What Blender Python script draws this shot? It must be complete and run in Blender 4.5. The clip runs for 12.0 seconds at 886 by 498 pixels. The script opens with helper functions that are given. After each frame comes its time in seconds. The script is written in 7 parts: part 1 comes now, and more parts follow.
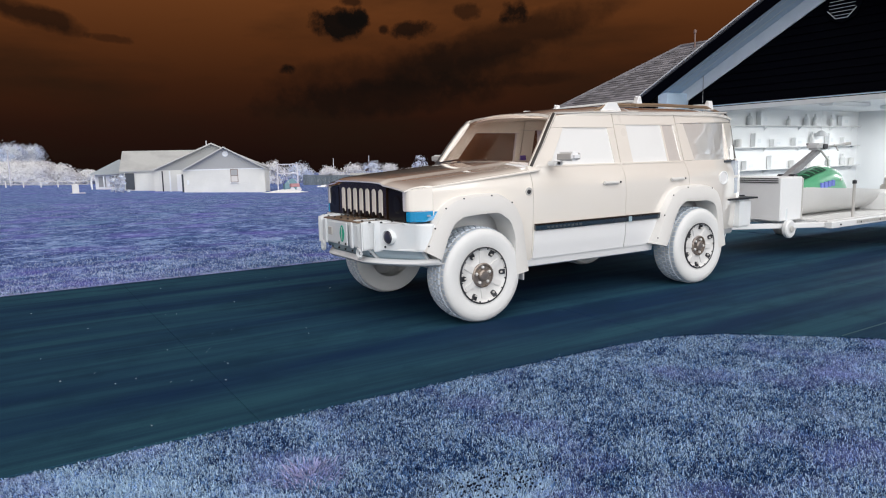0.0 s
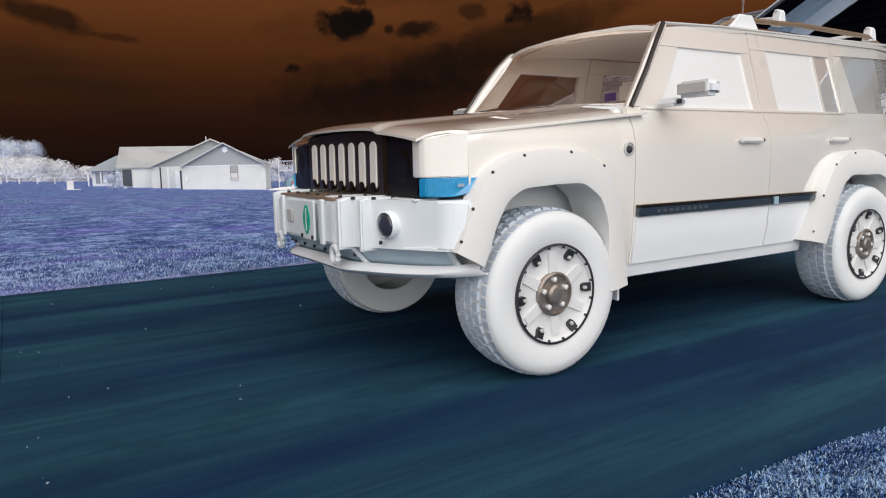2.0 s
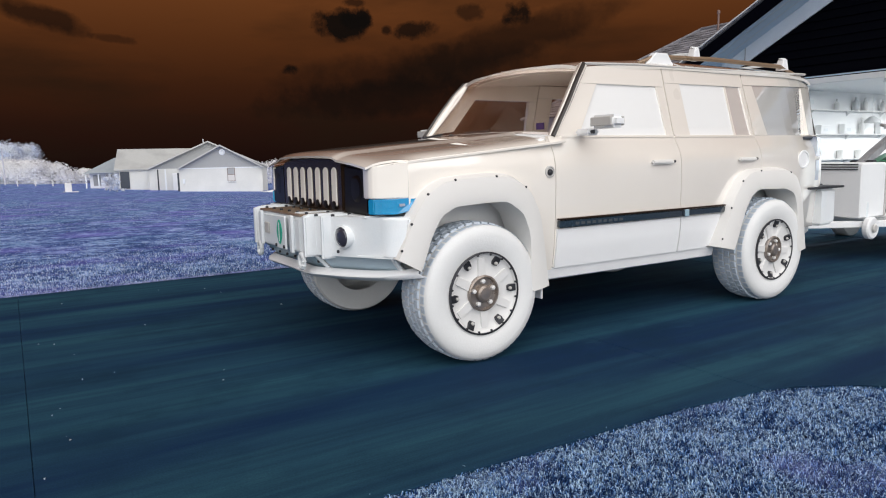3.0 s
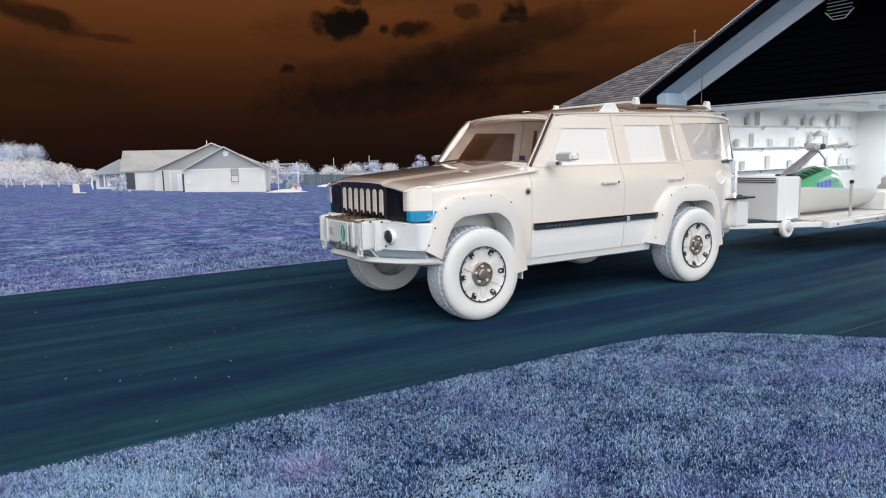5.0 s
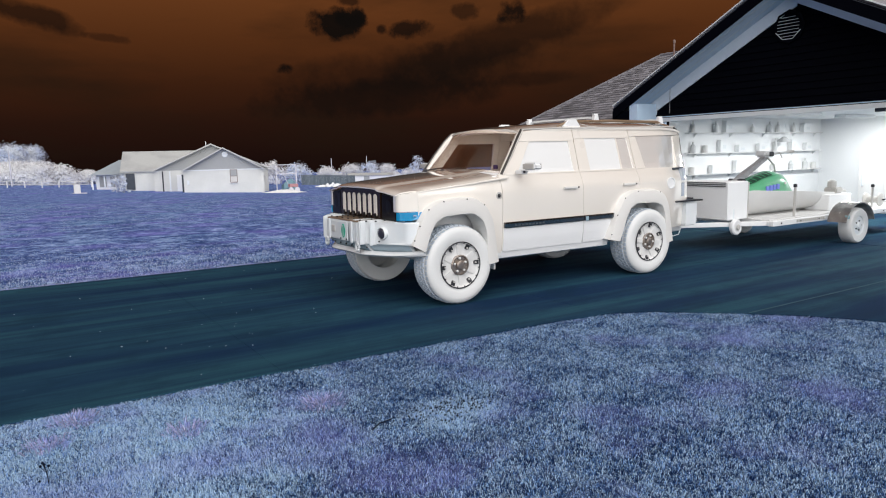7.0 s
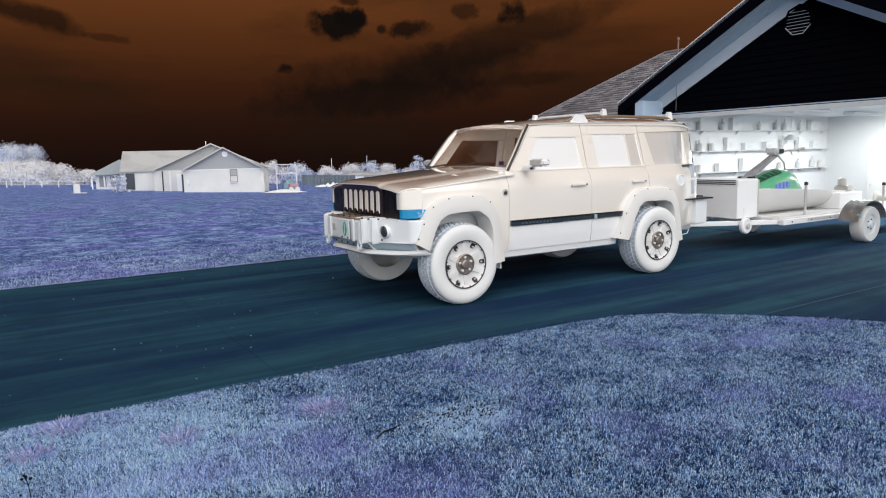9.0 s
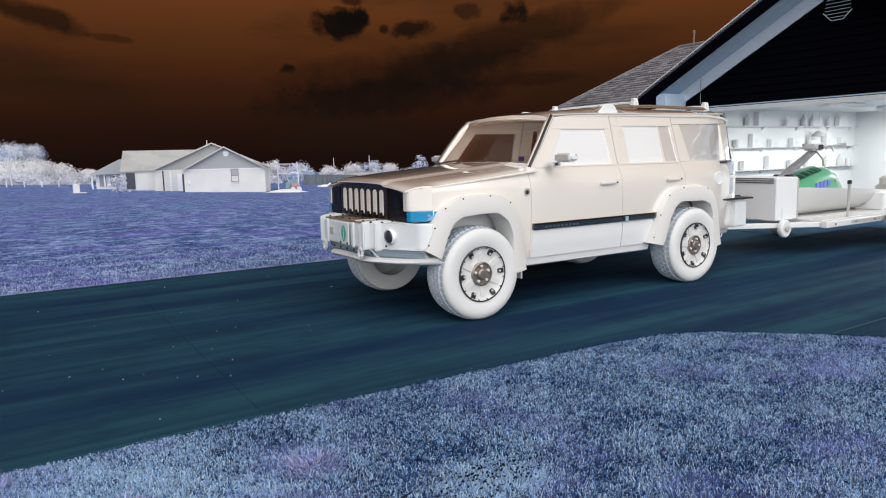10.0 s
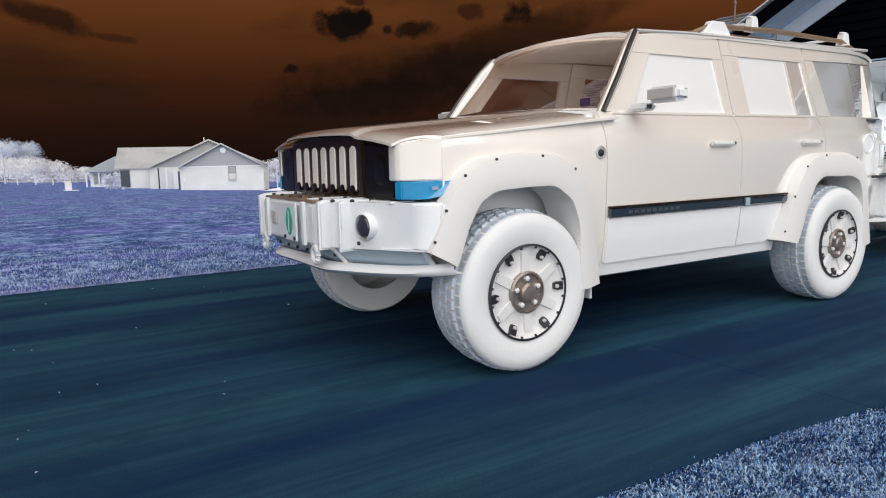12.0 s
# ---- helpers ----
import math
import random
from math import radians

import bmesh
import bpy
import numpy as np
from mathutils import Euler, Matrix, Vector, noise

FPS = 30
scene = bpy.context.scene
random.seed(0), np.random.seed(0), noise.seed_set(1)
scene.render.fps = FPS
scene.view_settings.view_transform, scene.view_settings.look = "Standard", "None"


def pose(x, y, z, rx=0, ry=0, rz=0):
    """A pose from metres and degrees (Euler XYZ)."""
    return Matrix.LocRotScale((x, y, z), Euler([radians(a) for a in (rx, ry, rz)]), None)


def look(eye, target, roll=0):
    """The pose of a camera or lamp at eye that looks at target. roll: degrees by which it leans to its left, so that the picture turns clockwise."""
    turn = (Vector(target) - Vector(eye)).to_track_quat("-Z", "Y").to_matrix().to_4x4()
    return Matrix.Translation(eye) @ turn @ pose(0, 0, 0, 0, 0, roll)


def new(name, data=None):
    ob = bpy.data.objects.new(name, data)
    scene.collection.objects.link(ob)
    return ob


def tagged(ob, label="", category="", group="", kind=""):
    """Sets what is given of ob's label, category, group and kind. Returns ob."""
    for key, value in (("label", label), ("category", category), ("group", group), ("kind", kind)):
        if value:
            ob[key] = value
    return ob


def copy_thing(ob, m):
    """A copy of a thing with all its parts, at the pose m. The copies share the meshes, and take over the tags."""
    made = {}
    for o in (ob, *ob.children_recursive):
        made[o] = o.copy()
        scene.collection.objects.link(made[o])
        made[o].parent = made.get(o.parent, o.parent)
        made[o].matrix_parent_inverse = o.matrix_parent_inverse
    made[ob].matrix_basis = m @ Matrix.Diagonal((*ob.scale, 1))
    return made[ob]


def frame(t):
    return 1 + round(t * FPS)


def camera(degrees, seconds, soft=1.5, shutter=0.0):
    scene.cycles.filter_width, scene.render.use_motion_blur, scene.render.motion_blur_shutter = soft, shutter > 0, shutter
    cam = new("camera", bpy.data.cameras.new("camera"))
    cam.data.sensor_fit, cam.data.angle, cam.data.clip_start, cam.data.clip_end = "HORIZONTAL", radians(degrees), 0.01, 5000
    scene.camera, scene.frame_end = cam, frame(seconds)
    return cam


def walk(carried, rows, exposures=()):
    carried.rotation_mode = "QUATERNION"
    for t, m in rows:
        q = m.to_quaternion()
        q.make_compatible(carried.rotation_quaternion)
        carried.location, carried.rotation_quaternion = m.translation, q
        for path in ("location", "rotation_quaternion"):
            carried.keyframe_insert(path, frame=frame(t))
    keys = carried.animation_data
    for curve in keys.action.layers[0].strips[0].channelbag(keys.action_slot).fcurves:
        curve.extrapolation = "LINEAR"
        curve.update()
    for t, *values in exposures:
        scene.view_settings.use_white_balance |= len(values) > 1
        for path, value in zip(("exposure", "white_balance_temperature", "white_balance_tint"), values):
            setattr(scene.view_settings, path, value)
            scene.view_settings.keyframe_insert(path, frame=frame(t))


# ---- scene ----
cam = camera(65.8, 12.0, 1.1)
PATH = [
    (0, (-3.281, -4.585, 1.397), (-2.22, -2.911, 1.126), -1.3),
    (0.5, (-2.879, -4.082, 1.334), (-1.821, -2.407, 1.063), -1.3),
    (1, (-2.462, -3.545, 1.248), (-1.404, -1.869, 0.979), -1.3),
    (1.5, (-2.156, -2.984, 1.152), (-1.102, -1.305, 0.882), -1.3),
    (2, (-2.107, -2.415, 1.054), (-1.057, -0.735, 0.783), -1.1),
    (2.5, (-2.093, -2.728, 1.091), (-1.04, -1.049, 0.822), -1.2),
    (3, (-2.22, -3.128, 1.177), (-1.165, -1.451, 0.908), -1.2),
    (4.8, (-3.223, -4.49, 1.385), (-2.161, -2.818, 1.111), -1.2),
    (5, (-3.314, -4.643, 1.403), (-2.254, -2.969, 1.131), -1.3),
    (5.5, (-3.504, -4.964, 1.423), (-2.442, -3.292, 1.152), -1.3),
    (6, (-3.638, -5.246, 1.443), (-2.575, -3.574, 1.172), -1.3),
    (6.5, (-3.731, -5.48, 1.463), (-2.666, -3.809, 1.191), -1.3),
    (7, (-3.798, -5.658, 1.501), (-2.732, -3.988, 1.229), -1.3),
    (7.72, (-3.853, -5.786, 1.518), (-2.787, -4.116, 1.246), -1.3),
    (9, (-3.72, -5.453, 1.46), (-2.654, -3.782, 1.188), -1.3),
    (9.5, (-3.575, -5.103, 1.431), (-2.513, -3.43, 1.159), -1.3),
    (10, (-3.337, -4.683, 1.409), (-2.277, -3.009, 1.137), -1.3),
    (10.5, (-2.973, -4.198, 1.349), (-1.915, -2.522, 1.079), -1.4),
    (11, (-2.542, -3.659, 1.27), (-1.485, -1.982, 0.999), -1.3),
    (11.5, (-2.207, -3.097, 1.176), (-1.152, -1.419, 0.906), -1.3),
    (12, (-2.081, -2.577, 1.07), (-1.028, -0.898, 0.799), -1.2),
]
walk(cam, [(t, look(eye, target, roll)) for t, eye, target, roll in PATH])
# clouds: azimuth, elevation, half width, half height, density, tilt
CLOUDS = [(53.5, 8.6, 0.19, 0.032, 0.60, -0.27), (62.0, 4.8, 0.20, 0.030, 0.66, -0.06), (60.0, 6.6, 0.22, 0.040, 0.5, -0.08), (50.5, 5.9, 0.08, 0.012, 0.42, -0.05), (65.6, 10.5, 0.044, 0.022, 0.97, 0.06), (64.4, 10.9, 0.022, 0.016, 0.97, 0.0), (59.6, 10.0, 0.036, 0.013, 0.85, -0.05), (62.0, 10.05, 0.008, 0.008, 0.8, 0.0), (51.5, 11.15, 0.024, 0.018, 0.9, 0.0), (55.2, 11.3, 0.022, 0.012, 0.6, 0.0), (69.8, 7.05, 0.013, 0.008, 0.9, 0.0), (64.6, 12.1, 0.016, 0.006, 0.7, 0.0), (87.0, 10.2, 0.060, 0.016, 0.75, 0.24), (82.5, 9.0, 0.03, 0.006, 0.45, 0.1)]

# ---- world and light ----
world = bpy.data.worlds.new("world")
scene.world = world
world.use_nodes = True


def wire(nt, a, b):
    nt.links.new(a, b)


def ramp(nt, stops, fac=None):
    n = nt.nodes.new("ShaderNodeValToRGB")
    el = n.color_ramp.elements
    while len(el) < len(stops):
        el.new(0.5)
    for e, (p, c) in zip(el, stops):
        e.position, e.color = p, (*c, 1) if len(c) == 3 else c
    if fac is not None:
        wire(nt, fac, n.inputs[0])
    return n


def node(nt, kind, **inputs):
    n = nt.nodes.new(kind)
    for k, v in inputs.items():
        key = k.replace("_", " ")
        if hasattr(v, "is_output"):
            wire(nt, v, n.inputs[key])
        else:
            n.inputs[key].default_value = v
    return n


def maths(nt, op, a, b=None, c=None):
    n = nt.nodes.new("ShaderNodeMath")
    n.operation = op
    for i, v in enumerate((a, b, c)):
        if v is None:
            continue
        if hasattr(v, "is_output"):
            wire(nt, v, n.inputs[i])
        else:
            n.inputs[i].default_value = v
    return n.outputs[0]


def mix(nt, fac, a, b):
    n = nt.nodes.new("ShaderNodeMix")
    n.data_type = "RGBA"
    for i, v in ((0, fac), (6, a), (7, b)):
        if hasattr(v, "is_output"):
            wire(nt, v, n.inputs[i])
        else:
            n.inputs[i].default_value = v if i == 0 else (*v, 1)
    return n.outputs[2]


wn = world.node_tree
bg = wn.nodes["Background"]
co = wn.nodes.new("ShaderNodeTexCoord")
sep = wn.nodes.new("ShaderNodeSeparateXYZ")
wire(wn, co.outputs["Generated"], sep.inputs[0])
up = maths(wn, "MAXIMUM", sep.outputs[2], 0.0)
sky = ramp(wn, [(0.0, (0.0095, 0.0038, 0.0030)), (0.05, (0.018, 0.0064, 0.0038)), (0.10, (0.036, 0.0115, 0.0047)), (0.16, (0.072, 0.0225, 0.0070)), (0.22, (0.112, 0.036, 0.0105)), (0.40, (0.118, 0.039, 0.0115)), (1.0, (0.105, 0.040, 0.016))], up)
# thin streaky cloud: wide along the horizon
mp = wn.nodes.new("ShaderNodeMapping")
mp.inputs["Scale"].default_value = (1.0, 1.0, 4.2)
wire(wn, co.outputs["Generated"], mp.inputs[0])
streak = node(wn, "ShaderNodeTexNoise", Vector=mp.outputs[0], Scale=3.1, Detail=6.0, Roughness=0.55)
streak_mask = ramp(wn, [(0.46, (0, 0, 0)), (0.78, (1, 1, 1))], streak.outputs[0])
col = mix(wn, maths(wn, "MULTIPLY", streak_mask.outputs[0], 0.8), sky.outputs[0], (0.012, 0.0075, 0.0045))
# a few small separate cumulus clouds
puff = node(wn, "ShaderNodeTexNoise", Vector=co.outputs["Generated"], Scale=34.0, Detail=8.0, Roughness=0.62)
warp = maths(wn, "SUBTRACT", puff.outputs[0], 0.5)
for az, el, wide, high, dense, tilt in CLOUDS:
    d = (math.cos(radians(el)) * math.cos(radians(az)), math.cos(radians(el)) * math.sin(radians(az)), math.sin(radians(el)))
    side = (-math.sin(radians(az)), math.cos(radians(az)), 0)
    sub = wn.nodes.new("ShaderNodeVectorMath")
    sub.operation = "SUBTRACT"
    wire(wn, co.outputs["Generated"], sub.inputs[0])
    sub.inputs[1].default_value = d
    dot = wn.nodes.new("ShaderNodeVectorMath")
    dot.operation = "DOT_PRODUCT"
    wire(wn, sub.outputs[0], dot.inputs[0])
    dot.inputs[1].default_value = side
    s2 = wn.nodes.new("ShaderNodeSeparateXYZ")
    wire(wn, sub.outputs[0], s2.inputs[0])
    dx = maths(wn, "POWER", maths(wn, "ABSOLUTE", maths(wn, "DIVIDE", dot.outputs["Value"], wide)), 2.0)
    dz = maths(wn, "POWER", maths(wn, "ABSOLUTE", maths(wn, "DIVIDE", maths(wn, "SUBTRACT", s2.outputs[2], maths(wn, "MULTIPLY", dot.outputs["Value"], tilt)), high)), 2.0)
    far = wn.nodes.new("ShaderNodeVectorMath")
    far.operation = "LENGTH"
    wire(wn, sub.outputs[0], far.inputs[0])
    r = maths(wn, "ADD", maths(wn, "ADD", dx, dz), maths(wn, "MULTIPLY", warp, 3.4 if wide < 0.05 else 1.5))
    r = maths(wn, "ADD", r, maths(wn, "GREATER_THAN", far.outputs["Value"], 0.5))
    m = ramp(wn, [(0.25, (1, 1, 1)), (1.0, (0, 0, 0))], r)
    col = mix(wn, maths(wn, "MULTIPLY", m.outputs[0], dense), col, (0.0045, 0.0035, 0.0030))
wire(wn, col, bg.inputs[0])
bg.inputs[1].default_value = 1.12

SUN_AZ, SUN_EL = 250.0, 31.0
sun = new("sun", bpy.data.lights.new("sun", "SUN"))
sun.data.energy, sun.data.angle, sun.data.color = 4.5, radians(105), (0.985, 1.0, 1.015)
sdir = Vector((math.cos(radians(SUN_AZ)) * math.cos(radians(SUN_EL)), math.sin(radians(SUN_AZ)) * math.cos(radians(SUN_EL)), math.sin(radians(SUN_EL))))
sun.matrix_world = look(sdir * 50, (0, 0, 0))

# ---- materials ----


def surface(name, color, rough=0.6, metal=0.0, spread=0.10, grain=40.0, patch=3.0, bump=0.1, coat=0.0, coat_ior=1.75, spec=0.5, tint=None, amount=0.5, bump_scale=None, island=False, per_object=0.0, stretch=None):
    """A procedural surface: base colour with a fine grain and broad patches towards tint, and a fine relief."""
    m = bpy.data.materials.new(name)
    m.use_nodes = True
    nt = m.node_tree
    b = nt.nodes["Principled BSDF"]
    tc = nt.nodes.new("ShaderNodeTexCoord")
    fine = node(nt, "ShaderNodeTexNoise", Vector=tc.outputs["Object"], Scale=grain, Detail=5.0, Roughness=0.6)
    where = tc.outputs["Object"]
    if stretch:
        mapping = nt.nodes.new("ShaderNodeMapping")
        mapping.inputs["Scale"].default_value = stretch
        wire(nt, where, mapping.inputs[0])
        where = mapping.outputs[0]
    broad = node(nt, "ShaderNodeTexNoise", Vector=where, Scale=patch, Detail=8.0 if stretch else 4.0, Roughness=0.64 if stretch else 0.55)
    dark = tuple(c * (1 - spread) for c in color)
    light = tuple(min(1.0, c * (1 + spread)) for c in color)
    base = mix(nt, fine.outputs[0], dark, light)
    other = tint or tuple(c * (1 - spread * 1.5) for c in color)
    msk = ramp(nt, [(0.40, (0, 0, 0)), (0.62, (1, 1, 1))] if stretch else [(0.42, (0, 0, 0)), (0.68, (1, 1, 1))], broad.outputs[0])
    base = mix(nt, maths(nt, "MULTIPLY", msk.outputs[0], amount), base, other)
    if per_object:
        info = nt.nodes.new("ShaderNodeObjectInfo")
        hs = node(nt, "ShaderNodeHueSaturation", Color=base, Value=maths(nt, "ADD", maths(nt, "MULTIPLY", info.outputs["Random"], per_object * 2), 1 - per_object))
        base = hs.outputs[0]
    if island:
        geo = nt.nodes.new("ShaderNodeNewGeometry")
        hs = node(nt, "ShaderNodeHueSaturation", Color=base, Value=maths(nt, "ADD", maths(nt, "MULTIPLY", geo.outputs["Random Per Island"], 0.8), 0.6))
        base = hs.outputs[0]
    wire(nt, base, b.inputs["Base Color"])
    rr = maths(nt, "ADD", maths(nt, "MULTIPLY", broad.outputs[0], 0.16), max(0.0, rough - 0.08))
    wire(nt, rr, b.inputs["Roughness"])
    b.inputs["Metallic"].default_value = metal
    b.inputs["Coat Weight"].default_value = coat
    b.inputs["Coat Roughness"].default_value = 0.05
    b.inputs["Coat IOR"].default_value = coat_ior
    b.inputs["Specular IOR Level"].default_value = spec
    if bump:
        src = fine.outputs[0] if bump_scale is None else node(nt, "ShaderNodeTexNoise", Vector=tc.outputs["Object"], Scale=bump_scale, Detail=6.0).outputs[0]
        bp = node(nt, "ShaderNodeBump", Height=src, Strength=bump, Distance=0.01)
        wire(nt, bp.outputs[0], b.inputs["Normal"])
    return m


def leafy(name, color, tint, patch, island=0.5, grain=3.0, stretch=None):
    """Thin leaves: light passes through as well as off them."""
    m = surface(name, color, 0.8, spread=0.12, grain=grain, patch=patch, bump=0.0, spec=0.08, tint=tint, amount=0.8, stretch=stretch)
    nt = m.node_tree
    b = nt.nodes["Principled BSDF"]
    base = b.inputs["Base Color"].links[0].from_socket
    geo = nt.nodes.new("ShaderNodeNewGeometry")
    hs = node(nt, "ShaderNodeHueSaturation", Color=base, Value=maths(nt, "ADD", maths(nt, "MULTIPLY", geo.outputs["Random Per Island"], island), 1 - island / 2))
    wire(nt, hs.outputs[0], b.inputs["Base Color"])
    tr = nt.nodes.new("ShaderNodeBsdfTranslucent")
    wire(nt, hs.outputs[0], tr.inputs[0])
    ms = nt.nodes.new("ShaderNodeMixShader")
    ms.inputs[0].default_value = 0.55
    wire(nt, b.outputs[0], ms.inputs[1])
    wire(nt, tr.outputs[0], ms.inputs[2])
    wire(nt, ms.outputs[0], nt.nodes["Material Output"].inputs[0])
    return m


def glossed(m, power, weight, rough=0.03):
    """Lay a clear mirror gloss over a material, stronger towards glancing angles."""
    nt = m.node_tree
    out = nt.nodes["Material Output"].inputs[0]
    under = out.links[0].from_socket
    lw = node(nt, "ShaderNodeLayerWeight", Blend=0.5)
    fac = maths(nt, "MULTIPLY", maths(nt, "POWER", lw.outputs["Facing"], power), weight)
    gl = node(nt, "ShaderNodeBsdfGlossy", Roughness=rough)
    gl.inputs["Color"].default_value = (1, 1, 1, 1)
    ms = nt.nodes.new("ShaderNodeMixShader")
    wire(nt, fac, ms.inputs[0])
    wire(nt, under, ms.inputs[1])
    wire(nt, gl.outputs[0], ms.inputs[2])
    wire(nt, ms.outputs[0], out)
    return m


def frosted(name, color, coat_ior=1.5):
    """Pale tinted glass: glossy outside, and it lets soft light through."""
    m = surface(name, color, 0.05, spread=0.01, bump=0.0, coat=1.0, coat_ior=coat_ior, patch=1.2)
    nt = m.node_tree
    b = nt.nodes["Principled BSDF"]
    tr = nt.nodes.new("ShaderNodeBsdfTranslucent")
    tr.inputs[0].default_value = (*color, 1)
    ms = nt.nodes.new("ShaderNodeMixShader")
    ms.inputs[0].default_value = 0.2
    wire(nt, b.outputs[0], ms.inputs[1])
    wire(nt, tr.outputs[0], ms.inputs[2])
    wire(nt, ms.outputs[0], nt.nodes["Material Output"].inputs[0])
    return m


def clear_glass(name, color, rough=0.0):
    m = bpy.data.materials.new(name)
    m.use_nodes = True
    nt = m.node_tree
    b = nt.nodes["Principled BSDF"]
    b.inputs["Base Color"].default_value = (*color, 1)
    b.inputs["Roughness"].default_value = rough
    b.inputs["Transmission Weight"].default_value = 1.0
    b.inputs["IOR"].default_value = 1.45
    b.inputs["Coat Weight"].default_value, b.inputs["Coat IOR"].default_value, b.inputs["Coat Roughness"].default_value = 1.0, 1.5, 0.0
    return m


M_PAINT = glossed(surface("cream_paint", (0.88, 0.83, 0.755), 0.3, spread=0.012, grain=120, patch=0.7, bump=0.0, tint=(0.85, 0.80, 0.73), amount=0.25), 1.65, 1.0)
M_WELL = surface("white_liner", (0.88, 0.88, 0.87), 0.8, spread=0.03, grain=60, bump=0.05)
M_TRIM = surface("white_trim", (0.82, 0.825, 0.825), 0.5, spread=0.02, grain=200, bump=0.05, patch=4)
M_FLARE = surface("cream_white_trim", (0.72, 0.705, 0.675), 0.45, spread=0.02, grain=200, bump=0.05, patch=4)
M_TYRE = surface("white_rubber", (0.74, 0.745, 0.735), 0.7, spread=0.03, grain=90, bump=0.15, patch=6)
M_TREAD = surface("pale_grey_tread", (0.50, 0.57, 0.65), 0.8, spread=0.25, grain=60, bump=0.3, patch=14, tint=(0.66, 0.70, 0.75))
M_BLACK = surface("black_gloss", (0.007, 0.005, 0.004), 0.3, spread=0.2, coat=0.0, bump=0.0, spec=0.18)
M_BRONZE = surface("dark_bronze", (0.055, 0.032, 0.020), 0.22, metal=0.6, spread=0.2, bump=0.02)
M_SLOT = surface("cream_mesh", (0.80, 0.76, 0.70), 0.5, spread=0.06, grain=160, bump=0.1)
M_TEAL = surface("blue_lens", (0.008, 0.26, 0.53), 0.18, spread=0.15, grain=70, bump=0.25, coat=0.8, tint=(0.01, 0.34, 0.58))
M_STEEL = surface("pale_steel", (0.76, 0.785, 0.795), 0.42, spread=0.05, grain=80, bump=0.08, patch=5, tint=(0.66, 0.73, 0.77))
M_STEELBLUE = surface("blue_grey_steel", (0.30, 0.42, 0.49), 0.4, spread=0.10, grain=60, bump=0.08)
M_STEELPALE = surface("pale_blue_steel", (0.46, 0.58, 0.65), 0.35, spread=0.06, grain=60, bump=0.06)
M_DARK = surface("dark_metal", (0.035, 0.036, 0.042), 0.35, metal=0.3, spread=0.2)
M_GREY = surface("grey_plastic", (0.52, 0.505, 0.48), 0.45, spread=0.05)
M_PALE = surface("pale_plastic", (0.71, 0.705, 0.69), 0.45, spread=0.03)
M_GLASS = clear_glass("clear_glass", (1.0, 0.93, 0.89))
M_PRIVACY = glossed(frosted("pale_tinted_glass", (0.86, 0.86, 0.85)), 3.0, 0.6, 0.01)
M_PRIVACY2 = glossed(frosted("beige_tinted_glass", (0.97, 0.95, 0.92)), 0.8, 1.0, 0.01)
M_SEAT = surface("pale_upholstery", (0.965, 0.92, 0.865), 0.75, spread=0.05, grain=150, bump=0.2)
M_GREEN = surface("teal_green", (0.012, 0.42, 0.27), 0.4, spread=0.08)
M_GELCOAT = surface("green_gelcoat", (0.105, 0.40, 0.21), 0.3, spread=0.06, coat=0.5, patch=5, tint=(0.15, 0.47, 0.27))
M_VIOLET = surface("violet_ink", (0.015, 0.008, 0.09), 0.5, spread=0.05)


def streaked_concrete(name):
    """Dark concrete: teal ground, navy wear streaks along the drive, blotchy stains, fine grit."""
    m = bpy.data.materials.new(name)
    m.use_nodes = True
    nt = m.node_tree
    b = nt.nodes["Principled BSDF"]
    tc = nt.nodes.new("ShaderNodeTexCoord")

    def layer(scale, stretch, detail, rough, lo, hi):
        mapping = nt.nodes.new("ShaderNodeMapping")
        mapping.inputs["Scale"].default_value = stretch
        wire(nt, tc.outputs["Object"], mapping.inputs[0])
        n = node(nt, "ShaderNodeTexNoise", Vector=mapping.outputs[0], Scale=scale, Detail=detail, Roughness=rough)
        return ramp(nt, [(lo, (0, 0, 0)), (hi, (1, 1, 1))], n.outputs[0]).outputs[0]
    col = mix(nt, layer(0.75, (0.16, 2.0, 1.0), 8.0, 0.64, 0.38, 0.60), (0.0222, 0.073, 0.106), (0.0086, 0.027, 0.069))
    col = mix(nt, maths(nt, "MULTIPLY", layer(2.2, (0.10, 3.0, 1.0), 6.0, 0.7, 0.46, 0.62), 0.55), col, (0.0088, 0.026, 0.058))
    col = mix(nt, maths(nt, "MULTIPLY", layer(1.7, (0.7, 1.0, 1.0), 7.0, 0.66, 0.50, 0.66), 0.5), col, (0.0072, 0.024, 0.049))
    col = mix(nt, maths(nt, "MULTIPLY", layer(3.5, (0.5, 1.0, 1.0), 6.0, 0.7, 0.60, 0.76), 0.35), col, (0.030, 0.085, 0.115))
    grit = node(nt, "ShaderNodeTexNoise", Vector=tc.outputs["Object"], Scale=130.0, Detail=4.0, Roughness=0.65)
    hs = node(nt, "ShaderNodeHueSaturation", Color=col, Value=maths(nt, "ADD", maths(nt, "MULTIPLY", grit.outputs[0], 0.9), 0.55))
    wire(nt, hs.outputs[0], b.inputs["Base Color"])
    b.inputs["Roughness"].default_value = 0.85
    b.inputs["Specular IOR Level"].default_value = 0.04
    bp = node(nt, "ShaderNodeBump", Height=grit.outputs[0], Strength=0.12, Distance=0.006)
    wire(nt, bp.outputs[0], b.inputs["Normal"])
    return m


M_CONCRETE = streaked_concrete("dark_concrete")


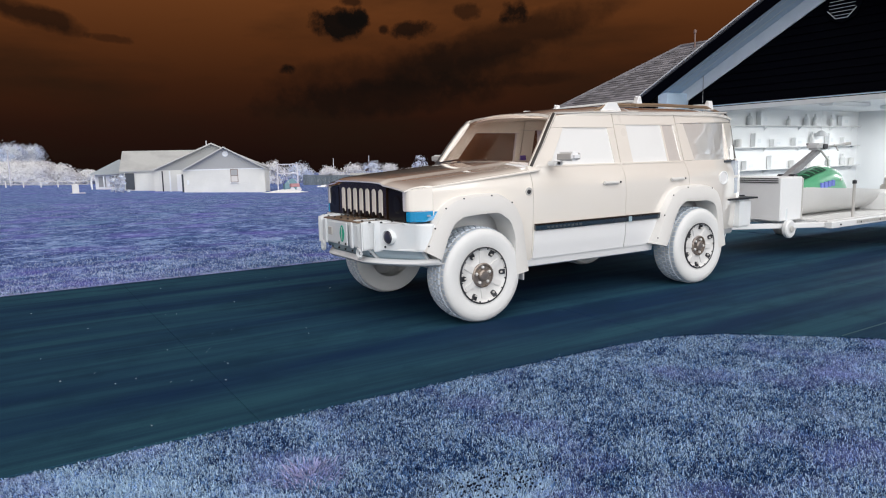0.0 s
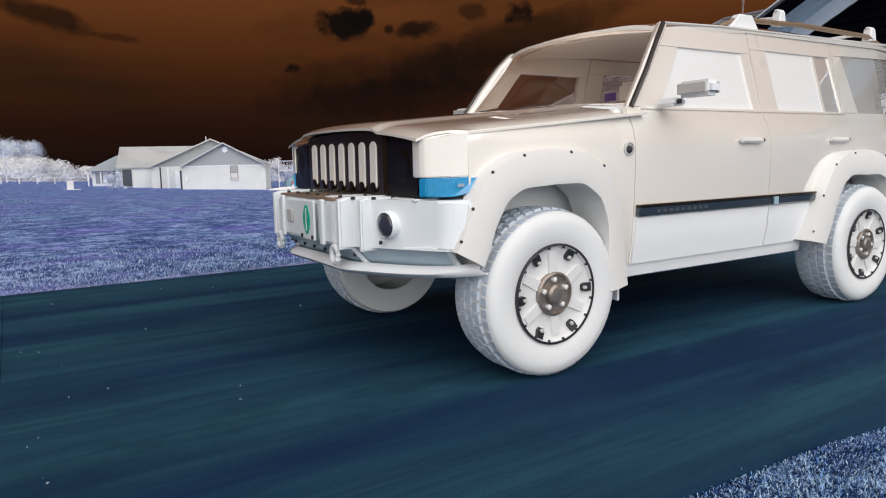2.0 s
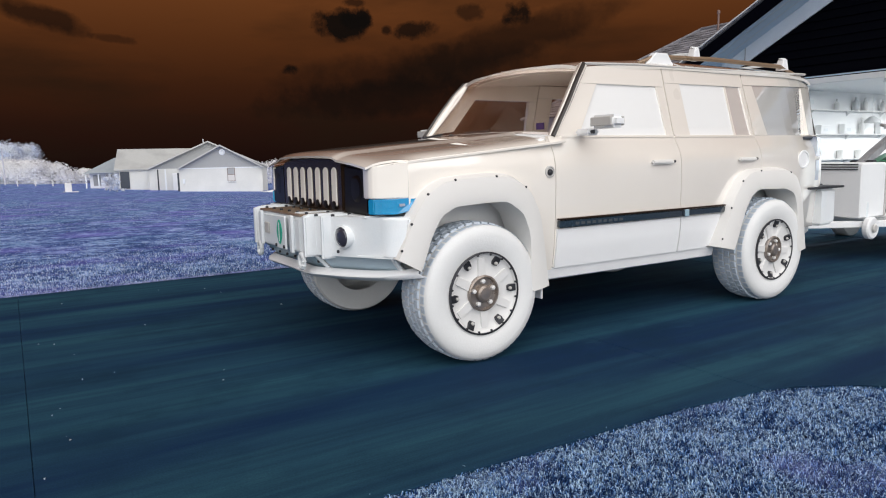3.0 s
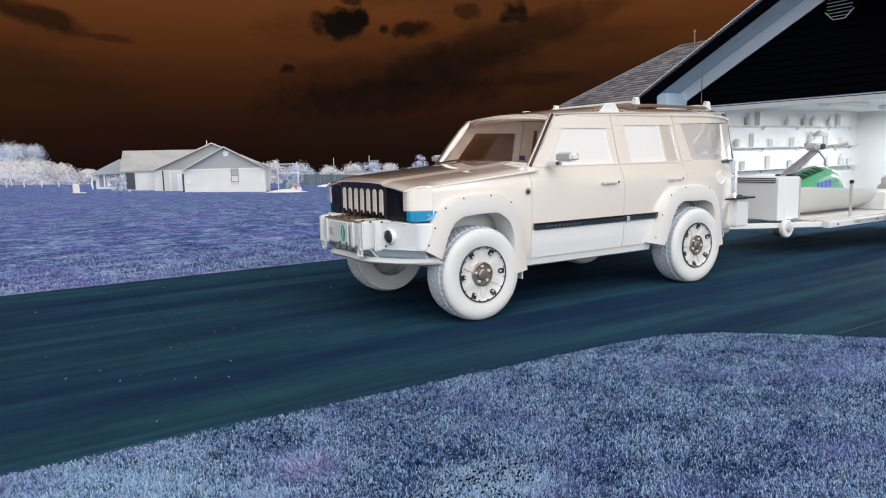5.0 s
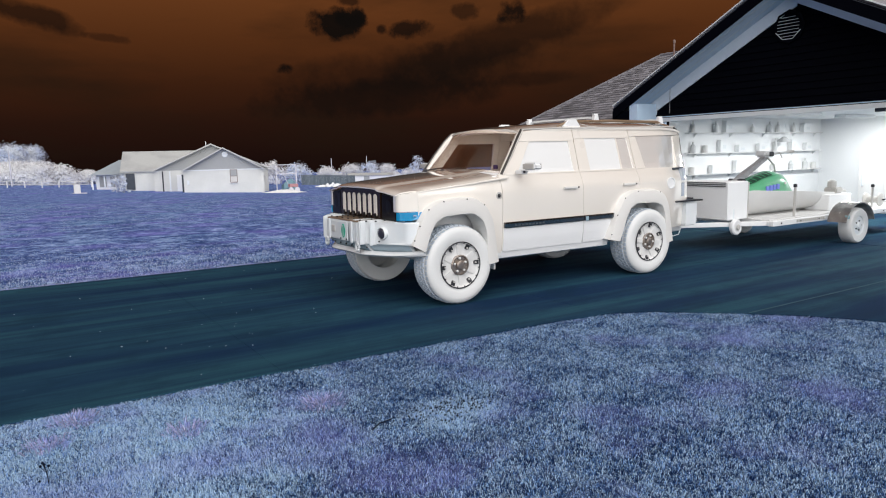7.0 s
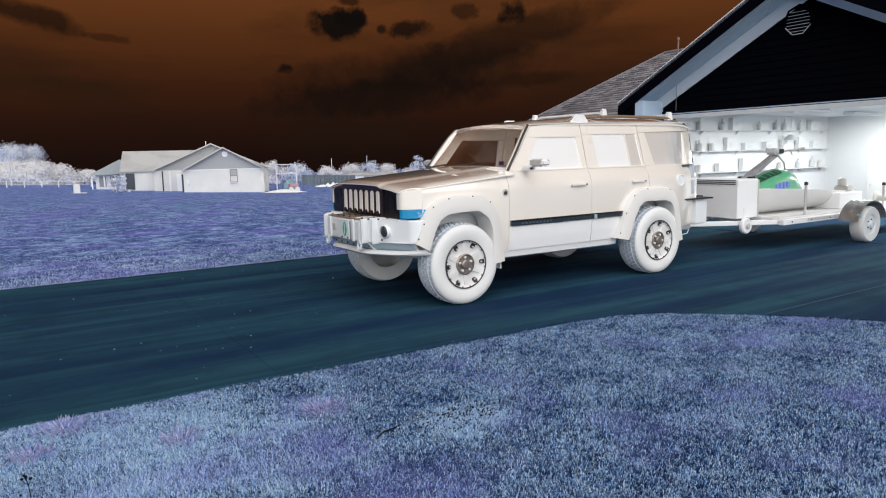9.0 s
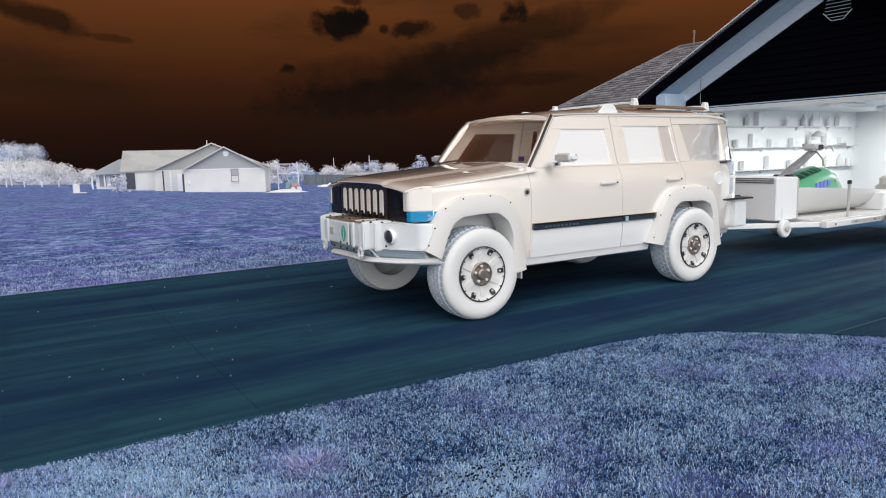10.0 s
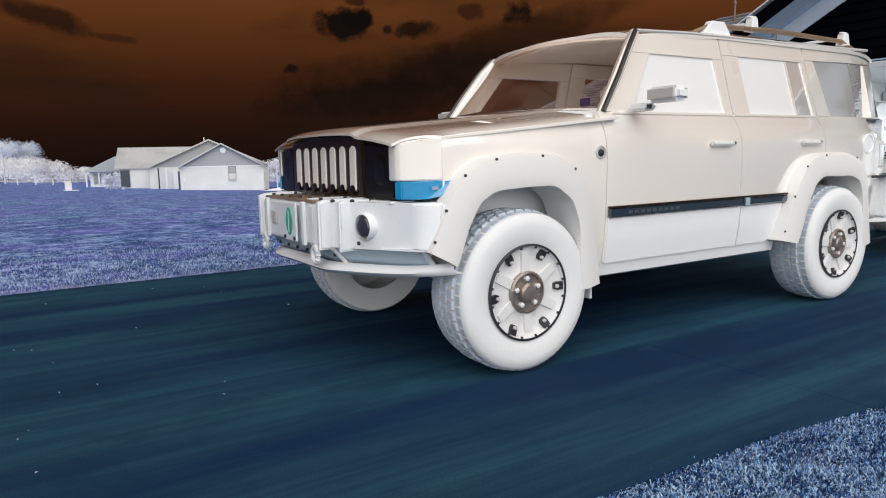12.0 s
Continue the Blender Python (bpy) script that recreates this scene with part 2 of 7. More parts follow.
def turf_colour(nt, where, tones, violet, pale, shift, grain, wide, mottling=1.0):
    """Grass colour: dark, middle and light by a mottled noise, with violet and pale drifts."""
    mapping = nt.nodes.new("ShaderNodeMapping")
    mapping.inputs["Scale"].default_value = wide
    wire(nt, where, mapping.inputs[0])
    mottle = node(nt, "ShaderNodeTexNoise", Vector=mapping.outputs[0], Scale=grain, Detail=6.0, Roughness=0.68)
    clump = node(nt, "ShaderNodeTexNoise", Vector=mapping.outputs[0], Scale=grain * 6.5, Detail=3.0, Roughness=0.6)
    tone = maths(nt, "ADD", maths(nt, "ADD", maths(nt, "ADD", maths(nt, "MULTIPLY", maths(nt, "SUBTRACT", mottle.outputs[0], 0.5), mottling), 0.5), shift), maths(nt, "MULTIPLY", maths(nt, "SUBTRACT", clump.outputs[0], 0.5), 0.85))
    col = ramp(nt, [(0.38, tones[0]), (0.51, tones[1]), (0.62, tones[2]), (0.80, tones[3])], tone).outputs[0]
    drift = node(nt, "ShaderNodeTexNoise", Vector=mapping.outputs[0], Scale=grain * 0.42, Detail=5.0, Roughness=0.6)
    msk = ramp(nt, [(0.50, (0, 0, 0)), (0.68, (1, 1, 1))], drift.outputs[0])
    col = mix(nt, maths(nt, "MULTIPLY", msk.outputs[0], 0.50), col, violet)
    dry = node(nt, "ShaderNodeTexNoise", Vector=mapping.outputs[0], Scale=grain * 0.27, Detail=6.0, Roughness=0.7)
    msk = ramp(nt, [(0.54, (0, 0, 0)), (0.74, (1, 1, 1))], dry.outputs[0])
    return mix(nt, maths(nt, "MULTIPLY", msk.outputs[0], 0.6), col, pale)


LAWN_TONES, LAWN_VIOLET, LAWN_PALE = ((0.015, 0.050, 0.160), (0.066, 0.172, 0.41), (0.205, 0.43, 0.87), (0.57, 0.79, 1.0)), (0.33, 0.36, 0.84), (0.56, 0.74, 0.98)
FIELD_TONES, FIELD_VIOLET, FIELD_PALE = ((0.045, 0.082, 0.235), (0.108, 0.165, 0.42), (0.25, 0.38, 0.66), (0.42, 0.52, 0.80)), (0.21, 0.16, 0.62), (0.16, 0.35, 0.52)


def turf_blades(name, tones, violet, pale, grain, wide, spot=None, lean=0.48, lighter=0.36, mottling=1.0, vary=1.10):
    m = bpy.data.materials.new(name)
    m.use_nodes = True
    nt = m.node_tree
    b = nt.nodes["Principled BSDF"]
    tc = nt.nodes.new("ShaderNodeTexCoord")
    geo = nt.nodes.new("ShaderNodeNewGeometry")
    shift = maths(nt, "MULTIPLY", maths(nt, "SUBTRACT", geo.outputs["Random Per Island"], lean), vary)
    for cx, cy, rx, ry in spot or ():
        sep2 = nt.nodes.new("ShaderNodeSeparateXYZ")
        wire(nt, tc.outputs["Object"], sep2.inputs[0])
        ex = maths(nt, "POWER", maths(nt, "DIVIDE", maths(nt, "ABSOLUTE", maths(nt, "SUBTRACT", sep2.outputs[0], cx)), rx), 2.0)
        ey = maths(nt, "POWER", maths(nt, "DIVIDE", maths(nt, "ABSOLUTE", maths(nt, "SUBTRACT", sep2.outputs[1], cy)), ry), 2.0)
        wob = node(nt, "ShaderNodeTexNoise", Vector=tc.outputs["Object"], Scale=7.0, Detail=4.0)
        dist = maths(nt, "ADD", maths(nt, "ADD", ex, ey), maths(nt, "MULTIPLY", maths(nt, "SUBTRACT", wob.outputs[0], 0.5), 1.6))
        msk = ramp(nt, [(0.35, (1, 1, 1)), (1.0, (0, 0, 0))], dist)
        shift = maths(nt, "ADD", shift, maths(nt, "MULTIPLY", msk.outputs[0], lighter))
    col = turf_colour(nt, tc.outputs["Object"], tones, violet, pale, shift, grain, wide, mottling)
    wire(nt, col, b.inputs["Base Color"])
    b.inputs["Roughness"].default_value = 0.8
    b.inputs["Specular IOR Level"].default_value = 0.1
    tr = nt.nodes.new("ShaderNodeBsdfTranslucent")
    wire(nt, col, tr.inputs[0])
    ms = nt.nodes.new("ShaderNodeMixShader")
    ms.inputs[0].default_value = 0.25
    wire(nt, b.outputs[0], ms.inputs[1])
    wire(nt, tr.outputs[0], ms.inputs[2])
    wire(nt, ms.outputs[0], nt.nodes["Material Output"].inputs[0])
    return m


def turf_ground(name):
    """The turf itself: the mown field beyond the drive, and the thatch of the lawn on the near side."""
    m = bpy.data.materials.new(name)
    m.use_nodes = True
    nt = m.node_tree
    b = nt.nodes["Principled BSDF"]
    tc = nt.nodes.new("ShaderNodeTexCoord")
    where = tc.outputs["Object"]
    fine = node(nt, "ShaderNodeTexNoise", Vector=where, Scale=2.4, Detail=11.0, Roughness=0.82)
    shift = maths(nt, "MULTIPLY", maths(nt, "SUBTRACT", fine.outputs[0], 0.5), 1.9)
    field = turf_colour(nt, where, FIELD_TONES, FIELD_VIOLET, FIELD_PALE, shift, 1.7, (0.7, 0.8, 1.0), 0.65)
    lawn = turf_colour(nt, where, ((0.022, 0.055, 0.125), (0.050, 0.108, 0.205), (0.10, 0.175, 0.29), (0.19, 0.28, 0.40)), (0.14, 0.16, 0.36), (0.17, 0.25, 0.36), maths(nt, "MULTIPLY", shift, 0.6), 4.2, (1.0, 1.0, 1.0))
    sep2 = nt.nodes.new("ShaderNodeSeparateXYZ")
    wire(nt, where, sep2.inputs[0])
    wire(nt, mix(nt, maths(nt, "GREATER_THAN", sep2.outputs[1], 1.0), lawn, field), b.inputs["Base Color"])
    b.inputs["Roughness"].default_value = 0.95
    b.inputs["Specular IOR Level"].default_value = 0.03
    bp = node(nt, "ShaderNodeBump", Height=fine.outputs[0], Strength=1.0, Distance=0.03)
    wire(nt, bp.outputs[0], b.inputs["Normal"])
    return m


M_SOIL = turf_ground("blue_turf")
M_BLADE = turf_blades("blue_grass", LAWN_TONES, LAWN_VIOLET, LAWN_PALE, 2.6, (1.0, 1.0, 1.0), ((-1.65, -2.37, 0.34, 0.26), (-3.9, -1.9, 1.8, 1.3)), 0.47, 0.44, 1.45, 1.10)
M_BLADE2 = turf_blades("blue_field_grass", ((0.045, 0.095, 0.22), (0.11, 0.20, 0.42), (0.32, 0.48, 0.70), (0.60, 0.70, 0.86)), FIELD_VIOLET, FIELD_PALE, 1.7, (0.7, 0.8, 1.0), ((-4.5, 6.5, 4.5, 3.0),), 0.50, 0.16)
M_EDGE = leafy("pale_grass_fringe", (0.55, 0.60, 0.86), (0.20, 0.26, 0.60), 6.0, 0.9)
M_SEED = surface("dark_seed", (0.010, 0.016, 0.034), 0.9, spread=0.2, bump=0.0, spec=0.05)
M_VIOLETWEED = leafy("violet_weed", (0.66, 0.66, 0.94), (0.30, 0.40, 0.76), 14.0, 1.0)

M_SIDING = surface("near_black_siding", (0.0009, 0.0013, 0.0035), 0.7, spread=0.15, grain=25, bump=0.05, spec=0.05)
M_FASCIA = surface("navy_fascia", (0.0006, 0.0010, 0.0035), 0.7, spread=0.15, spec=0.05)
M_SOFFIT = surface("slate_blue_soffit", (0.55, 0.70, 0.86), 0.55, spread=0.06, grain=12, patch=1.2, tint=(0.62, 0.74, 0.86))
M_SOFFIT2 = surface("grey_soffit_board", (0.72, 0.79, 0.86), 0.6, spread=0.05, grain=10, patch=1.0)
M_SHINGLE = surface("grey_shingle", (0.24, 0.23, 0.25), 0.9, spread=0.25, grain=30, patch=3, bump=0.4, per_object=0.28, tint=(0.15, 0.15, 0.17))
M_WHITEWALL = surface("white_plaster", (0.84, 0.85, 0.85), 0.8, spread=0.02, grain=20, patch=0.8, tint=(0.80, 0.81, 0.83), bump=0.05)
M_BRICKPALE = surface("pale_brick_wall", (0.66, 0.665, 0.63), 0.9, spread=0.08, grain=8, patch=0.7, tint=(0.76, 0.76, 0.72), bump=0.2)
M_BRICKBLUE = surface("slate_blue_brick", (0.10, 0.11, 0.19), 0.85, spread=0.15, grain=30, patch=2.0, bump=0.2)
nt = M_BRICKBLUE.node_tree
tc = nt.nodes.new("ShaderNodeTexCoord")
turn = nt.nodes.new("ShaderNodeMapping")
turn.inputs["Rotation"].default_value = (radians(90), 0, radians(90))
wire(nt, tc.outputs["Object"], turn.inputs[0])
bricks = node(nt, "ShaderNodeTexBrick", Vector=turn.outputs[0], Scale=1.0)
for key, value in (("Color1", (0.10, 0.11, 0.19, 1)), ("Color2", (0.15, 0.16, 0.25, 1)), ("Mortar", (0.42, 0.46, 0.54, 1)), ("Mortar Size", 0.008), ("Brick Width", 0.21), ("Row Height", 0.075)):
    bricks.inputs[key].default_value = value
wire(nt, bricks.outputs[0], nt.nodes["Principled BSDF"].inputs["Base Color"])
M_GABLEGREY = surface("grey_gable_siding", (0.36, 0.37, 0.37), 0.8, spread=0.04, grain=3, patch=0.4)
M_ROOFGREY = surface("grey_far_shingle", (0.43, 0.44, 0.43), 0.9, spread=0.08, grain=5, patch=0.4, tint=(0.26, 0.26, 0.265))
M_FOLIAGE = leafy("white_lilac_foliage", (0.88, 0.93, 1.0), (0.66, 0.76, 0.97), 0.5, 0.3)
M_FOLIAGE2 = leafy("white_foliage", (0.96, 0.97, 0.98), (0.92, 0.93, 0.97), 0.2, 0.05)
M_BARK = surface("pale_bark", (0.62, 0.62, 0.68), 0.9, spread=0.12)

M_STRIP = surface("navy_moulding", (0.02, 0.035, 0.05), 0.16, spread=0.2, coat=0.6, patch=2, tint=(0.05, 0.05, 0.055))
M_BRONZE2 = surface("brown_metal", (0.26, 0.18, 0.115), 0.3, metal=0.2, spread=0.12, grain=50)
M_DARKTRIM = surface("grey_brown_trim", (0.035, 0.030, 0.027), 0.4, spread=0.1)
M_GLASSBLUE = surface("blue_grey_lens", (0.34, 0.38, 0.47), 0.1, spread=0.12, coat=1.0, patch=8, tint=(0.55, 0.62, 0.66))
M_LENSGREY = surface("grey_lens", (0.045, 0.045, 0.065), 0.15, spread=0.15, coat=0.3)
M_HUB = surface("hub_metal", (0.30, 0.25, 0.21), 0.28, metal=0.5, spread=0.15, tint=(0.14, 0.15, 0.18), patch=12)

M_WINFRAME = surface("brown_window_frame", (0.20, 0.13, 0.11), 0.6, spread=0.1)
M_WINPANE = surface("pale_window_glass", (0.68, 0.66, 0.62), 0.15, spread=0.04, coat=0.6)
M_DARKSLATE = surface("dark_slate", (0.05, 0.06, 0.075), 0.7, spread=0.15)
M_PORCHROOF = surface("slate_porch_roof", (0.30, 0.34, 0.37), 0.8, spread=0.1, grain=6, patch=1)
M_FENCE = surface("slate_fence_wood", (0.13, 0.16, 0.18), 0.85, spread=0.2, grain=6, per_object=0.2)
M_JOINT = surface("slate_joint_filler", (0.055, 0.12, 0.14), 0.9, spread=0.2)
M_TARP = surface("teal_tarp", (0.24, 0.40, 0.44), 0.7, spread=0.1)
M_REDDULL = surface("dull_red", (0.46, 0.24, 0.25), 0.6, spread=0.1)

M_MUDGUARD = surface("grey_mudguard", (0.26, 0.25, 0.24), 0.25, metal=0.5, spread=0.15, patch=6, tint=(0.60, 0.59, 0.57))
M_DARKGREEN = surface("dark_green_vent", (0.015, 0.06, 0.035), 0.4, spread=0.3)
M_MARKBLUE = surface("blue_marking", (0.20, 0.26, 0.75), 0.5, spread=0.1)
M_POLE = surface("grey_pole", (0.24, 0.24, 0.25), 0.4, spread=0.1, patch=5, tint=(0.48, 0.48, 0.48))
M_DIFFUSER = surface("white_diffuser", (0.85, 0.85, 0.84), 0.5, spread=0.01)
M_SHINGLE2 = surface("grey_shingle_tabs", (0.19, 0.185, 0.20), 0.9, spread=0.25, grain=30, patch=3, bump=0.4, island=True)

M_RAKE = surface("grey_rake_board", (0.50, 0.50, 0.49), 0.7, spread=0.05)
M_MARKFAINT = surface("faint_marking", (0.055, 0.065, 0.075), 0.4, spread=0.05)
M_PALEGREY = surface("pale_grey_plastic", (0.62, 0.63, 0.63), 0.5, spread=0.04)

# ---- mesh helpers ----


BASES = set()  # things whose meshes are given in the place's own coordinates


def part(name, bm, material, parent=None, label=""):
    """Link a bmesh as one mesh object under a thing or a part."""
    me = bpy.data.meshes.new(name)
    bmesh.ops.recalc_face_normals(bm, faces=bm.faces)
    bm.to_mesh(me)
    bm.free()
    me.materials.append(material)
    ob = new(name, me)
    if parent is not None:
        ob.parent = parent
        if parent in BASES:
            ob.matrix_parent_inverse = parent.matrix_basis.inverted()
    if label:
        ob["label"] = label
    return ob


def thing(name, label, category, group="", at=None, based=False):
    ob = new(name)
    if at is not None:
        ob.matrix_basis = at
    if based:
        BASES.add(ob)
    return tagged(ob, label, category, group)


def smooth(ob, angle=35):
    for p in ob.data.polygons:
        p.use_smooth = True
    ob.data.set_sharp_from_angle(angle=radians(angle))
    return ob


def box(x0, x1, y0, y1, z0, z1, bevel=0.0, bm=None, seg=1):
    out = bm or bmesh.new()
    vs = [out.verts.new(p) for p in ((x0, y0, z0), (x1, y0, z0), (x1, y1, z0), (x0, y1, z0), (x0, y0, z1), (x1, y0, z1), (x1, y1, z1), (x0, y1, z1))]
    fs = [out.faces.new([vs[i] for i in q]) for q in ((0, 3, 2, 1), (4, 5, 6, 7), (0, 1, 5, 4), (1, 2, 6, 5), (2, 3, 7, 6), (3, 0, 4, 7))]
    if bevel:
        es = {e for f in fs for e in f.edges}
        bmesh.ops.bevel(out, geom=list(es), offset=bevel, segments=seg, affect="EDGES", clamp_overlap=True)
    return out


def prism(pts, axis, a, b, bevel=0.0, bm=None, seg=1):
    """A polygon pushed along an axis from a to b. pts are the other two coordinates, in the order x, y, z."""
    out = bm or bmesh.new()

    def put(p, v):
        return {"x": (v, p[0], p[1]), "y": (p[0], v, p[1]), "z": (p[0], p[1], v)}[axis]
    lo = [out.verts.new(put(p, a)) for p in pts]
    hi = [out.verts.new(put(p, b)) for p in pts]
    fs = [out.faces.new(lo), out.faces.new(hi[::-1])]
    n = len(pts)
    fs += [out.faces.new((lo[i], hi[i], hi[(i + 1) % n], lo[(i + 1) % n])) for i in range(n)]
    if bevel:
        es = {e for f in fs[:2] for e in f.edges}
        bmesh.ops.bevel(out, geom=list(es), offset=bevel, segments=seg, affect="EDGES", clamp_overlap=True)
    return out


def tube(path, r, sides=8, bm=None, close=True):
    """A round bar along a path of points; r is a radius or one for each point."""
    out = bm or bmesh.new()
    pts = [Vector(p) for p in path]
    rs = [r] * len(pts) if isinstance(r, (int, float)) else r
    rings = []
    for i, p in enumerate(pts):
        d = (pts[min(i + 1, len(pts) - 1)] - pts[max(i - 1, 0)]).normalized()
        u = d.cross(Vector((0, 0, 1)))
        u = d.cross(Vector((1, 0, 0))) if u.length < 0.1 else u
        u.normalize()
        v = d.cross(u)
        rings.append([out.verts.new(p + (u * math.cos(k * math.tau / sides) + v * math.sin(k * math.tau / sides)) * rs[i]) for k in range(sides)])
    for a, b in zip(rings, rings[1:]):
        for k in range(sides):
            out.faces.new((a[k], a[(k + 1) % sides], b[(k + 1) % sides], b[k]))
    if close:
        out.faces.new(rings[0][::-1])
        out.faces.new(rings[-1])
    return out


def lathe(profile, sides=40, bm=None, axis="y", centre=(0, 0, 0), caps=True):
    """A profile of (radius, along) turned round an axis through centre."""
    out = bm or bmesh.new()
    rings = []
    for r, h in profile:
        ring = []
        for k in range(sides):
            c, s = math.cos(k * math.tau / sides) * r, math.sin(k * math.tau / sides) * r
            p = {"y": (c, h, s), "z": (c, s, h), "x": (h, c, s)}[axis]
            ring.append(out.verts.new(Vector(p) + Vector(centre)))
        rings.append(ring)
    for a, b in zip(rings, rings[1:]):
        for k in range(sides):
            out.faces.new((a[k], a[(k + 1) % sides], b[(k + 1) % sides], b[k]))
    for ring in (rings[0], rings[-1]) if caps else ():
        if len({tuple(round(c, 6) for c in v.co) for v in ring}) > 2:
            out.faces.new(ring)
    return out


def sheet(fn, nu, nv, thick=None, bm=None):
    """A grid fn(u, v) for u, v in 0..1, with a back shifted by the vector thick."""
    out = bm or bmesh.new()
    g = [[out.verts.new(fn(i / nu, j / nv)) for j in range(nv + 1)] for i in range(nu + 1)]
    for i in range(nu):
        for j in range(nv):
            out.faces.new((g[i][j], g[i + 1][j], g[i + 1][j + 1], g[i][j + 1]))
    if thick is not None:
        t = Vector(thick)
        h = [[out.verts.new(v.co + t) for v in row] for row in g]
        for i in range(nu):
            for j in range(nv):
                out.faces.new((h[i][j + 1], h[i + 1][j + 1], h[i + 1][j], h[i][j]))
        rim = [(i, 0) for i in range(nu)] + [(nu, j) for j in range(nv)] + [(i, nv) for i in range(nu, 0, -1)] + [(0, j) for j in range(nv, 0, -1)]
        for (a, b), (c, d) in zip(rim, rim[1:] + rim[:1]):
            out.faces.new((g[a][b], h[a][b], h[c][d], g[c][d]))
    return out


def lerp_path(pts, x):
    """Height at x on a line through pts."""
    for (x0, z0), (x1, z1) in zip(pts, pts[1:]):
        if x <= x1:
            t = 0 if x1 == x0 else max(0.0, (x - x0) / (x1 - x0))
            return z0 + (z1 - z0) * t
    return pts[-1][1]

# ---- ground ----


def ground_z(x, y):
    """The yard falls gently away from the drive towards the far houses and a little to the east."""
    fall = lerp_path([(-1000, -0.02), (4.2, -0.02), (73, -2.17), (150, -2.2), (400, -7.2), (3000, -62.0)], y)
    return fall - 0.037 * (min(max(x, -40.0), 90.0) - 14) * min(1.0, max(0.0, (y - 8) / 62))


xs = [-1500, -600, -250, -120] + [-70 + 5 * i for i in range(37)] + [150, 260, 600, 1500]
ys = [-900, -200, -60, -30] + [-15 + 1.5 * i for i in range(20)] + [18 + 4 * i for i in range(36)] + [175, 220, 300, 400, 700, 1200, 2000, 3000]
bm = bmesh.new()
gv = [[bm.verts.new((x, y, ground_z(x, y) + (0.0 if -1.5 < y < 5 and -30 < x < 20 else 0.03 * noise.noise((x * 0.11, y * 0.13, 0))))) for y in ys] for x in xs]
for i in range(len(xs) - 1):
    for j in range(len(ys) - 1):
        bm.faces.new((gv[i][j], gv[i + 1][j], gv[i + 1][j + 1], gv[i][j + 1]))
ground = part("ground", bm, M_SOIL)
smooth(ground, 60)
tagged(ground, "wide mown blue-violet lawn falling gently away", "ground", kind="structure")

# ---- driveway: concrete slabs with open joints ----
driveway = tagged(new("driveway"), "dark navy concrete driveway with narrow joints", "driveway", kind="structure")


def slab(pts, name="slab"):
    return part(name, prism(pts, "z", -0.14, 0.0, 0.0025), M_CONCRETE, driveway)


FAR = 4.07
slab([(-12.0, -0.95), (-5.31, -1.0), (-5.31, FAR), (-12.0, FAR)])
slab([(-5.302, -1.0), (-2.2395, -1.05), (-2.2395, FAR), (-5.302, FAR)])
slab([(-2.238, -1.06), (-0.6, -1.11), (0.3, -1.14), (0.847, -1.21), (0.847, FAR), (-2.238, FAR)])
slab([(0.851, -1.215), (1.02, -1.27), (1.25, -1.41), (1.50, -1.63), (1.83, -1.976), (3.94, -1.976), (3.94, FAR), (0.851, FAR)])
slab([(3.948, -1.976), (7.19, -1.976), (7.19, FAR), (3.948, FAR)])
slab([(1.84, -1.984), (2.10, -2.27), (2.34, -2.62), (2.52, -2.95), (2.75, -3.6), (2.85, -5.2), (7.19, -5.2), (7.19, -1.984)])
part("joint_filler", box(1.87, 7.18, -1.982, -1.978, -0.02, 0.0008), M_JOINT, driveway)
slab([(-12.0, -7.0), (-12.05, 12.0), (-18.0, 12.0), (-18.0, -7.0)], "street_slab")

# ---- own house: garage gable in front, main roof behind ----
GX, AP_Y, AP_Z, SLOPE = 7.2, 0.84, 3.975, 0.533
HEAD = 2.09
SLOPE_R = 0.50


def rake(y, lift=0.0):
    return AP_Z + lift - (SLOPE if y > AP_Y else SLOPE_R) * abs(y - AP_Y)


garage = tagged(new("garage"), "open garage with near-black gable siding and slate-blue soffits", "garage", kind="structure")
YL, YR = 3.80, -2.08
# front wall beside the opening and the gable backing
part("front_wall", box(GX + 0.03, GX + 0.17, 3.45, YL, 0.0, HEAD + 0.05), M_SIDING, garage)
part("front_wall", box(GX + 0.03, GX + 0.17, -7.0, -1.75, 0.0, HEAD + 0.05), M_BRICKBLUE, garage, "slate-blue brick wall beside the garage door")
part("gable_wall", prism([(YL, HEAD), (YL, rake(YL) + 0.02), (AP_Y, AP_Z + 0.02), (YR, rake(YR) + 0.02), (YR, HEAD)], "x", GX + 0.03, GX + 0.17), M_SIDING, garage)
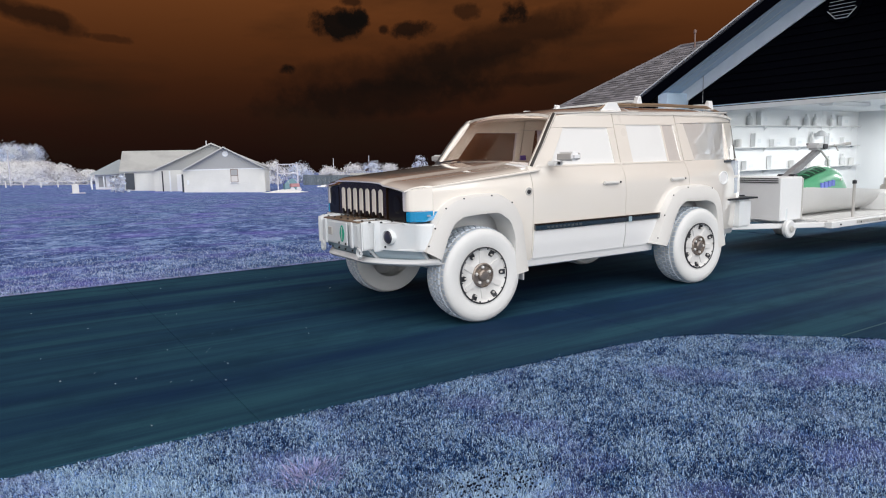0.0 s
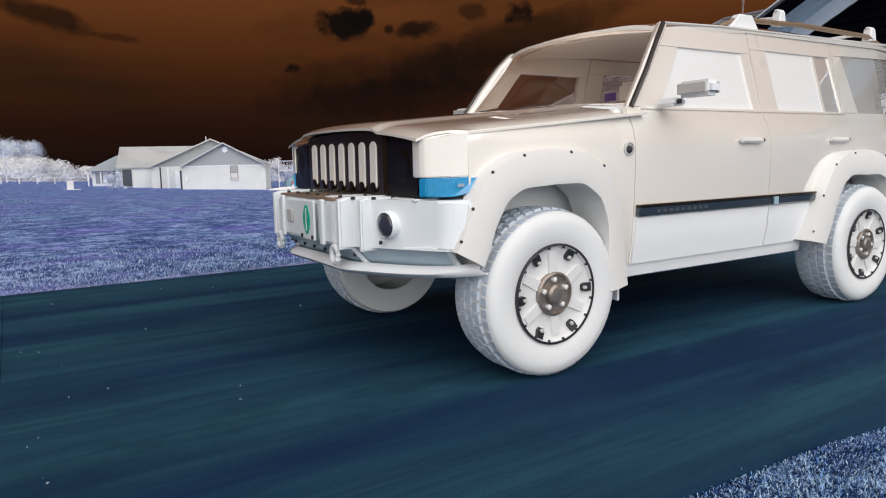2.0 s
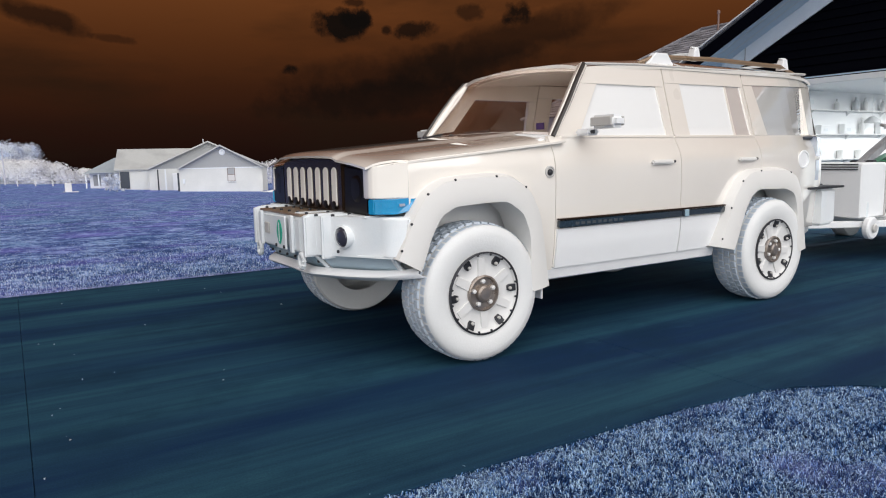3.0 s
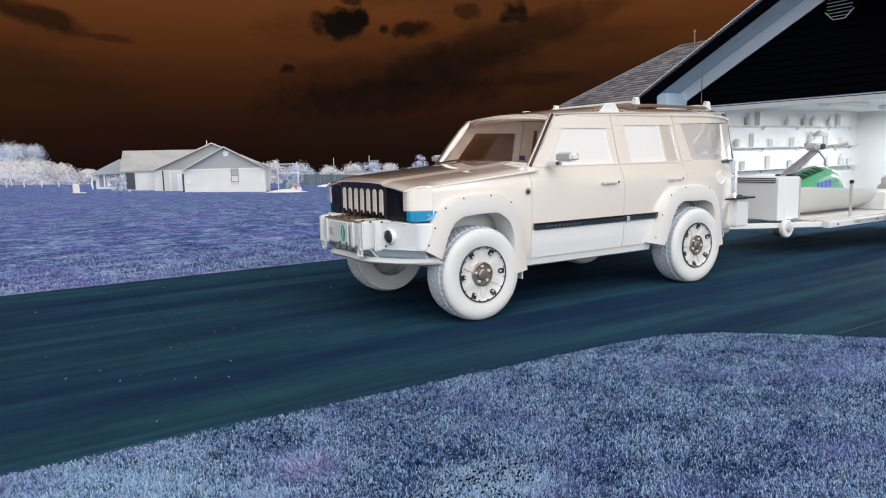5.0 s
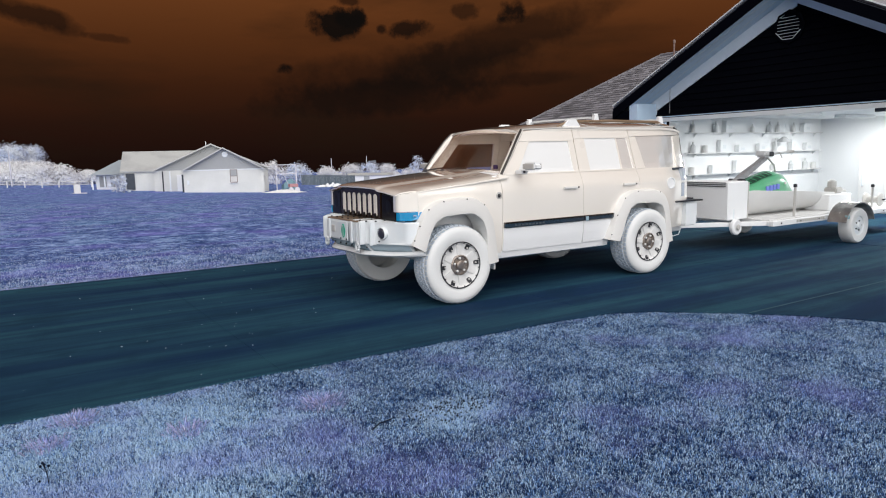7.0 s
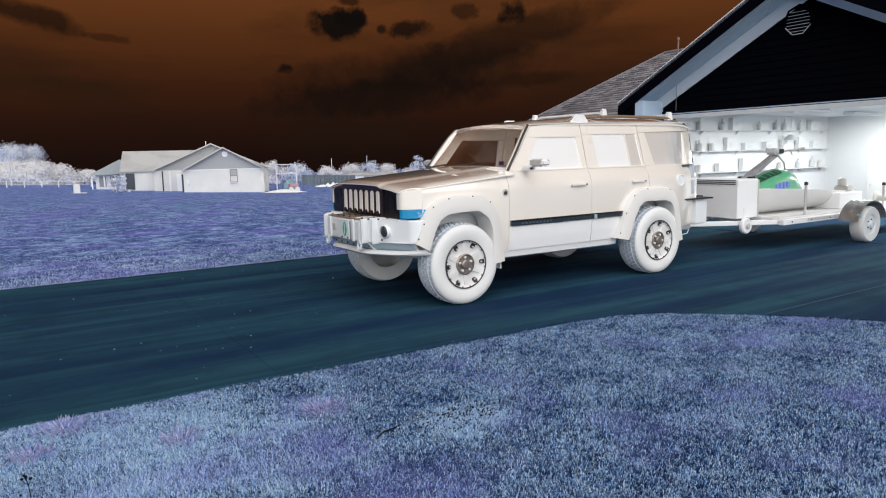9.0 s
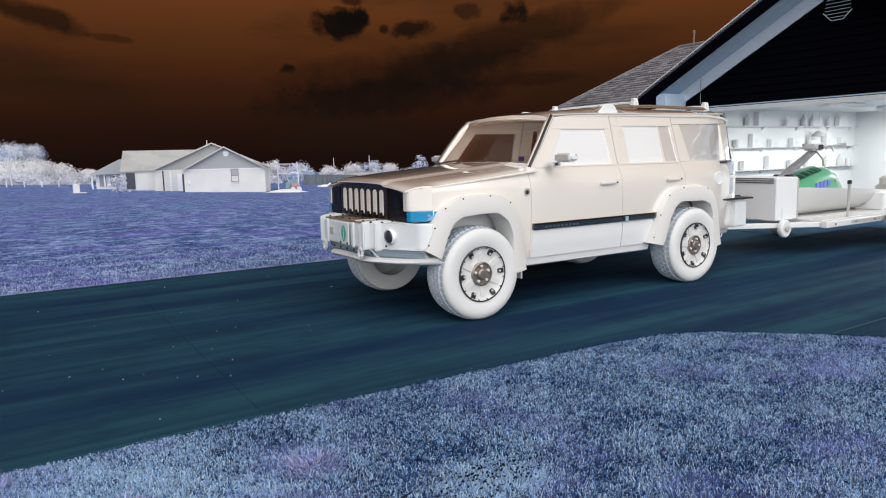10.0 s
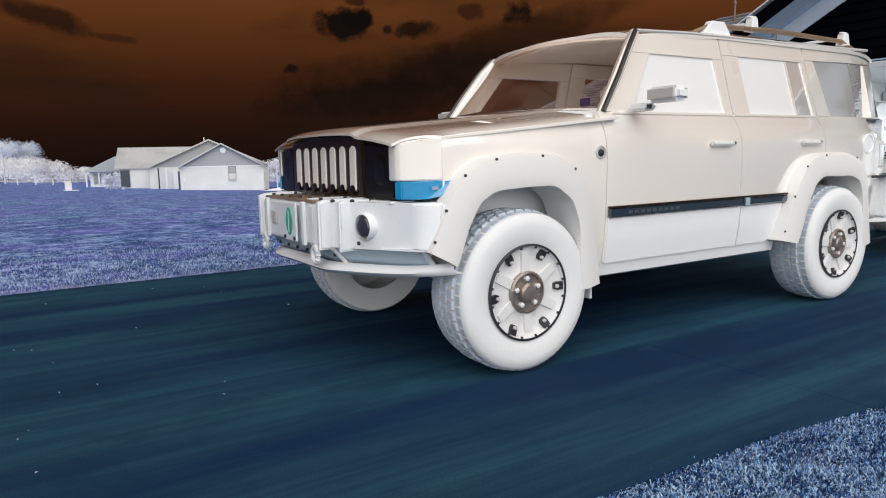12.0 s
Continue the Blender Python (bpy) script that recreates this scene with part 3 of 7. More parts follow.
# lapped boards
zb = HEAD + 0.10
while zb < AP_Z - 0.06:
    top = min(zb + 0.112, AP_Z - 0.03)
    la, lb = max(0.03, (AP_Z - zb - 0.10) / SLOPE), max(0.02, (AP_Z - top - 0.02) / SLOPE)
    ra, rb = min(AP_Y - YR, max(0.03, (AP_Z - zb - 0.10) / SLOPE_R)), min(AP_Y - YR, max(0.02, (AP_Z - top - 0.02) / SLOPE_R))
    bm = bmesh.new()
    v = [bm.verts.new(p) for p in ((GX, AP_Y - ra, zb), (GX, AP_Y + la, zb), (GX + 0.022, AP_Y + lb, top), (GX + 0.022, AP_Y - rb, top), (GX + 0.03, AP_Y - ra, zb), (GX + 0.03, AP_Y + la, zb), (GX + 0.03, AP_Y + lb, top), (GX + 0.03, AP_Y - rb, top))]
    for q in ((0, 1, 2, 3), (4, 7, 6, 5), (0, 4, 5, 1), (1, 5, 6, 2), (2, 6, 7, 3), (3, 7, 4, 0)):
        bm.faces.new([v[k] for k in q])
    part("board", bm, M_SIDING, garage)
    zb += 0.115
# header trim: dark drip edge, thin pale line and slate casing
part("header_drip", box(GX - 0.02, GX + 0.03, YR, YL, HEAD + 0.062, HEAD + 0.098, 0.004), M_FASCIA, garage)
part("header_line", box(GX - 0.012, GX + 0.03, YR, YL, HEAD + 0.044, HEAD + 0.060), M_SOFFIT, garage)
part("header_casing", box(GX - 0.010, GX + 0.028, -1.80, 3.50, HEAD - 0.045, HEAD + 0.030, 0.004), M_STEEL, garage)
part("jamb_casing", box(GX - 0.010, GX + 0.028, 3.40, 3.50, 0.0, HEAD - 0.057), M_SOFFIT, garage)
part("jamb_casing", box(GX - 0.010, GX + 0.028, -1.80, -1.70, 0.0, HEAD - 0.057), M_SOFFIT, garage)
# octagonal gable vent with slats
vent = part("gable_vent", lathe([(0.27, 0.0), (0.27, -0.03), (0.235, -0.035), (0.230, -0.012), (0.01, -0.010)], 8, None, "x", (GX - 0.002, 0.95, 3.44)), M_SIDING, garage, "near-black octagonal louvred vent")
for k in range(7):
    z = 3.45 - 0.15 + 0.05 * k
    h = min(0.185, 0.27 - abs(z - 3.45))
    part("vent_slat", prism([(GX - 0.034, z - 0.012), (GX - 0.030, z - 0.016), (GX - 0.012, z + 0.018), (GX - 0.016, z + 0.022)], "y", 0.96 - h, 0.96 + h), M_FASCIA, vent)
    part("slat_edge", box(GX - 0.041, GX - 0.036, 0.96 - h, 0.96 + h, z - 0.017, z - 0.011), M_STEEL, vent)
for k in range(3):
    a0, a1 = math.radians(202.5 + 45 * k), math.radians(247.5 + 45 * k)
    part("vent_rim", tube([(GX - 0.04, 0.96 + 0.225 * math.cos(a), 3.45 + 0.225 * math.sin(a)) for a in (a0, a1)], 0.006, 6), M_STEEL, vent)
# overhanging roof: soffit, fascia, shingles
OVER = 0.58


def raked(name, x0, x1, y0, y1, low, high, material, bevel=0.0, label=""):
    """A board along the rake from x0 to x1, between two heights over the soffit line."""
    return part(name, prism([(y0, rake(y0, low)), (y1, rake(y1, low)), (y1, rake(y1, high)), (y0, rake(y0, high))], "x", x0, x1, bevel), material, garage, label)


for s, yend, yroof, deep in ((1, YL + 0.02, YL + 0.42, 0.235), (-1, YR - 0.26, YR - 0.30, 0.19)):
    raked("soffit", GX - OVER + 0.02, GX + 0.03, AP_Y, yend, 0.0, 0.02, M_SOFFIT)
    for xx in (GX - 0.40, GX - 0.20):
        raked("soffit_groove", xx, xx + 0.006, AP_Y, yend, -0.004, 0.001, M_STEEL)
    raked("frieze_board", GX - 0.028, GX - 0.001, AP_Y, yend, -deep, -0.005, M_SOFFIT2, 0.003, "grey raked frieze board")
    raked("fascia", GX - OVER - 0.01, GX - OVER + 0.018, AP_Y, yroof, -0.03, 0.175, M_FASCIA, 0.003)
    raked("drip_edge", GX - OVER - 0.025, GX - OVER + 0.02, AP_Y, yroof, 0.207, 0.228, M_STEEL)
    raked("drip_line", GX - OVER - 0.016, GX - OVER + 0.02, AP_Y, yroof, 0.156, 0.164, M_DARKSLATE)
    raked("roof_deck", GX - OVER + 0.022, 14.6, AP_Y, yroof, 0.03, 0.222, M_SHINGLE)
    # boxed eave return
    y0, y1 = sorted((yend - s * 0.20, yend))
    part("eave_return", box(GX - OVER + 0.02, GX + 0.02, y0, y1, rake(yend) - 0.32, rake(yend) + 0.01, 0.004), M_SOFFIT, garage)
    y0, y1 = sorted((yend + s * 0.004, yroof))
    part("eave_end", box(GX - OVER + 0.02, GX + 0.02, y0, y1, rake(yroof) - 0.20, rake(yroof) + 0.10), M_FASCIA, garage)
    y0, y1 = sorted((yroof, yroof + s * 0.02))
    part("eave_fascia", box(GX - OVER, 14.0, y0, y1, rake(yroof) - 0.17, rake(yroof, 0.12)), M_FASCIA, garage)
part("ridge_cap", tube([(GX - OVER - 0.02, AP_Y, AP_Z + 0.225), (14.0, AP_Y, AP_Z + 0.225)], 0.03, 8), M_SHINGLE2, garage)
# thin pale cable hanging from the soffit
part("cable", tube([(GX - 0.05, 3.27, 2.66), (GX - 0.05, 3.27, 2.20)], 0.006, 6), M_POLE, garage)
part("door_sensor", box(GX + 0.04, GX + 0.16, -0.56, -0.40, HEAD - 0.10, HEAD - 0.04, 0.008), M_STRIP, garage, "dark blue door sensor")
# inside
part("side_wall", box(GX + 0.17, 13.2, YL - 0.14, YL, 0.0, 2.19), M_WHITEWALL, garage)
part("side_wall", box(GX + 0.17, 13.2, YR, YR + 0.14, 0.0, 2.19), M_WHITEWALL, garage)
part("back_wall", box(13.2, 13.34, YR, YL, 0.0, 2.19), M_WHITEWALL, garage)
part("garage_floor", box(GX, 13.2, YR + 0.14, YL - 0.14, -0.13, 0.004), M_CONCRETE, garage)
tagged(part("ceiling", box(GX + 0.172, 13.198, YR + 0.142, YL - 0.142, 2.16, 2.19), M_WHITEWALL), "flat white garage ceiling", "ceiling", kind="structure")

# main house behind: hip roof
house = tagged(new("house"), "long house with grey shingled hip roof behind the garage", "house", kind="structure")
RX, RZ, K, RY = 14.6, 4.54, 0.65, 9.75
run = (RZ - 2.2) / K
x0, x1, yb, yf = RX - run, RX + run, RY + run, -9.0
bm = bmesh.new()
v = [bm.verts.new(p) for p in ((x0, yb, 2.2), (x1, yb, 2.2), (x1, yf, 2.2), (x0, yf, 2.2), (RX, RY, RZ), (RX, yf + run, RZ))]
for q in ((0, 1, 4), (1, 2, 5, 4), (2, 3, 5), (3, 0, 4, 5)):
    bm.faces.new([v[k] for k in q])
part("roof_deck", bm, M_SHINGLE, house)
part("ridge_cap", tube([(RX, RY, RZ + 0.01), (RX, yf + run, RZ + 0.01)], 0.05, 8), M_SHINGLE2, house)
part("hip_cap", tube([(RX, RY, RZ), (x0, yb, 2.2)], 0.05, 8), M_SHINGLE2, house)
part("wall", box(x0 + 0.5, x1 - 0.5, YL + 0.01, yb - 0.5, -0.5, 2.22), M_BRICKPALE, house)
part("wall", box(x0 + 0.5, x1 - 0.5, yf + 0.5, YR - 0.01, -0.5, 2.22), M_BRICKPALE, house)
part("wall", box(13.36, x1 - 0.5, YR - 0.008, YL + 0.008, -0.5, 2.22), M_BRICKPALE, house)
part("vent_pipe", tube([(14.4, 9.06, 4.4), (14.4, 9.06, 4.87)], 0.027, 10), M_WINFRAME, house, "brown metal roof vent pipe")
part("pipe_cap", lathe([(0.042, 0.0), (0.042, 0.08), (0.015, 0.10)], 12, None, "z", (14.4, 9.06, 4.83)), M_WINFRAME, house)

# ---- the sport utility vehicle ----
CY = 0.92  # its middle line
car = thing("suv", "cream boxy off-road car with white tyres on the driveway", "car", at=pose(1.39, CY, 0), based=True)
SIDE = [(0.38, 0.13), (0.46, 0.085), (0.60, 0.062), (0.80, 0.050), (1.00, 0.045), (1.12, 0.050), (1.19, 0.072), (1.26, 0.112), (1.30, 0.130), (1.76, 0.250), (1.90, 0.30)]


def side_y(z):
    return lerp_path(SIDE, z)


def flip(bm, far):
    """Mirror to the far flank."""
    if far:
        for v in bm.verts:
            v.co.y = 2 * CY - v.co.y
    return bm


ARCH_F = [(-0.560, 0.645), (-0.507, 0.757), (-0.455, 0.868), (-0.36, 1.00), (-0.24, 1.062), (0.0, 1.080), (0.21, 1.075), (0.36, 0.985), (0.445, 0.83), (0.515, 0.36)]
ARCH_R = [(2.10, 0.47), (2.16, 0.61), (2.25, 0.82), (2.36, 0.97), (2.48, 1.035), (2.90, 1.040), (3.07, 0.985), (3.16, 0.84), (3.26, 0.34)]


def panel(x0, x1, low, high, nx=14, nz=12, out=0.0, far=False):
    """A body panel between two lines, following the flank's section."""
    def fn(u, v):
        x = x0 + (x1 - x0) * u
        a, b = low(x), high(x)
        z = a + (b - a) * v
        return Vector((x, side_y(z) - out, z))
    return flip(sheet(fn, nx, nz, (0, 0.03, 0)), far)


def quad_panel(c, out=0.0, far=False, n=6, thick=0.035):
    """A flank panel between four corners (x, z)."""
    def fn(u, v):
        x = (c[0][0] * (1 - u) + c[1][0] * u) * (1 - v) + (c[3][0] * (1 - u) + c[2][0] * u) * v
        z = (c[0][1] * (1 - u) + c[1][1] * u) * (1 - v) + (c[3][1] * (1 - u) + c[2][1] * u) * v
        return Vector((x, side_y(z) - out, z))
    return flip(sheet(fn, n, n, (0, thick, 0)), far)


def hood_edge(x):
    return lerp_path([(-0.66, 1.135), (-0.55, 1.155), (-0.3, 1.180), (0.2, 1.225), (0.70, 1.270)], x)


def arch_low(pts, base):
    def fn(x):
        if pts[0][0] < x < pts[-1][0]:
            return max(base, lerp_path(pts, x) - 0.03)
        return base
    return fn


for far in (False, True):
    fender = part("front_fender", panel(-0.43, 0.5975, lambda x: arch_low(ARCH_F, 0.46)(x), lambda x: hood_edge(x) - 0.012, 40, 10, 0, far), M_PAINT, car)
    smooth(fender)
    front_door = part("front_door", panel(0.6025, 1.7565, lambda x: 0.475, lambda x: 1.285, 12, 16, 0, far), M_PAINT, car)
    smooth(front_door)
    rear_door = part("rear_door", panel(1.7615, 2.6895, lambda x: arch_low(ARCH_R, 0.475)(x), lambda x: 1.285, 30, 16, 0, far), M_PAINT, car)
    smooth(rear_door)
    quarter = part("rear_quarter", panel(2.6945, 3.66, lambda x: arch_low(ARCH_R, 0.52)(x), lambda x: 1.285, 36, 14, 0, far), M_PAINT, car)
    smooth(quarter)
    # window frames and pillars
    part("window_frame", quad_panel([(0.640, 1.287), (0.860, 1.287), (1.095, 1.625), (0.925, 1.625)], 0.004, far), M_PAINT, front_door)
    part("window_frame", quad_panel([(1.685, 1.287), (1.754, 1.287), (1.750, 1.625), (1.665, 1.625)], 0.004, far), M_PAINT, front_door)
    part("window_frame", quad_panel([(0.925, 1.627), (1.750, 1.627), (1.750, 1.757), (1.02, 1.735)], 0.004, far), M_PAINT, front_door)
    part("window_frame", quad_panel([(1.764, 1.287), (1.935, 1.287), (1.920, 1.655), (1.760, 1.655)], 0.004, far), M_PAINT, rear_door)
    part("window_frame", quad_panel([(2.655, 1.287), (2.687, 1.287), (2.664, 1.655), (2.625, 1.655)], 0.004, far), M_PAINT, rear_door)
    part("window_frame", quad_panel([(1.760, 1.657), (2.664, 1.657), (2.660, 1.762), (1.760, 1.758)], 0.004, far), M_PAINT, rear_door)
    part("rear_pillar", quad_panel([(2.697, 1.287), (2.865, 1.287), (2.780, 1.672), (2.674, 1.672)], 0.004, far), M_PAINT, car)
    part("rear_pillar", quad_panel([(3.500, 1.287), (3.655, 1.287), (3.555, 1.690), (3.410, 1.680)], 0.004, far), M_PAINT, car)
    part("roof_side", quad_panel([(2.672, 1.674), (3.545, 1.692), (3.500, 1.790), (2.672, 1.764)], 0.004, far), M_PAINT, car)
    # glass
    glass = part("window_pane", quad_panel([(0.860, 1.28), (1.685, 1.28), (1.665, 1.628), (1.095, 1.628)], -0.006, far, 6, 0.005), M_GLASS if far else M_PRIVACY, front_door)
    glass.visible_shadow = False
    part("window_pane", quad_panel([(1.935, 1.28), (2.445, 1.28), (2.432, 1.658), (1.920, 1.658)], -0.005, far, 6, 0.006), M_GLASS if far else M_PRIVACY, rear_door, "pale tinted rear window").visible_shadow = False
    part("window_pane", quad_panel([(2.470, 1.28), (2.655, 1.28), (2.625, 1.658), (2.455, 1.658)], -0.005, far, 6, 0.006), M_PRIVACY2, rear_door, "beige tinted vent window").visible_shadow = False
    part("window_divider", quad_panel([(2.445, 1.288), (2.470, 1.288), (2.455, 1.654), (2.432, 1.654)], 0.0, far), M_PAINT, rear_door)
    pane = part("window_pane", quad_panel([(2.865, 1.28), (3.500, 1.28), (3.410, 1.682), (2.780, 1.675)], -0.004, far, 6, 0.006), M_PRIVACY2, quarter, "beige tinted rear quarter window")
    for vert in pane.data.vertices:
        vert.co.y += (-1 if far else 1) * 0.024 * (1.68 - vert.co.z) / 0.4
    pane.visible_shadow = False
    # weather strip under the windows
    part("belt_strip", quad_panel([(0.70, 1.275), (1.752, 1.275), (1.752, 1.289), (0.71, 1.289)], 0.008, far), M_PAINT, front_door)
    part("belt_strip", quad_panel([(1.766, 1.275), (2.684, 1.275), (2.684, 1.289), (1.766, 1.289)], 0.008, far), M_PAINT, rear_door)
    # top of the wing, under the bonnet's edge
    part("fender_top", flip(sheet(lambda u, v: Vector((-0.585 + 1.28 * u, lerp_path([(-0.63, 0.17), (-0.603, 0.116), (-0.575, 0.098), (-0.50, 0.074), (-0.425, 0.054), (0.8, 0.058)], -0.585 + 1.28 * u) * (1 - v) + 0.22 * v, hood_edge(-0.585 + 1.28 * u) - 0.014 - 0.022 * v)), 24, 3, (0, 0, -0.012)), far), M_PAINT, fender)
    # handles
    for door, hx in ((front_door, 1.545), (rear_door, 2.490)):
        handle = part("door_handle", flip(box(hx - 0.10, hx + 0.11, 0.020, 0.054, 1.090, 1.122, 0.010, None, 2), far), M_FLARE, door, "white pull handle")
        part("lock", flip(lathe([(0.009, 0.0), (0.009, -0.008), (0.003, -0.010)], 12, None, "y", (hx + 0.135, 0.046, 1.108)), far), M_DARK, door)
    # dark moulding strip with bronze upper edge
    for door, a, b in ((front_door, 0.612, 1.753), (rear_door, 1.765, 2.23)):
        strip = part("moulding", flip(box(a, b, 0.022, 0.052, 0.722, 0.768, 0.006), far), M_STRIP, door, "dark glossy side moulding")
        part("moulding_edge", flip(box(a, b, 0.019, 0.050, 0.770, 0.782, 0.003), far), M_BRONZE, strip)
    part("moulding_clip", flip(box(1.775, 1.815, 0.014, 0.050, 0.720, 0.771, 0.004), far), M_STEELBLUE, rear_door)
    if not far:
        for k in range(9):
            part("moulding_mark", box(0.74 + k * 0.048, 0.772 + k * 0.048, 0.0205, 0.024, 0.736, 0.754), M_MARKFAINT, front_door)
    # white lower cladding
    smooth(part("cladding", panel(0.612, 1.753, lambda x: 0.47, lambda x: 0.716, 6, 8, 0.012, far), M_TRIM, front_door))
    smooth(part("cladding", panel(1.765, 2.24, lambda x: arch_low(ARCH_R, 0.47)(x), lambda x: 0.716, 8, 8, 0.012, far), M_TRIM, rear_door))
    # sill
    sill = part("sill", flip(prism([(0.10, 0.40), (0.085, 0.47), (0.35, 0.47), (0.35, 0.38), (0.16, 0.38)], "x", 0.50, 2.20, 0.008), far), M_TRIM, car)
    # wheel-arch flares with rivets
    for pts, hub in ((ARCH_F, 0.0), (ARCH_R, 2.78)):
        bm = bmesh.new()
        rows = []
        fine = []
        for (xa, za), (xb, zb2) in zip(pts, pts[1:]):
            for k in range(4):
                fine.append((xa + (xb - xa) * k / 4, za + (zb2 - za) * k / 4))
        fine.append(pts[-1])
        sm = []
        for k, p in enumerate(fine):
            a, b = fine[max(0, k - 1)], fine[min(len(fine) - 1, k + 1)]
            sm.append(((a[0] + 2 * p[0] + b[0]) / 4, (a[1] + 2 * p[1] + b[1]) / 4))
        for x, z in sm:
            d = Vector((x - hub, 0, z - 0.34))
            d.normalize()
            inn = (x - d.x * 0.165, z - d.z * 0.165)
            mid = (x - d.x * 0.022, z - d.z * 0.022)
            mid2 = (x - d.x * 0.120, z - d.z * 0.120)
            ring = [(x, side_y(z) + 0.01, z), (x - d.x * 0.006, side_y(z) - 0.035, z - d.z * 0.006), (mid[0], -0.020, mid[1]), (mid2[0], -0.046, mid2[1]), (inn[0], -0.040, inn[1]), (inn[0], 0.20, inn[1])]
            rows.append([bm.verts.new(p) for p in ring])
        for a, b in zip(rows, rows[1:]):
            for k in range(5):
                bm.faces.new((a[k], a[k + 1], b[k + 1], b[k]))
        flare = part("arch_flare", flip(bm, far), M_FLARE, car, "riveted cream-white wheel-arch flare")
        smooth(flare, 30)
        for k in range(2, len(sm) - 6, 5):
            x, z = sm[k]
            d = Vector((x - hub, 0, z - 0.34)).normalized()
            part("rivet", flip(lathe([(0.0075, 0.0), (0.007, -0.006), (0.002, -0.008)], 8, None, "y", (x - d.x * 0.02, -0.016, z - d.z * 0.02)), far), M_DARK, flare)
        # wheel housing
        bm = bmesh.new()
        rows = []
        for x, z in sm:
            d = Vector((x - hub, 0, z - 0.34)).normalized()
            rows.append([bm.verts.new((x - d.x * 0.05, yy, z - d.z * 0.05)) for yy in (0.06, 0.50)])
        for a, b in zip(rows, rows[1:]):
            bm.faces.new((a[0], a[1], b[1], b[0]))
        bm.faces.new([r[1] for r in rows])
        part("wheel_housing", flip(bm, far), M_WELL, car)
        part("inner_wing", flip(prism([(hub - 0.56, 0.50), (hub - 0.56, 0.95), (hub - 0.36, 1.06), (hub + 0.36, 1.06), (hub + 0.56, 0.95), (hub + 0.56, 0.50)], "y", 0.285, 0.48, 0.02), far), M_WELL, car)
    part("mud_flap", flip(box(0.46, 0.475, 0.02, 0.27, 0.30, 0.56, 0.005), far), M_TRIM, car)
    # corner lamp
    corner = [(-0.622, 0.150), (-0.606, 0.112), (-0.575, 0.088), (-0.500, 0.062), (-0.405, 0.040), (-0.405, 0.120), (-0.555, 0.180)]
    bm = prism(corner, "z", 0.876, 0.957)
    for q in bm.verts:
        if q.co.x > -0.41:
            q.co.x += 0.022 if q.co.z > 0.9 else -0.026
            q.co.z += 0.004 if q.co.z > 0.9 else 0.012
    bmesh.ops.bevel(bm, geom=list(bm.edges), offset=0.005, segments=2, affect="EDGES", clamp_overlap=True)
    lens = part("corner_lamp", flip(bm, far), M_TEAL, car, "blue corner indicator lamp")
    bm = prism([(-0.624, 0.196), (-0.624, 0.152), (-0.616, 0.128), (-0.600, 0.110), (-0.575, 0.095), (-0.500, 0.070), (-0.425, 0.050), (-0.425, 0.196)], "z", 0.960, 1.110)
    for q in bm.verts:
        if q.co.z > 1.0:
            q.co.z = hood_edge(q.co.x) - 0.016
    bmesh.ops.bevel(bm, geom=list(bm.edges), offset=0.005, segments=2, affect="EDGES", clamp_overlap=True)
    smooth(part("fender_nose", flip(bm, far), M_PAINT, car), 50)
    part("lamp_rib", flip(box(-0.49, -0.455, 0.041, 0.047, 0.918, 0.932, 0.002), far), M_GLASSBLUE, lens)
    # mirror
    arm = part("mirror_arm", flip(box(0.80, 0.90, -0.02, 0.10, 1.285, 1.325, 0.012, None, 2), far), M_TRIM, front_door)
    housing = part("mirror_housing", flip(box(0.805, 0.915, -0.225, -0.015, 1.322, 1.402, 0.024, None, 3), far), M_TRIM, front_door, "pale door mirror")
    part("mirror_face", flip(box(0.906, 0.919, -0.205, -0.035, 1.336, 1.390, 0.004), far), M_GREY, housing)
    part("mirror_cap", flip(box(0.798, 0.812, -0.210, -0.035, 1.336, 1.390, 0.005), far), M_GREY, housing)
    part("mirror_bolt", flip(lathe([(0.012, 0.0), (0.012, -0.02), (0.004, -0.024)], 10, None, "y", (0.83, -0.018, 1.305)), far), M_DARK, housing)
    # front pillar with dark edge trim
    pill = part("windscreen_pillar", flip(tube([(0.660, 0.155, 1.275), (0.80, 0.185, 1.475), (0.93, 0.225, 1.650), (1.02, 0.262, 1.742)], 0.030, 8), far), M_PAINT, car)
    smooth(pill)
    part("pillar_trim", flip(tube([(0.640, 0.118, 1.288), (0.785, 0.150, 1.488), (0.915, 0.196, 1.660), (1.000, 0.232, 1.752)], 0.015, 6), far), M_DARKTRIM, pill, "dark windscreen edge trim")
    # tail lamp
    tail = part("tail_lamp", flip(prism([(3.50, 0.042), (3.585, 0.045), (3.635, 0.072), (3.660, 0.13), (3.662, 0.26), (3.50, 0.26)], "z", 0.905, 1.268, 0.006, None, 2), far), M_GLASSBLUE, car, "blue-grey glossy tail lamp")
    part("lamp_band", flip(prism([(3.496, 0.039), (3.588, 0.042), (3.638, 0.070), (3.664, 0.129), (3.666, 0.255), (3.50, 0.255)], "z", 1.08, 1.11, 0.003), far), M_PALE, tail)
    part("rain_gutter", flip(tube([(1.02, 0.248, 1.755), (1.5, 0.244, 1.772), (2.4, 0.242, 1.778), (3.45, 0.246, 1.795)], 0.010, 6), far), M_GREY, car)
    part("rear_seal", flip(tube([(3.46, 0.252, 1.79), (3.535, 0.250, 1.745), (3.585, 0.235, 1.66), (3.64, 0.180, 1.45), (3.672, 0.125, 1.29)], 0.011, 6), far), M_DARKTRIM, car, "dark rear glass seal")
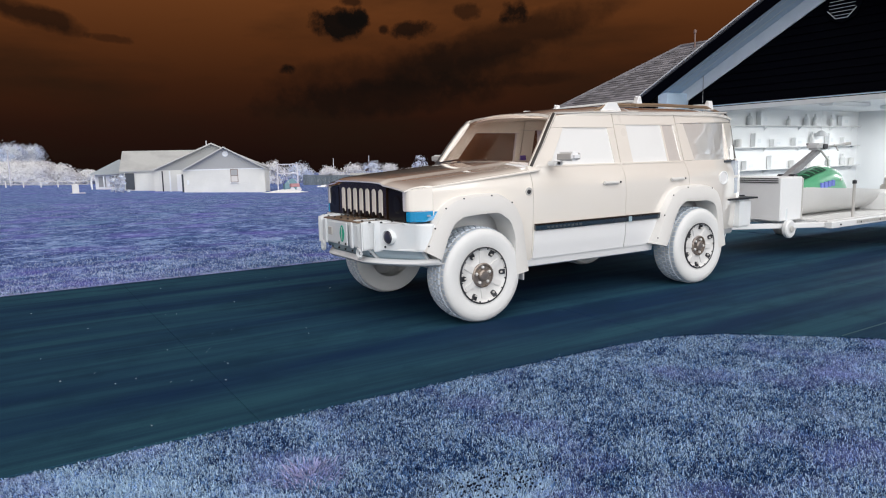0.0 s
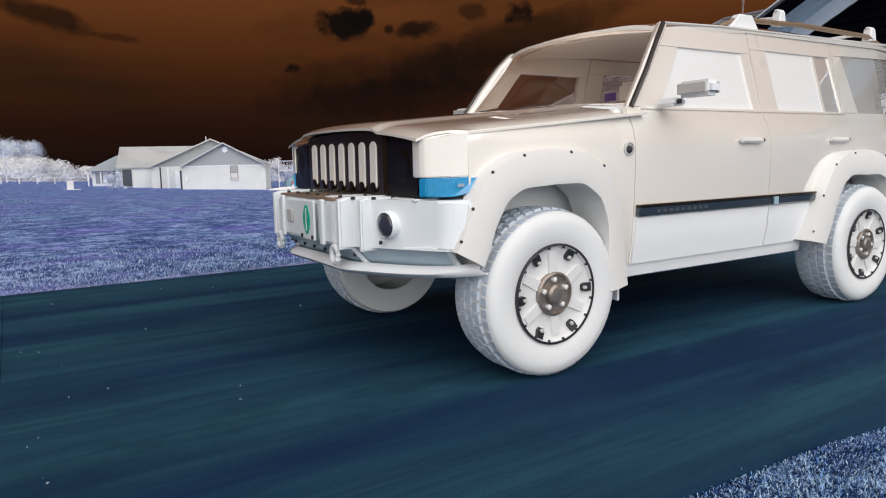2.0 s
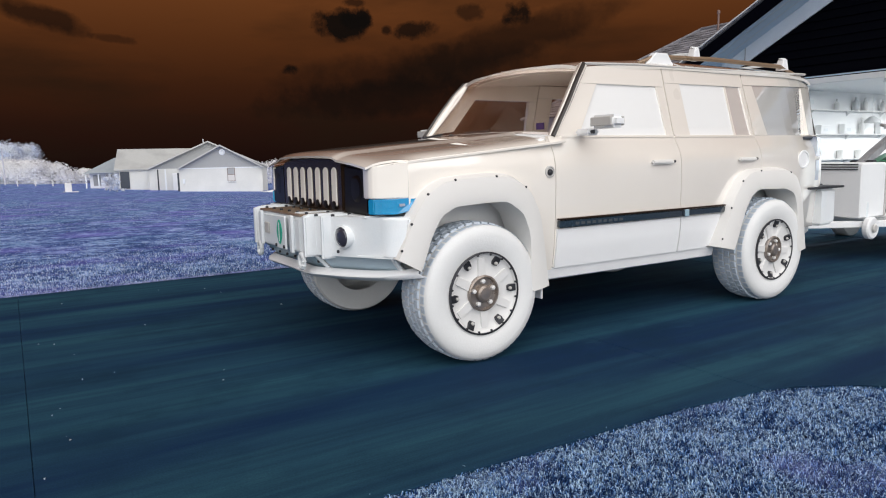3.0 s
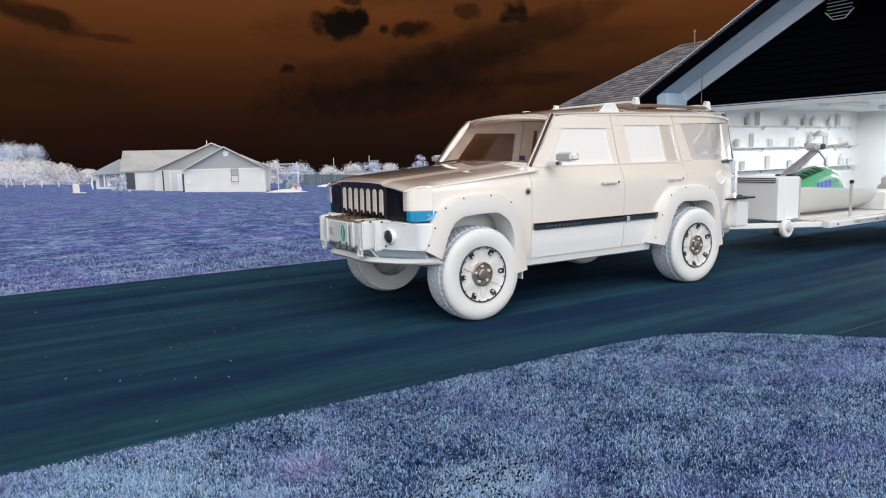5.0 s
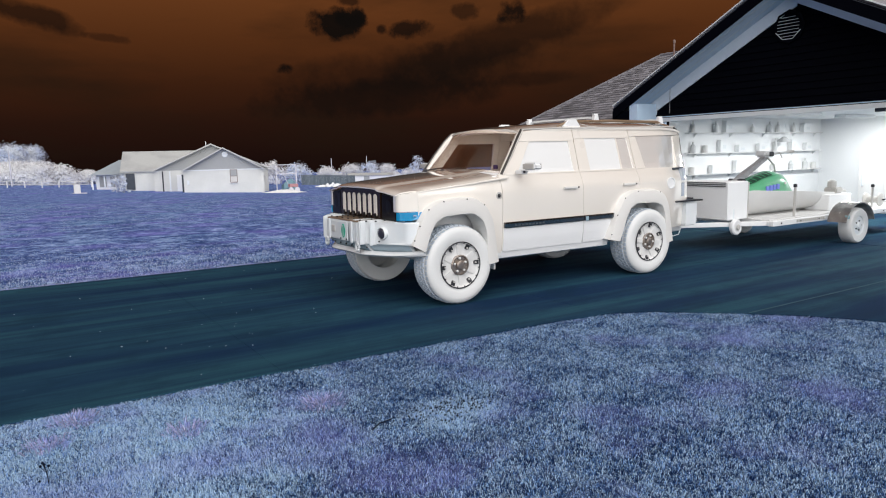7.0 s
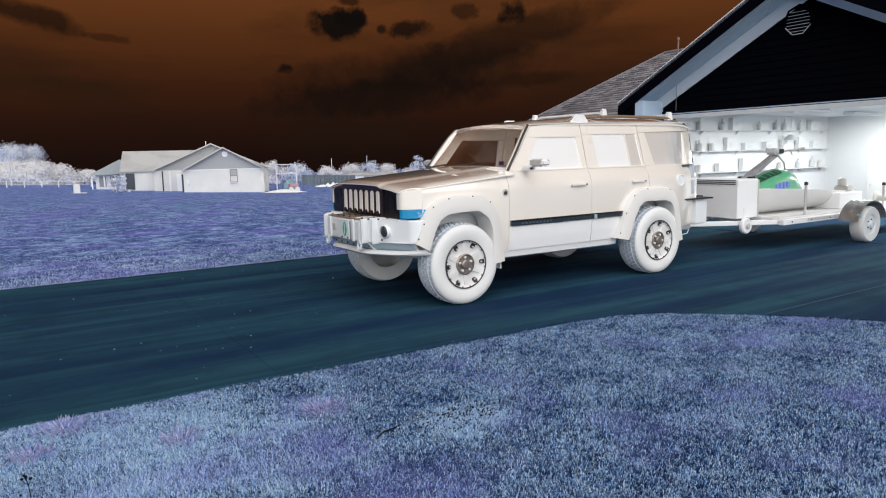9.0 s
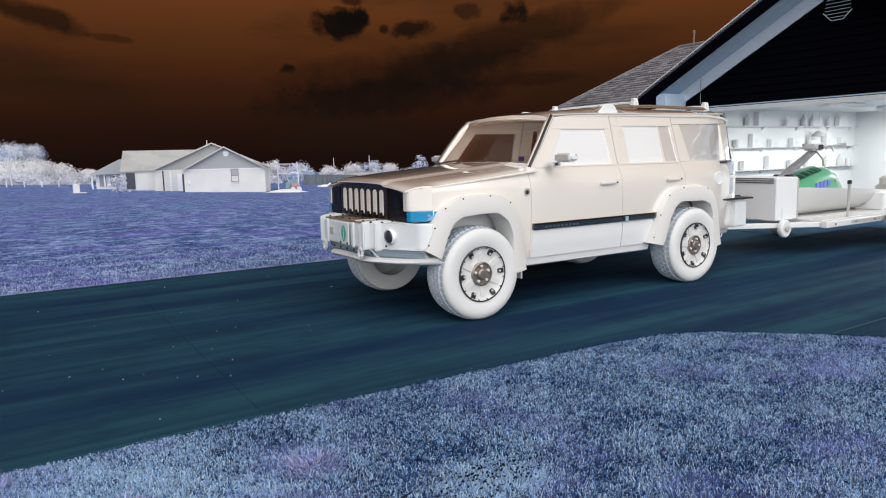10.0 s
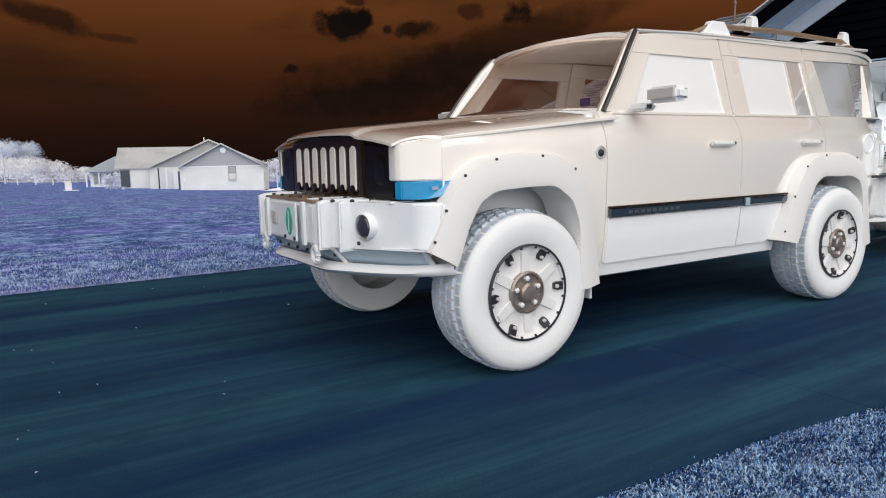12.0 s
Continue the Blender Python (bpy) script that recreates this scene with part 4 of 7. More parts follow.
    part("belt_bar", flip(tube([(3.36, 0.100, 1.262), (3.58, 0.090, 1.266), (3.70, 0.150, 1.266), (3.735, 0.28, 1.266)], 0.014, 6), far), M_DARKSLATE, car, "dark slate bar round the rear corner")
    # raised roof rail
    rail = part("roof_rail", flip(tube([(1.58, 0.300, 1.795), (1.74, 0.295, 1.845), (2.4, 0.292, 1.862), (3.20, 0.296, 1.852), (3.40, 0.305, 1.805)], [0.010, 0.017, 0.017, 0.017, 0.010], 8), far), M_BRONZE2, car, "brown roof rail")
    for fx in (1.785,):
        part("rail_foot", flip(prism([(fx - 0.14, 1.79), (fx + 0.14, 1.79), (fx + 0.07, 1.872), (fx - 0.05, 1.872)], "y", 0.268, 0.322, 0.006), far), M_TRIM, rail)

ROUNDED = ("rear_quarter", "rear_pillar", "roof_side", "tail_lamp", "lamp_band", "rear_seal", "belt_bar", "window_pane")
for ob in car.children_recursive:
    if ob.name.split(".")[0] in ROUNDED:
        for vert in ob.data.vertices:
            if vert.co.x > 3.15:
                inward = 0.30 * (min(vert.co.x, 3.66) - 3.15) ** 2
                vert.co.y += inward if vert.co.y < CY else -inward

part("fuel_door", lathe([(0.074, 0.0), (0.074, -0.008), (0.062, -0.010), (0.058, -0.003), (0.01, -0.004)], 28, None, "y", (3.26, 0.052, 1.09)), M_TRIM, car, "round fuel filler door")
badge = part("fender_badge", lathe([(0.036, 0.0), (0.036, -0.010), (0.028, -0.012), (0.026, -0.006), (0.002, -0.007)], 24, None, "y", (0.55, 0.050, 1.07)), M_GREY, car, "round grey trail badge")
part("badge_centre", lathe([(0.020, 0.0), (0.018, -0.006), (0.004, -0.009)], 16, None, "y", (0.55, 0.043, 1.066)), M_DARK, badge)

# bonnet
def hood_fn(u, v):
    x = -0.640 + 1.340 * u
    w = abs(2 * v - 1)
    y = CY + (2 * v - 1) * lerp_path([(-0.66, 0.778), (-0.60, 0.806), (-0.45, 0.836), (-0.2, 0.840), (0.2, 0.819), (0.7, 0.794)], x)
    crown = 0.055 * (1 - w ** 3) + (0.014 if w < 0.56 else 0.014 * max(0.0, 1 - (w - 0.56) / 0.05))
    nose = -0.014 * max(0.0, 1 - u / 0.05) ** 2
    edge = -0.026 * max(0.0, (w - 0.90) / 0.10) ** 2 * min(1.0, max(0.0, (u - 0.12) / 0.12))
    return Vector((x - (0.05 * (1 - w ** 2) if u < 0.5 else -0.0) * (1 - 2 * u if u < 0.5 else 0), y, hood_edge(x) + crown + nose + edge))


hood = part("bonnet", sheet(hood_fn, 36, 56, (0, 0, -0.012)), M_PAINT, car)
smooth(hood, 40)
for k in range(4):
    part("hood_mark", box(-0.60, -0.585, CY - 0.06 + 0.03 * k, CY - 0.038 + 0.03 * k, hood_edge(-0.59) + 0.058, hood_edge(-0.59) + 0.072, 0.002), M_DARK, hood)
part("nozzle", box(0.40, 0.43, 0.60, 0.63, hood_edge(0.4) + 0.05, hood_edge(0.4) + 0.066, 0.005), M_TRIM, hood)
for yy in (0.24, 1.60):
    part("hood_stop", lathe([(0.008, 0.0), (0.008, 0.010), (0.003, 0.012)], 10, None, "z", (-0.50, yy, hood_edge(-0.50) + 0.012)), M_DARK, hood)
part("cowl", sheet(lambda u, v: Vector((0.62 + 0.12 * u - 0.06 * (1 - (2 * v - 1) ** 2), 0.15 + 1.54 * v, 1.285 + 0.03 * (1 - (2 * v - 1) ** 2) + 0.02 * u)), 4, 16, (0, 0, -0.03)), M_TRIM, car)

# roof
def roof_fn(u, v):
    w = 2 * v - 1
    x = 0.985 + 2.56 * u - 0.075 * (1 - w * w) * max(0.0, 1 - 3 * u)
    half = lerp_path([(0.9, 0.665), (1.3, 0.680), (3.3, 0.690), (3.6, 0.655)], x)
    z = lerp_path([(0.88, 1.735), (1.0, 1.752), (1.25, 1.778), (1.55, 1.785), (1.75, 1.800), (3.2, 1.800), (3.45, 1.785), (3.6, 1.735)], x)
    return Vector((x, CY + w * half, z + lerp_path([(0.9, 0.030), (1.6, 0.055), (4.0, 0.055)], x) * (1 - abs(w) ** 4) - 0.02 * abs(w) ** 8))


roof = part("roof", sheet(roof_fn, 30, 20, (0, 0, -0.025)), M_PAINT, car)
smooth(roof, 50)
for bx, bz in ((2.20, 1.905), (3.26, 1.885)):
    bar = part("cross_bar", tube([(bx, 0.29, bz - 0.012), (bx, 0.45, bz), (bx, 1.39, bz), (bx, 1.55, bz - 0.012)], 0.011, 8), M_STEEL, car, "thin pale roof cross bar")
    for yy in (0.315, 1.525):
        part("bar_clamp", prism([(bx - 0.045, bz - 0.06), (bx + 0.045, bz - 0.06), (bx + 0.022, bz + 0.028), (bx - 0.022, bz + 0.028)], "y", yy - 0.03, yy + 0.03, 0.006), M_TRIM, bar)
        part("clamp_cap", box(bx - 0.035, bx + 0.035, yy - 0.012, yy + 0.012, bz + 0.029, bz + 0.040, 0.003), M_TRIM, bar)

# windscreen and rear glass
def screen_fn(u, v):
    w = 2 * v - 1
    bulge = 0.085 * (1 - w * w)
    x = (0.655 + 0.345 * u) - bulge
    half = 0.755 - 0.105 * u
    return Vector((x, CY + w * half, 1.292 + 0.452 * u + 0.035 * (1 - w * w)))


screen = part("windscreen", sheet(screen_fn, 8, 18, (0.004, 0, -0.003)), M_GLASS, car)
screen.visible_shadow = False
smooth(screen, 60)
part("screen_header", sheet(lambda u, v: screen_fn(0.93 + 0.09 * u, v) + Vector((0.006, 0, -0.006)), 2, 18, (0.02, 0, -0.01)), M_PAINT, car)
part("screen_sticker", box(0.772, 0.776, 0.355, 0.435, 1.335, 1.378), M_VIOLET, screen)
part("rear_glass", prism([(3.645, 1.29), (3.66, 1.29), (3.575, 1.70), (3.56, 1.70)], "y", 0.28, 1.56), M_PRIVACY, car)
for y0, y1 in ((0.80, 1.18), (1.26, 1.56)):
    wiper = part("wiper", tube([(0.585, y1, 1.318), (0.61, (y0 + y1) / 2, 1.335), (0.66, y0, 1.345)], 0.010, 6), M_DARK, car)
    part("wiper_base", lathe([(0.022, 0.0), (0.022, 0.03), (0.006, 0.036)], 10, None, "z", (0.585, y1, 1.300)), M_DARK, wiper)

# body core: floor, firewall, tailgate
part("floor_pan", box(0.5, 3.70, 0.22, 1.62, 0.44, 0.56, 0.02), M_TRIM, car)
part("engine_bay", box(-0.54, 0.62, 0.50, 1.34, 0.50, 1.10, 0.02), M_TRIM, car)
part("firewall", box(0.56, 0.64, 0.16, 1.68, 0.50, 1.27), M_TRIM, car)
tailgate = part("tailgate", prism([(3.60, 0.56), (3.70, 0.58), (3.71, 0.95), (3.67, 1.288), (3.60, 1.288)], "y", 0.17, 1.67, 0.012, None, 2), M_PAINT, car)
part("tailgate_handle", box(3.690, 3.735, 0.78, 1.06, 0.90, 0.95, 0.01), M_TRIM, tailgate)
rear_bumper = part("rear_bumper", prism([(3.56, 0.05), (3.80, 0.07), (3.88, 0.20), (3.88, 1.64), (3.80, 1.77), (3.56, 1.79)], "z", 0.52, 0.835, 0.02, None, 2), M_STEEL, car)
part("corner_pad", box(3.36, 3.87, 0.028, 0.30, 0.838, 0.856, 0.005), M_DARK, rear_bumper, "dark thin bumper corner pad")
part("bumper_step", box(3.80, 4.06, 0.32, 1.52, 0.838, 0.856, 0.006), M_DARK, rear_bumper, "dark rear step plate")
part("hitch_receiver", box(3.80, 4.16, 0.86, 0.96, 0.43, 0.50, 0.006), M_STEEL, rear_bumper)
part("silencer", lathe([(0.02, 0.0), (0.09, 0.02), (0.10, 0.10), (0.10, 0.55), (0.09, 0.63), (0.02, 0.65)], 16, None, "x", (1.15, 0.55, 0.43)), M_TRIM, car)
part("tail_pipe", tube([(1.6, 0.55, 0.43), (2.4, 0.50, 0.46), (3.3, 0.40, 0.50), (3.75, 0.38, 0.48)], 0.03, 8), M_TRIM, car)
part("axle", tube([(0, 0.2, 0.40), (0, 1.64, 0.40)], 0.05, 10), M_TRIM, car)
part("axle", tube([(2.78, 0.2, 0.40), (2.78, 1.64, 0.40)], 0.06, 10), M_TRIM, car)
part("differential", lathe([(0.02, -0.16), (0.12, -0.08), (0.14, 0.0), (0.12, 0.08), (0.02, 0.16)], 14, None, "y", (2.78, CY, 0.40)), M_TRIM, car)

# cabin
part("dashboard", prism([(0.62, 1.10), (0.66, 1.27), (0.82, 1.295), (1.02, 1.22), (1.02, 0.95), (0.75, 0.85)], "y", 0.22, 1.62, 0.03, None, 3), M_SEAT, car)
part("dash_mat", box(0.70, 0.86, 0.62, 0.86, 1.297, 1.318, 0.006), M_DARK, car)
steer = part("steering_wheel", lathe([(0.165, -0.014), (0.18, 0.0), (0.165, 0.014), (0.15, 0.0), (0.165, -0.014)], 28, None, "x", (0, 0, 0), False), M_SEAT, car)
steer.matrix_basis = pose(1.13, 0.53, 1.14, 0, -22, 0)
for sx, sy in ((1.55, 0.53), (1.55, 1.31), (2.45, 0.53), (2.45, 1.31)):
    seat = part("seat", box(sx - 0.28, sx + 0.22, sy - 0.25, sy + 0.25, 0.62, 0.82, 0.05, None, 3), M_SEAT, car)
    part("backrest", prism([(sx + 0.10, 0.80), (sx + 0.26, 0.78), (sx + 0.44, 1.36), (sx + 0.34, 1.38)], "y", sy - 0.24, sy + 0.24, 0.04, None, 3), M_SEAT, seat)
    part("headrest", box(sx + 0.36, sx + 0.47, sy - 0.13, sy + 0.13, 1.41, 1.58, 0.03, None, 3), M_SEAT, seat)
part("far_trim", box(1.02, 3.5, 1.585, 1.60, 0.6, 1.27), M_SEAT, car)
part("headliner", sheet(lambda u, v: roof_fn(0.03 + 0.94 * u, 0.05 + 0.9 * v) + Vector((0, 0, -0.035)), 10, 8, (0, 0, -0.01)), M_SEAT, car)

# nose: grille with seven slots, lamps
GXF = -0.635
grille = part("grille", prism([(0.44, 0.872), (0.44, 1.158), (0.60, 1.170), (0.92, 1.176), (1.24, 1.170), (1.40, 1.158), (1.40, 0.872)], "x", GXF, GXF + 0.07, 0.012, None, 2), M_BRONZE, car, "dark bronze grille with seven cream slots")
for k in range(7):
    yy = CY + (k - 3) * 0.124
    bm = bmesh.new()
    prof = []
    for q in range(16):
        a = math.tau * q / 16
        prof.append((yy + 0.036 * math.cos(a), (1.096 if math.sin(a) > 0 else 0.925) + 0.030 * math.sin(a)))
    slot = part("grille_slot", prism(prof, "x", GXF - 0.006, GXF + 0.02, 0.004), M_SLOT, grille)
    part("slot_rim", lathe([(0.026, 0.0), (0.026, -0.010), (0.016, -0.012)], 12, None, "x", (GXF - 0.002, yy, 0.907)), M_BLACK, grille)
for far in (False, True):
    lamp = part("headlamp", flip(prism([(0.158, 0.870), (0.148, 1.108), (0.165, 1.122), (0.430, 1.140), (0.440, 0.870)], "x", GXF + 0.005, GXF + 0.14, 0.014, None, 2), far), M_BLACK, car, "black glossy square headlamp")
    for vert in lamp.data.vertices:
        vert.co.x += 0.05 * max(0.0, abs(vert.co.y - CY) - 0.48)
    part("lamp_reflector", flip(lathe([(0.085, 0.0), (0.083, -0.006), (0.06, -0.010), (0.01, -0.011)], 24, None, "x", (GXF + 0.020, 0.30, 1.01)), far), M_BLACK, lamp)
    part("lamp_sill", flip(box(GXF - 0.01, GXF + 0.12, 0.15, 0.46, 0.856, 0.868, 0.004), far), M_STEEL, lamp)

# steel winch bumper
def turned_out(bm):
    """Turn a fog lamp partly towards the slant of its bumper wing."""
    bmesh.ops.rotate(bm, verts=list(bm.verts), cent=(-0.822, 0.280, 0.752), matrix=Matrix.Rotation(0.20, 3, "Z"))
    return bm


SHIFT = 0.125
bumper = part("front_bumper", prism([(-0.985, 0.555), (-0.985, 1.285), (-0.73, 1.285), (-0.73, 0.555)], "z", 0.645, 0.850, 0.014, None, 2), M_STEEL, car, "pale steel off-road bumper with fog lamps")
for far in (False, True):
    bm = prism([(-0.982, 0.560), (-0.930, 0.465), (-0.865, 0.345), (-0.795, 0.215), (-0.705, 0.080), (-0.645, 0.015), (-0.58, -0.012), (-0.54, 0.02), (-0.56, 0.20), (-0.73, 0.515)], "z", 0.645, 0.862)
    for q in bm.verts:
        if q.co.x > -0.65 and q.co.z < 0.7:
            q.co.x -= 0.045
    bmesh.ops.bevel(bm, geom=list(bm.edges), offset=0.012, segments=2, affect="EDGES", clamp_overlap=True)
    smooth(part("bumper_wing", flip(bm, far), M_STEEL, bumper), 42)
    part("upright", flip(prism([(-0.990, 0.635), (-0.990, 0.862), (-0.95, 0.874), (-0.72, 0.874), (-0.72, 0.635)], "y", 0.455, 0.498, 0.010, None, 2), far), M_STEEL, bumper)
    part("upright", flip(prism([(-0.925, 0.630), (-0.925, 0.860), (-0.90, 0.872), (-0.72, 0.872), (-0.72, 0.630)], "y", 0.362, 0.392, 0.008, None, 2), far), M_STEEL, bumper)
    part("bracket", flip(box(-1.004, -0.984, 0.625, 0.668, 0.640, 0.858, 0.006), far), M_STEEL, bumper)
    fog = part("fog_lamp", flip(turned_out(lathe([(0.060, 0.03), (0.062, -0.034), (0.057, -0.040), (0.053, -0.020), (0.002, -0.018)], 32, None, "x", (-0.815, 0.280, 0.752))), far), M_STEEL, bumper)
    part("fog_lens", flip(turned_out(lathe([(0.052, 0.0), (0.044, -0.010), (0.03, -0.014), (0.004, -0.016)], 32, None, "x", (-0.848, 0.280, 0.752))), far), M_LENSGREY, fog, "dark grey fog lamp lens")
    part("fog_screw", flip(lathe([(0.009, 0.0), (0.009, -0.010), (0.002, -0.012)], 8, None, "x", (-0.862, 0.290, 0.675)), far), M_DARK, fog)
    hook = part("tow_hook", flip(tube([(-0.98, 0.54 + 0.035 * math.cos(a), 0.605 + 0.04 * math.sin(a)) for a in [math.tau * k / 12 for k in range(13)]], 0.014, 8, None, False), far), M_STEEL, bumper)
    for bx, by in ((-0.86, 0.36), (-0.74, 0.18), (-0.76, 0.36), (-0.92, 0.45), (-0.68, 0.22)):
        part("bolt", flip(lathe([(0.011, 0.0), (0.011, 0.010), (0.003, 0.013)], 8, None, "z", (bx, by, 0.862)), far), M_DARK, bumper)
deck = part("bumper_deck", prism([(-0.975, 0.56), (-0.975, 1.28), (-0.74, 1.28), (-0.74, 0.56)], "z", 0.852, 0.866, 0.003), M_BRONZE2, bumper, "brown bolted bumper deck plate")
for k in range(6):
    for q in (0, 1):
        part("deck_bolt", lathe([(0.010, 0.0), (0.010, 0.010), (0.003, 0.012)], 8, None, "z", (-0.93 + 0.13 * q, 0.57 + k * 0.14, 0.866)), M_DARK, deck)
for k in range(4):
    part("deck_rib", box(-0.955, -0.74, 0.62 + 0.02 * k, 0.628 + 0.02 * k, 0.867, 0.872), M_STEEL, deck)
part("recovery_ring", box(-0.996, -0.986, 1.06, 1.14, 0.72, 0.79, 0.006), M_GREY, bumper)
BUMPER_PLAN = [(0.0, -0.975), (0.36, -0.972), (0.455, -0.922), (0.575, -0.858), (0.705, -0.788), (0.84, -0.700), (0.905, -0.642), (0.925, -0.575)]


def under(d, ahead, z, squeeze=1.0):
    """A point below the bumper at a signed distance d from the middle line."""
    return Vector((lerp_path(BUMPER_PLAN, abs(d)) + ahead, CY + d * squeeze, z))


def skid_fn(a, b):
    def fn(u, v):
        d = a + (b - a) * u
        return under(d, 0.012 + 0.095 * v, 0.643 - 0.085 * v - 0.02 * v * min(1.0, abs(d) / 0.9), 1 - 0.05 * v)
    return fn


part("lower_skid", sheet(skid_fn(-0.43, 0.43), 16, 3, (0.02, 0, 0.004)), M_STEELBLUE, bumper, "blue-grey bolted lower bumper panel")
for side in (-1, 1):
    part("lower_wing", sheet(skid_fn(side * 0.46, side * 0.86), 10, 3, (0.02, 0, 0.004)), M_STEELPALE, bumper, "pale blue slanted lower bumper panel")
    for d in (0.445, 0.875):
        part("wing_rib", tube([skid_fn(side * d, side * d)(0, v) + Vector((-0.004, 0, -0.002)) for v in (0.0, 0.5, 1.0)], 0.014, 6), M_STEEL, bumper)


def valance_fn(u, v):
    d = -0.93 + 1.86 * u
    lift = 0.03 * (abs(d) / 0.93) ** 6
    x, z = ((0.070, 0.560), (0.034, 0.548), (0.030, 0.532), (0.060, 0.512), (0.16, 0.506))[round(v * 4)]
    return under(d, x, z + lift - 0.012 * abs(d), 0.985)


smooth(part("valance", sheet(valance_fn, 44, 4, (0.012, 0, 0.006)), M_TRIM, bumper), 60)
plate = part("plate", box(-1.018, -1.006, 0.695, 0.870, 0.655, 0.850, 0.004), M_STEEL, bumper, "pale square plate with a green emblem")
prof = []
for k in range(24):
    a = math.tau * k / 24
    prof.append((0.784 + 0.046 * math.cos(a) * (1 - 0.25 * abs(math.sin(a))), 0.755 + 0.072 * math.sin(a)))
part("plate_emblem", prism(prof, "x", -1.022, -1.019), M_GREEN, plate)
part("emblem_slit", box(-1.0245, -1.0225, 0.780, 0.788, 0.70, 0.81), M_PALE, plate)
for yy in (0.715, 0.85):
    part("plate_bolt", lathe([(0.011, 0.0), (0.010, -0.006), (0.002, -0.008)], 8, None, "x", (-1.019, yy, 0.672)), M_DARK, plate)

for k in range(7):
    part("skid_bolt", lathe([(0.009, 0.0), (0.009, -0.010), (0.003, -0.012)], 8, None, "x", under(-0.42 + 0.14 * k, 0.048, 0.600)), M_DARK, bumper)

for ob in (bumper, *bumper.children_recursive):
    for vert in ob.data.vertices:
        vert.co.x += SHIFT

# the rear of the cabin stands upright
for ob in car.children_recursive:
    for vert in ob.data.vertices:
        if vert.co.z > 1.285 and vert.co.x > 2.75:
            vert.co.x += 0.115 * min(1.0, (vert.co.z - 1.285) / 0.42) * min(1.0, (vert.co.x - 2.75) / 0.8)

# wheels
TR, TW = 0.402, 0.265


